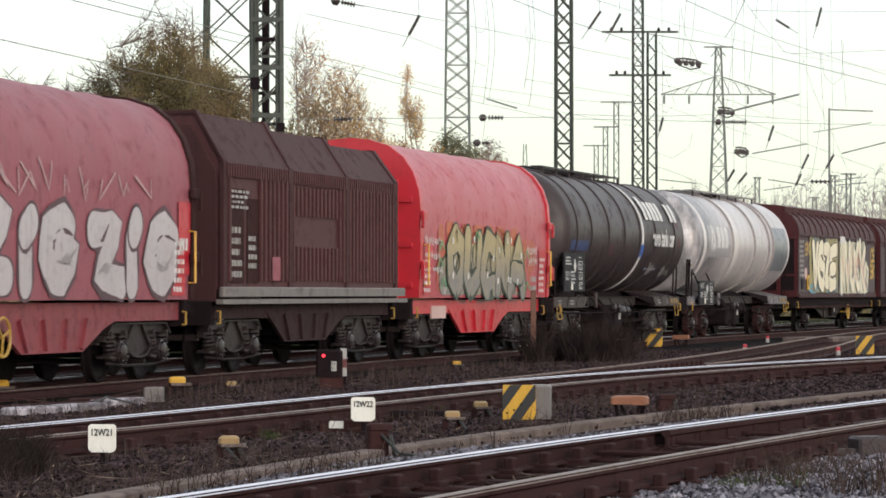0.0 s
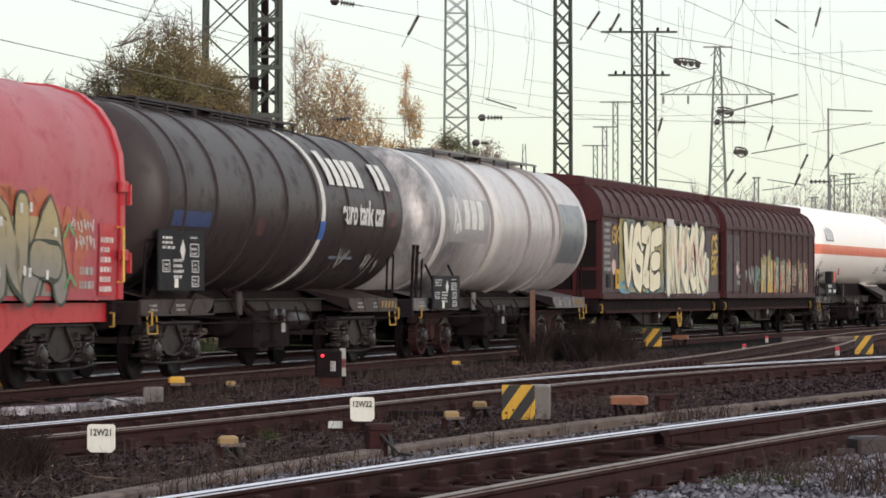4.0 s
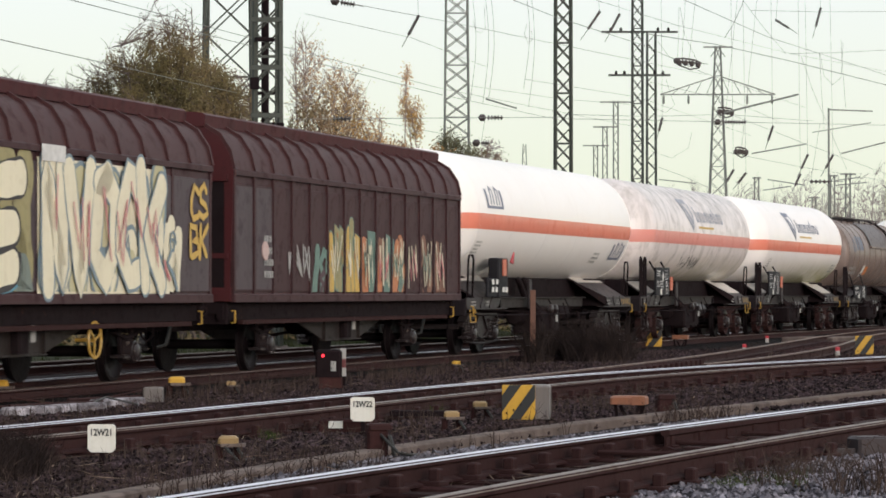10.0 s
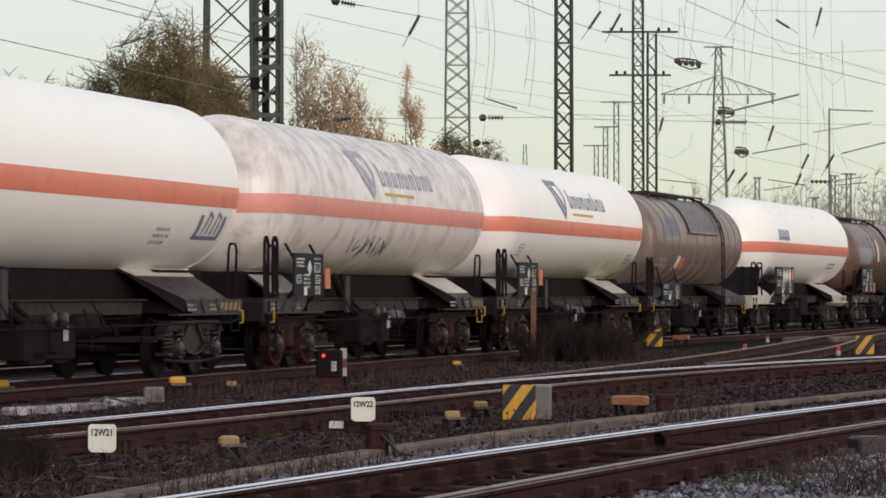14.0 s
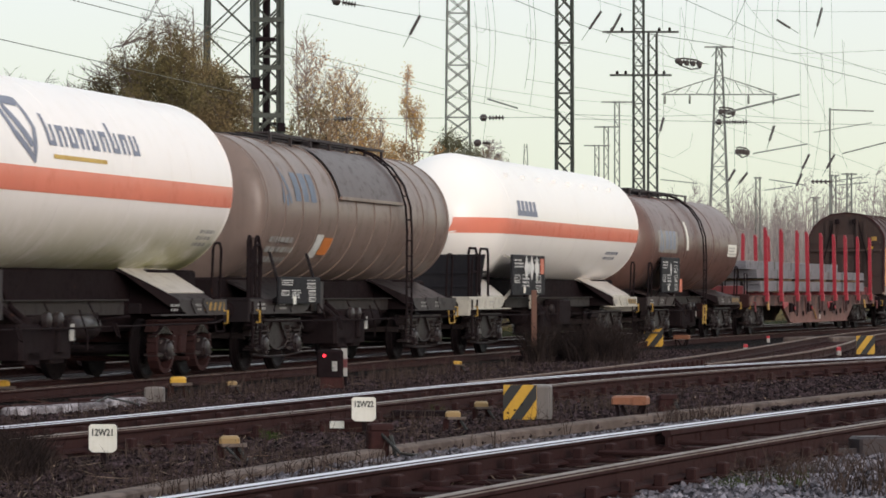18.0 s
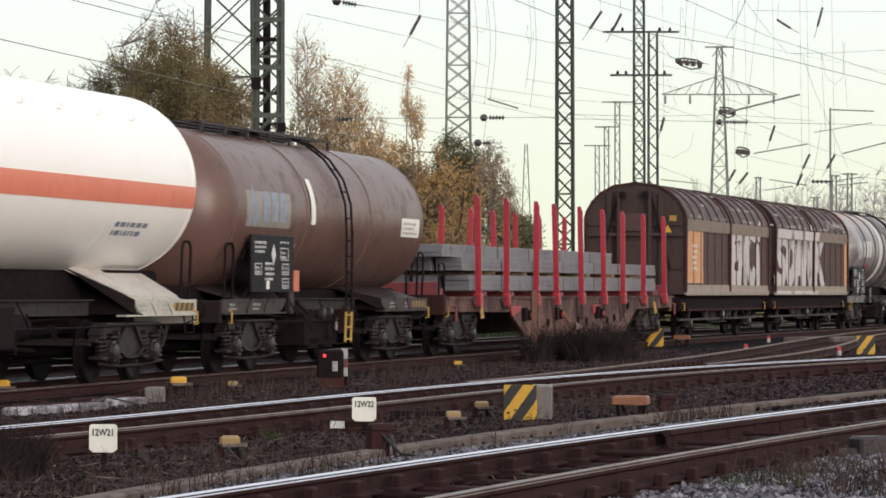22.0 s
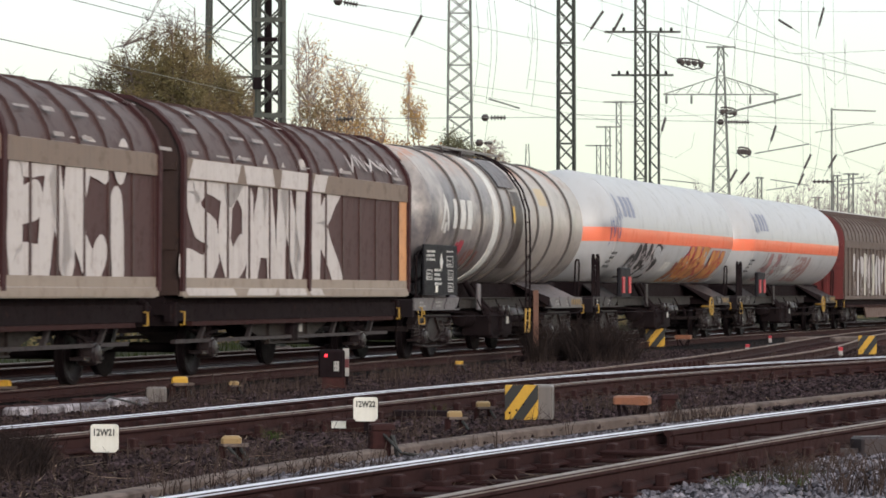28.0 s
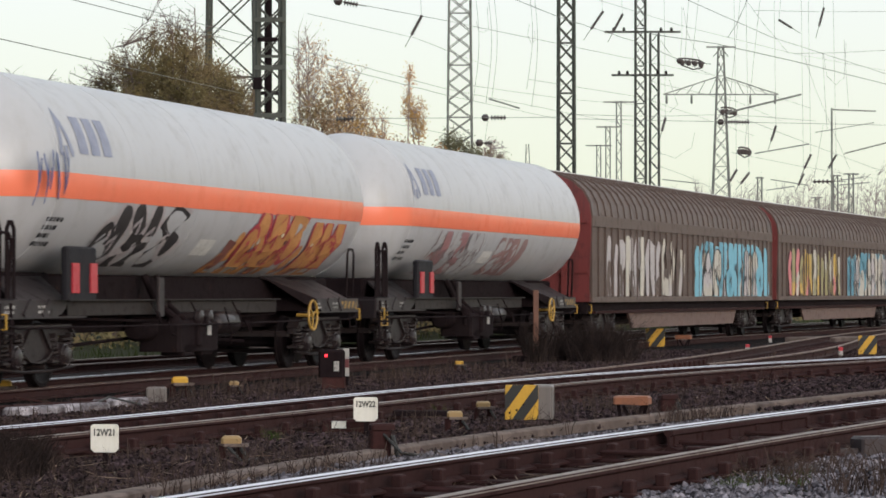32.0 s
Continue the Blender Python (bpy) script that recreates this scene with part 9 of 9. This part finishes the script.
def insulator(key, px, drop, length, lean, n=5, ball=False):
    """A ribbed insulator hung from a cross-span, drop metres below it, or strung in it."""
    c = on_span(px, *SPANS[key])
    q = Matrix.Translation((c.x, c.y, c.z - drop)) @ pose(0, 0, 0, 0, lean, 0)
    prof = [(-length / 2, 0.02)]
    wide, core = 0.085, 0.03
    if abs(lean) > 20:
        # slim long-rod type
        n, wide, core = 11, 0.058, 0.036
    for k in range(n):
        a = -length / 2 + length * (k + 0.2) / n
        prof += [(a, core), (a + length * 0.25 / n, wide), (a + length * 0.4 / n, wide), (a + length * 0.6 / n, core)]
    prof.append((length / 2, 0.02))
    i_ = part("insulator", Shape().lathe(prof, 12, "x"), m_ins, span_things[key], "dark ribbed porcelain insulator", at=q)
    if drop > 0.3:
        top = q.inverted() @ c
        end = Vector((length / 2, 0, 0)) if top.x > 0 else Vector((-length / 2, 0, 0))
        part("rod", Shape().tube([end * 0.9, top], 0.006, 5).tube([-end * 0.9, -end * 2.2], 0.012, 5), m_wire, i_)
    if ball:
        part("weight", Shape().lathe([(-0.12, 0.03), (-0.06, 0.11), (0.06, 0.11), (0.12, 0.03)], 12, "x", (-length / 2 - 0.15, 0, 0)), m_ins, i_)


def drop_for(key, px, y_up):
    """Drop below the span for a thing y_up thousandths above eye level."""
    c = on_span(px, *SPANS[key])
    return c.z - (EYE_Z + y_up * c.y / 1000)


for key, px, yu, ln, lean, ball in (("low_left", -32.5, None, 0.5, 0, False), ("low_left", 17.0, None, 0.5, 0, True), ("high_left", -30.6, 93.6, 0.4, 10, True), ("high_left", -9.3, 86.6, 0.65, -62, False),
                                    ("high_right", 49, 88.2, 0.75, -56, False), ("high_right", 55.8, 87.4, 0.7, -62, False), ("high_right", 109.8, 87, 0.6, 32, False), ("high_right", 121.5, 89.2, 0.75, -75, False),
                                    ("high_right", 79.8, 74.6, 0.6, 6, True), ("low_right", 92.5, None, 0.5, 0, True), ("high_right", 106, 51.6, 0.6, -72, False), ("low_right", 96, None, 0.5, 0, False),
                                    ("high_right", 70.5, 54.5, 0.5, -75, False), ("high_right", 125, 42.5, 0.6, -60, False), ("high_right", 117, 42.5, 0.6, -65, False), ("low_left", 13.8, 48.5, 0.25, 0, True),
                                    ("low_right", 122.0, 36.0, 0.8, 0, False), ("high_right", 93.0, 38.0, 0.5, -60, False), ("high_right", 96.8, 37.2, 0.5, -52, False), ("high_right", 114.8, 36.6, 0.5, -65, False)):
    insulator(key, px, 0.0 if yu is None else drop_for(key, px, yu), ln, lean, 5, ball)
# section switches hung in the spans
for key, px, yu, k in (("high_right", 79.6, 74.2, 0.75), ("high_right", 91.5, 58.5, 0.5), ("high_right", 96.5, 45.6, 0.4)):
    c = on_span(px, *SPANS[key])
    z = EYE_Z + yu * c.y / 1000
    s = Shape()
    for a in (-0.45, -0.15, 0.15, 0.45):
        s.lathe([(-0.1, 0.03), (-0.06, 0.09), (0.06, 0.09), (0.1, 0.03)], 10, "z", (a * k, 0, 0.02 * math.cos(a * 9)))
    s.tube([(-0.6 * k, 0, 0.12), (-0.3 * k, 0, 0.16), (0.3 * k, 0, 0.14), (0.6 * k, 0, 0.05)], 0.03, 6)
    s.tube([(-0.5 * k, 0.1, -0.08), (0.1 * k, 0.1, -0.2), (0.55 * k, 0.1, -0.1)], 0.025, 6)
    sw = part("section_switch", s, m_ins, span_things[key], "dark section insulator with horns", at=pose(c.x, c.y, z, 0, 6, 0))
    part("rod", Shape().tube([(0, 0, 0.1), (0, 0, c.z - z)], 0.006, 5), m_wire, sw)
# loose loops of wire that hang from a span far back
t = thing("cross_span", "far cross-span wire with loose hanging wire loops", "wire", group="cross spans")
fa, fb = (at_px(4.6, 165), 165.0, 17.5), (at_px(63, 150), 150.0, 16.8)
part("span_wire", Shape().tube([Vector(fa).lerp(Vector(fb), k / 8) for k in range(9)], 0.012, 5), m_wire, t)
for px, low in ((9.3, 62), (13.4, 61), (15.2, 62), (28.2, 60), (26.6, 66)):
    c = on_span(px, fa, fb)
    zl = EYE_Z + low * c.y / 1000
    part("wire_loop", Shape().tube([(c.x + 0.25 * math.sin(3.4 * k / 8), c.y, c.z + (zl - c.z) * k / 8) for k in range(9)], 0.011, 5), m_wire, t)
for px0, px1, d, z0, z1 in ((14, 24, 130, 9.5, 9.1), (91, 115, 110, 7.75, 8.4), (99.9, 117.5, 170, 9.0, 9.53), (128.8, 143, 160, 8.55, 9.13), (-9, 4.4, 165, 8.9, 8.7),
                           (105, 117, 220, 9.41, 9.0), (103.5, 112.6, 220, 8.64, 8.93), (70, 82, 220, 9.41, 9.13), (127, 135, 220, 9.33, 9.57), (127, 137, 220, 9.0, 9.2)):
    part("bracket_arm", Shape().tube([(px0 * d / 1000, d, z0), (px1 * d / 1000, d, z1)], 0.035, 6), m_mast_far, span_things["low_left" if px0 < 39 else "low_right"], "slim grey bracket arm of the overhead line")

# ---- trees ----
def leaf_mat(name, cols):
    return mottled(name, cols, 2.5, rough=0.7, island=True, lum=0.2, bump=0)


m_bark = mottled("bark", [(0.10, 0.08, 0.065), (0.06, 0.05, 0.04), (0.08, 0.07, 0.055)], 6, bump=0.5, dist=0.01, lum=0.15)
m_pale_bark = mottled("pale_bark", [(0.36, 0.285, 0.25), (0.25, 0.195, 0.17), (0.31, 0.24, 0.205)], 6, bump=0.3, dist=0.01, lum=0.15)
# far woods' bark is paled, distance haze mixed into the colour
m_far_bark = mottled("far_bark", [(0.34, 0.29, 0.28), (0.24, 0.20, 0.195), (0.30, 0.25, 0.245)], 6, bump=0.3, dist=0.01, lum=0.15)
m_twig = mottled("pinkish_twigs", [(0.19, 0.145, 0.13), (0.11, 0.085, 0.08), (0.15, 0.12, 0.105)], 6, bump=0.3, dist=0.01, lum=0.15)
m_leaf_olive = leaf_mat("olive_leaves", [(0.175, 0.140, 0.066), (0.12, 0.102, 0.05), (0.19, 0.132, 0.074)])
m_leaf_gold = leaf_mat("golden_leaves", [(0.50, 0.33, 0.12), (0.36, 0.26, 0.12), (0.54, 0.28, 0.11)])
m_leaf_fir = leaf_mat("fir_needles", [(0.135, 0.130, 0.074), (0.095, 0.098, 0.058), (0.145, 0.122, 0.078)])
m_leaf_amber = leaf_mat("amber_leaves", [(0.33, 0.205, 0.085), (0.20, 0.145, 0.07), (0.36, 0.18, 0.08)])
m_leaf_rust = leaf_mat("rusty_leaves", [(0.23, 0.16, 0.10), (0.13, 0.105, 0.065), (0.26, 0.165, 0.10)])


def tree(name, label, x, y, h, spread_, bark, leaf, leaves, seed, trunk=0.14, stems=1, leaf_size=0.07, low=0.1, twig=0.008, levels=3, kids=6, fuzz=0.14, env=None, lean=0.32):
    """A tree: trunk or several stems, limbs that fork twice or three times, leaves along the twigs."""
    rng = random.Random(seed)
    t = thing(name, label, "tree", pose(x, y, -0.45))
    wood, tips = Shape(), []

    def outside(p):
        """Beyond the crown's uneven outline."""
        if env is None:
            return False
        ex, rx, zc, rz = env
        k = 1 + 0.30 * noise.noise((p.x * 0.45, p.y * 0.45, p.z * 0.45 + seed))
        return ((p.x - ex) / rx) ** 2 + (p.y / (rx * 1.2)) ** 2 + ((p.z - zc) / rz) ** 2 > k * k

    def grow(p, d, ln, r, lev):
        pts, q = [p], p.copy()
        n = 4
        dd = d.copy()
        for i in range(n):
            dd = (dd + Vector((rng.uniform(-1, 1), rng.uniform(-1, 1), rng.uniform(-0.5, 0.9))) * 0.16).normalized()
            q = q + dd * ln / n
            if outside(q) and len(pts) > 1:
                break
            pts.append(q.copy())
        n = len(pts) - 1
        wood.tube(pts, r, 6 if lev == 0 else (4 if lev == 1 else 3), False, max(twig * 0.6, r * 0.35))
        if lev >= levels - 1:
            tips.append(pts)
        if lev < levels:
            for k in range(kids if lev < 2 else kids - 2):
                f = rng.uniform(low if lev == 0 else 0.25, 1.0)
                a = pts[min(n - 1, int(f * n))].lerp(pts[min(n, int(f * n) + 1)], f * n - int(f * n))
                az = rng.uniform(0, 6.28)
                out = Vector((math.cos(az), math.sin(az), rng.uniform(0.1, 1.0))).normalized()
                nd = (dd * 0.45 + out * spread_).normalized()
                grow(a, nd, ln * rng.uniform(0.38, 0.6) * (1.15 - 0.5 * f if lev == 0 else 1), max(twig, r * rng.uniform(0.3, 0.45)), lev + 1)

    for sidx in range(stems):
        az = rng.uniform(0, 6.28)
        ln_ = 0.0 if stems == 1 else lean
        grow(Vector((0.4 * (stems > 1) * math.cos(az), 0.4 * (stems > 1) * math.sin(az), 0)), Vector((ln_ * math.cos(az), ln_ * math.sin(az), 1)).normalized(), h * (0.82 if stems == 1 else rng.uniform(0.55, 0.8)), trunk, 0)
    part("trunk", wood, bark, t, smooth=0)
    if leaves:
        s = Shape()
        for _ in range(leaves):
            pts = rng.choice(tips)
            k = rng.random() * (len(pts) - 1)
            i = int(k)
            p = pts[i].lerp(pts[i + 1], k - i) + Vector((rng.gauss(0, fuzz), rng.gauss(0, fuzz), rng.gauss(0, fuzz * 0.8)))
            e1 = Vector((rng.uniform(-1, 1), rng.uniform(-1, 1), rng.uniform(-1, 1))).normalized() * leaf_size * rng.uniform(0.6, 1.3)
            e2 = e1.orthogonal().normalized() * leaf_size * 0.45
            o = len(s.v)
            s.v += [tuple(p - e1), tuple(p + e2), tuple(p + e1), tuple(p - e2)]
            s.f.append((o, o + 1, o + 2, o + 3))
        part("crown", s, leaf, t, smooth=0)
    return t


def px_tree(px, d, *a, **k):
    return tree(*a[:2], at_px(px, d), d, *a[2:], **k)


def crown_tree(name, label, across, d, blobs, bark, leaf, leaves, seed, limbs=9, boughs=130, twigs=1400, leaf_size=0.06, fuzz=0.12, twig_r=0.007, reach=1.5, trunk=0.09, rise=0.3, bare=()):
    """A tree whose limbs, boughs and twigs fill an uneven crown. blobs: (thousandths across, above eye level, half width, half height); bare: the same, without leaves."""
    rng = random.Random(seed)
    t = thing(name, label, "tree", pose(across * d / 1000, d, -0.45))
    k = d / 1000

    def inside(b, grow=1.0):
        while True:
            v = Vector((rng.gauss(0, 1), rng.gauss(0, 1), rng.gauss(0, 1))).normalized() * rng.random() ** 0.4 * grow * 1.1
            if v.length < 0.84 + 0.5 * noise.noise((v.x * 2.2 + seed, v.y * 2.2, v.z * 2.2)) + 0.25 * rng.random():
                return Vector(((b[0] - across) * k + v.x * b[2] * k, v.y * b[2] * k * 0.9, EYE_Z + 0.45 + b[1] * k + v.z * b[3] * k))

    full = list(blobs) + list(bare)
    weigh = [b[2] * b[3] for b in full]
    wood = Shape()

    def bent(a, b, n, r0, r1, sides, lift):
        mid = a.lerp(b, 0.5) + Vector((rng.gauss(0, 0.07), rng.gauss(0, 0.07), lift)) * (b - a).length
        pts = [a * (1 - f) ** 2 + mid * 2 * f * (1 - f) + b * f * f for f in [i / n for i in range(n + 1)]]
        wood.tube(pts, r0, sides, False, r1)
        return pts

    nodes = []
    for i in range(limbs):
        b = full[i % len(full)]
        nodes += bent(Vector((rng.gauss(0, 0.35), rng.gauss(0, 0.35), 0)), inside(b, 0.85), 9, trunk * rng.uniform(0.7, 1.1), 0.014, 6, 0.08)[3:]
    tips = []
    for count, r0, r1, cap in ((boughs, 0.028, 0.009, 9.0), (twigs, twig_r * 1.3, twig_r * 0.6, reach)):
        arr = np.array([tuple(p) for p in nodes])
        fresh = []
        for i in range(count):
            b = rng.choices(full, weigh)[0]
            p = inside(b, 1.08 if count == twigs else 1.0)
            dv = arr - np.array(tuple(p))
            cost = np.linalg.norm(dv, axis=1) + 1.5 * np.maximum(0, dv[:, 2] + rise * np.hypot(dv[:, 0], dv[:, 1]))
            a = Vector(arr[int(cost.argmin())])
            if (p - a).length > cap:
                p = a + (p - a).normalized() * cap
            pts = bent(a, p, 4 if count == boughs else 3, r0, r1, 4 if count == boughs else 3, 0.08 * rng.random())
            fresh += pts[1:]
            if count == twigs and b in blobs:
                tips.append(pts)
        nodes = nodes + fresh
    part("trunk", wood, bark, t, smooth=0)
    s = Shape()
    for _ in range(leaves):
        pts = rng.choice(tips)
        f = rng.random() ** 0.7 * (len(pts) - 1)
        i = min(int(f), len(pts) - 2)
        p = pts[i].lerp(pts[i + 1], f - i) + Vector((rng.gauss(0, fuzz), rng.gauss(0, fuzz), rng.gauss(0, fuzz)))
        e1 = Vector((rng.uniform(-1, 1), rng.uniform(-1, 1), rng.uniform(-1, 1))).normalized() * leaf_size * rng.uniform(0.5, 1.3)
        e2 = e1.orthogonal().normalized() * leaf_size * 0.5
        o = len(s.v)
        s.v += [tuple(p - e1), tuple(p + e2), tuple(p + e1), tuple(p - e2)]
        s.f.append((o, o + 1, o + 2, o + 3))
    if leaves:
        part("crown", s, leaf, t, smooth=0)
    return t


crown_tree("olive_bush_tree", "broad olive-brown bushy tree, half bare at the top", -90, 100, [(-88, 62, 20, 22), (-90, 36, 24, 14)], m_twig, m_leaf_olive, 95000, 3, 14, 240, 3000, 0.042, 0.13, bare=[(-88, 84, 12, 11), (-98, 74, 14, 12)])
crown_tree("olive_bush_tree", "lower olive-brown bushy tree, half bare", -107, 102, [(-107, 55, 14, 17), (-107, 34, 15, 12)], m_twig, m_leaf_olive, 36000, 4, 9, 130, 1800, 0.042, 0.13, bare=[(-110, 66, 14, 10)])
crown_tree("olive_bush_tree", "olive-green bushy tree with dense foliage", -72, 97, [(-72, 53, 12, 17), (-70, 34, 13, 12)], m_twig, m_leaf_olive, 50000, 5, 9, 130, 1700, 0.042, 0.13, bare=[(-68, 62, 9, 10)])
crown_tree("bare_shrub", "thin leafless shrub with rusty twigs", -132, 104, [(-134, 54, 13, 14)], m_twig, m_leaf_rust, 2500, 6, 8, 90, 900, 0.045, 0.1, bare=[(-124, 60, 10, 11), (-140, 64, 9, 9)])
crown_tree("bare_shrub", "leafless shrub with fine twigs", -118, 112, [(-118, 50, 10, 13)], m_twig, m_leaf_rust, 1500, 27, 6, 60, 600, 0.045, 0.1)
crown_tree("birch", "slim birch with bare pale twigs and a few golden leaves", -42, 118, [(-42, 62, 8, 22), (-35, 57, 9, 19)], m_pale_bark, m_leaf_gold, 2600, 8, 8, 130, 1900, 0.05, 0.12, 0.006, 1.4, 0.08, 1.1, bare=[(-46, 70, 5, 19)])
crown_tree("birch", "slim birch with sparse golden leaves", -30, 116, [(-30, 55, 8, 19), (-24, 46, 8, 15)], m_pale_bark, m_leaf_gold, 4300, 10, 8, 110, 1500, 0.05, 0.12, 0.006, 1.4, 0.08, 1.1)
crown_tree("birch", "young birch thicket with golden leaves", -20, 125, [(-19, 40, 9, 11), (-26, 36, 8, 12)], m_pale_bark, m_leaf_gold, 7000, 11, 7, 80, 800, 0.05, 0.14, 0.006, 1.4, 0.07, 0.8)
crown_tree("young_poplar", "slender young tree with yellow leaves", -10.3, 130, [(-11.2, 71, 1.6, 4), (-8.4, 56, 2.8, 8), (-12, 60, 2.4, 7)], m_pale_bark, m_leaf_gold, 1500, 12, 3, 30, 260, 0.055, 0.1, 0.006, 1.0, 0.05, 1.2)
px_tree(-42, 108, "undergrowth", "low golden and green undergrowth", 8.0, 0.8, m_bark, m_leaf_rust, 11000, 13, trunk=0.09, stems=5, leaf_size=0.08, low=0.05)
px_tree(-26, 112, "undergrowth", "low golden undergrowth", 7.6, 0.8, m_bark, m_leaf_amber, 11000, 14, trunk=0.09, stems=5, leaf_size=0.08, low=0.05)
px_tree(-11, 118, "undergrowth", "low golden undergrowth", 7.0, 0.8, m_bark, m_leaf_amber, 9000, 15, trunk=0.09, stems=5, leaf_size=0.08, low=0.05)
px_tree(-60, 106, "undergrowth", "dense olive undergrowth", 8.4, 0.8, m_bark, m_leaf_olive, 13000, 16, trunk=0.09, stems=5, leaf_size=0.085, low=0.05)
px_tree(-118, 98, "undergrowth", "dense rusty-brown undergrowth", 7.0, 0.8, m_bark, m_leaf_rust, 12000, 17, trunk=0.09, stems=5, leaf_size=0.08, low=0.05)
px_tree(-140, 96, "undergrowth", "rusty-brown undergrowth", 7.2, 0.8, m_bark, m_leaf_rust, 9000, 18, trunk=0.09, stems=5, leaf_size=0.08, low=0.05)

for px, d, hh, lf, n, sd in ((-36, 109, 7.4, m_leaf_amber, 9000, 61), (-19, 114, 6.6, m_leaf_rust, 9000, 62), (-28, 104, 5.6, m_leaf_olive, 9000, 63), (-5, 121, 6.6, m_leaf_amber, 8000, 64), (3, 126, 5.6, m_leaf_rust, 8000, 65), (-50, 103, 6.6, m_leaf_olive, 12000, 66)):
    px_tree(px, d, "undergrowth", "mixed golden and olive autumn undergrowth", hh, 0.8, m_bark, lf, n, sd, trunk=0.08, stems=5, leaf_size=0.075, low=0.05, fuzz=0.25)
# a low dark thicket along the foot of the trees
th, rt = Shape(), random.Random(71)
for _ in range(30000):
    u, q = rt.uniform(-40, 190), rt.uniform(-20, -13.5)
    z = 2.6 * rt.random() ** 1.3 * (0.6 + 0.4 * noise.noise((u * 0.15, q * 0.3, 0)))
    p = on_track(u, q, z - 0.3)
    e1 = Vector((rt.uniform(-1, 1), rt.uniform(-1, 1), rt.uniform(-0.6, 1))).normalized() * rt.uniform(0.06, 0.16)
    e2 = e1.orthogonal().normalized() * 0.05
    o = len(th.v)
    th.v += [tuple(p - e1), tuple(p + e2), tuple(p + e1), tuple(p - e2)]
    th.f.append((o, o + 1, o + 2, o + 3))
solid("thicket", th, m_leaf_olive, "low olive-brown thicket along the trackside", "shrubs", kind="stuff", smooth=0)
crown_tree("evergreen_bush", "broad dull olive-green evergreen tree", 5, 138, [(1.5, 38, 6, 14), (8, 36, 6, 14), (5, 22, 9, 12)], m_bark, m_leaf_fir, 26000, 81, 8, 120, 1500, 0.06, 0.16)
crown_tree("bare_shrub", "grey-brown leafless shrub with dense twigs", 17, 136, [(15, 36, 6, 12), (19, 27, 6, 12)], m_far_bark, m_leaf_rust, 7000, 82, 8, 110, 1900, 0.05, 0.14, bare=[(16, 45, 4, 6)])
crown_tree("olive_bush_tree", "low green bush with olive leaves", 25, 134, [(22, 18, 7, 11), (27, 16, 5, 9)], m_bark, m_leaf_fir, 12000, 83, 6, 60, 700, 0.06, 0.16)
# bare woods on the far right
for i in range(15):
    px = 74 + i * 5.6 + 2.0 * math.sin(i * 2.3)
    d = 250 + 50 * ((i * 7) % 4) / 3
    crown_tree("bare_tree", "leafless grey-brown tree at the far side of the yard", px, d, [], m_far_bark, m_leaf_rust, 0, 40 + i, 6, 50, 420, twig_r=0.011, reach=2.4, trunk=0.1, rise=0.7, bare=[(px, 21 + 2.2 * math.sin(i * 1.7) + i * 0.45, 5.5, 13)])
# twig colour lightened to carry the haze of distance
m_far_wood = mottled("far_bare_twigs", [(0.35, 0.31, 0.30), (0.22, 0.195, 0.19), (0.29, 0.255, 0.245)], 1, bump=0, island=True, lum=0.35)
wood_s, rf = Shape(), random.Random(77)
for _ in range(40000):
    px, d = rf.uniform(72, 165), rf.uniform(330, 420)
    x, h = px * d / 1000, rf.uniform(6, 14.6 + 2.6 * noise.noise((px * 0.2, 0, 0)) + 1.2 * noise.noise((px * 0.9, 5, 0)) - max(0, px - 100) * 0.025)
    z1 = h * rf.uniform(0.6, 1)
    o = len(wood_s.v)
    lx = rf.uniform(-0.6, 0.6)
    zz = rf.uniform(-0.4, h * 0.62) if rf.random() < 0.85 else -0.4
    wood_s.v += [(x - 0.026, d, zz), (x + 0.026, d, zz), (x + lx, d, min(zz + z1 * 0.4, 18))]
    wood_s.f.append((o, o + 1, o + 2))
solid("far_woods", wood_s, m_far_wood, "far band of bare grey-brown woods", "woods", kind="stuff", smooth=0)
hedge, rf = Shape(), random.Random(78)
for _ in range(9000):
    px, d = rf.uniform(-170, 170), rf.uniform(420, 520)
    x, z = px * d / 1000, rf.uniform(-0.4, 5.0) * rf.random() ** 0.5
    o = len(hedge.v)
    a, b = rf.uniform(0.15, 0.5), rf.uniform(0.1, 0.4)
    hedge.v += [(x - a, d, z), (x, d, z - b), (x + a, d, z), (x, d, z + b)]
    hedge.f.append((o, o + 1, o + 2, o + 3))
solid("far_hedge", hedge, m_leaf_rust, "low brown hedge along the horizon", "hedge", kind="stuff", smooth=0)


# ---- everything that moves: the wagons roll, their wheels turn ----
def motions():
    for w, um in TRAIN + LOAD:
        walk(w, [(t, track_pose(um - d)) for t, d in ROLL])
    times = [i / 15 for i in range(32 * 15 + 1)]
    ts, ds = [t for t, d in ROLL], [d for t, d in ROLL]
    turns = [math.degrees(d / 0.46) for d in np.interp(times, ts, ds)]
    for wheel, x in WHEELS:
        walk(wheel, [(t, pose(x, 0, 0.46, 0, -a, 0)) for t, a in zip(times, turns)])


motions()
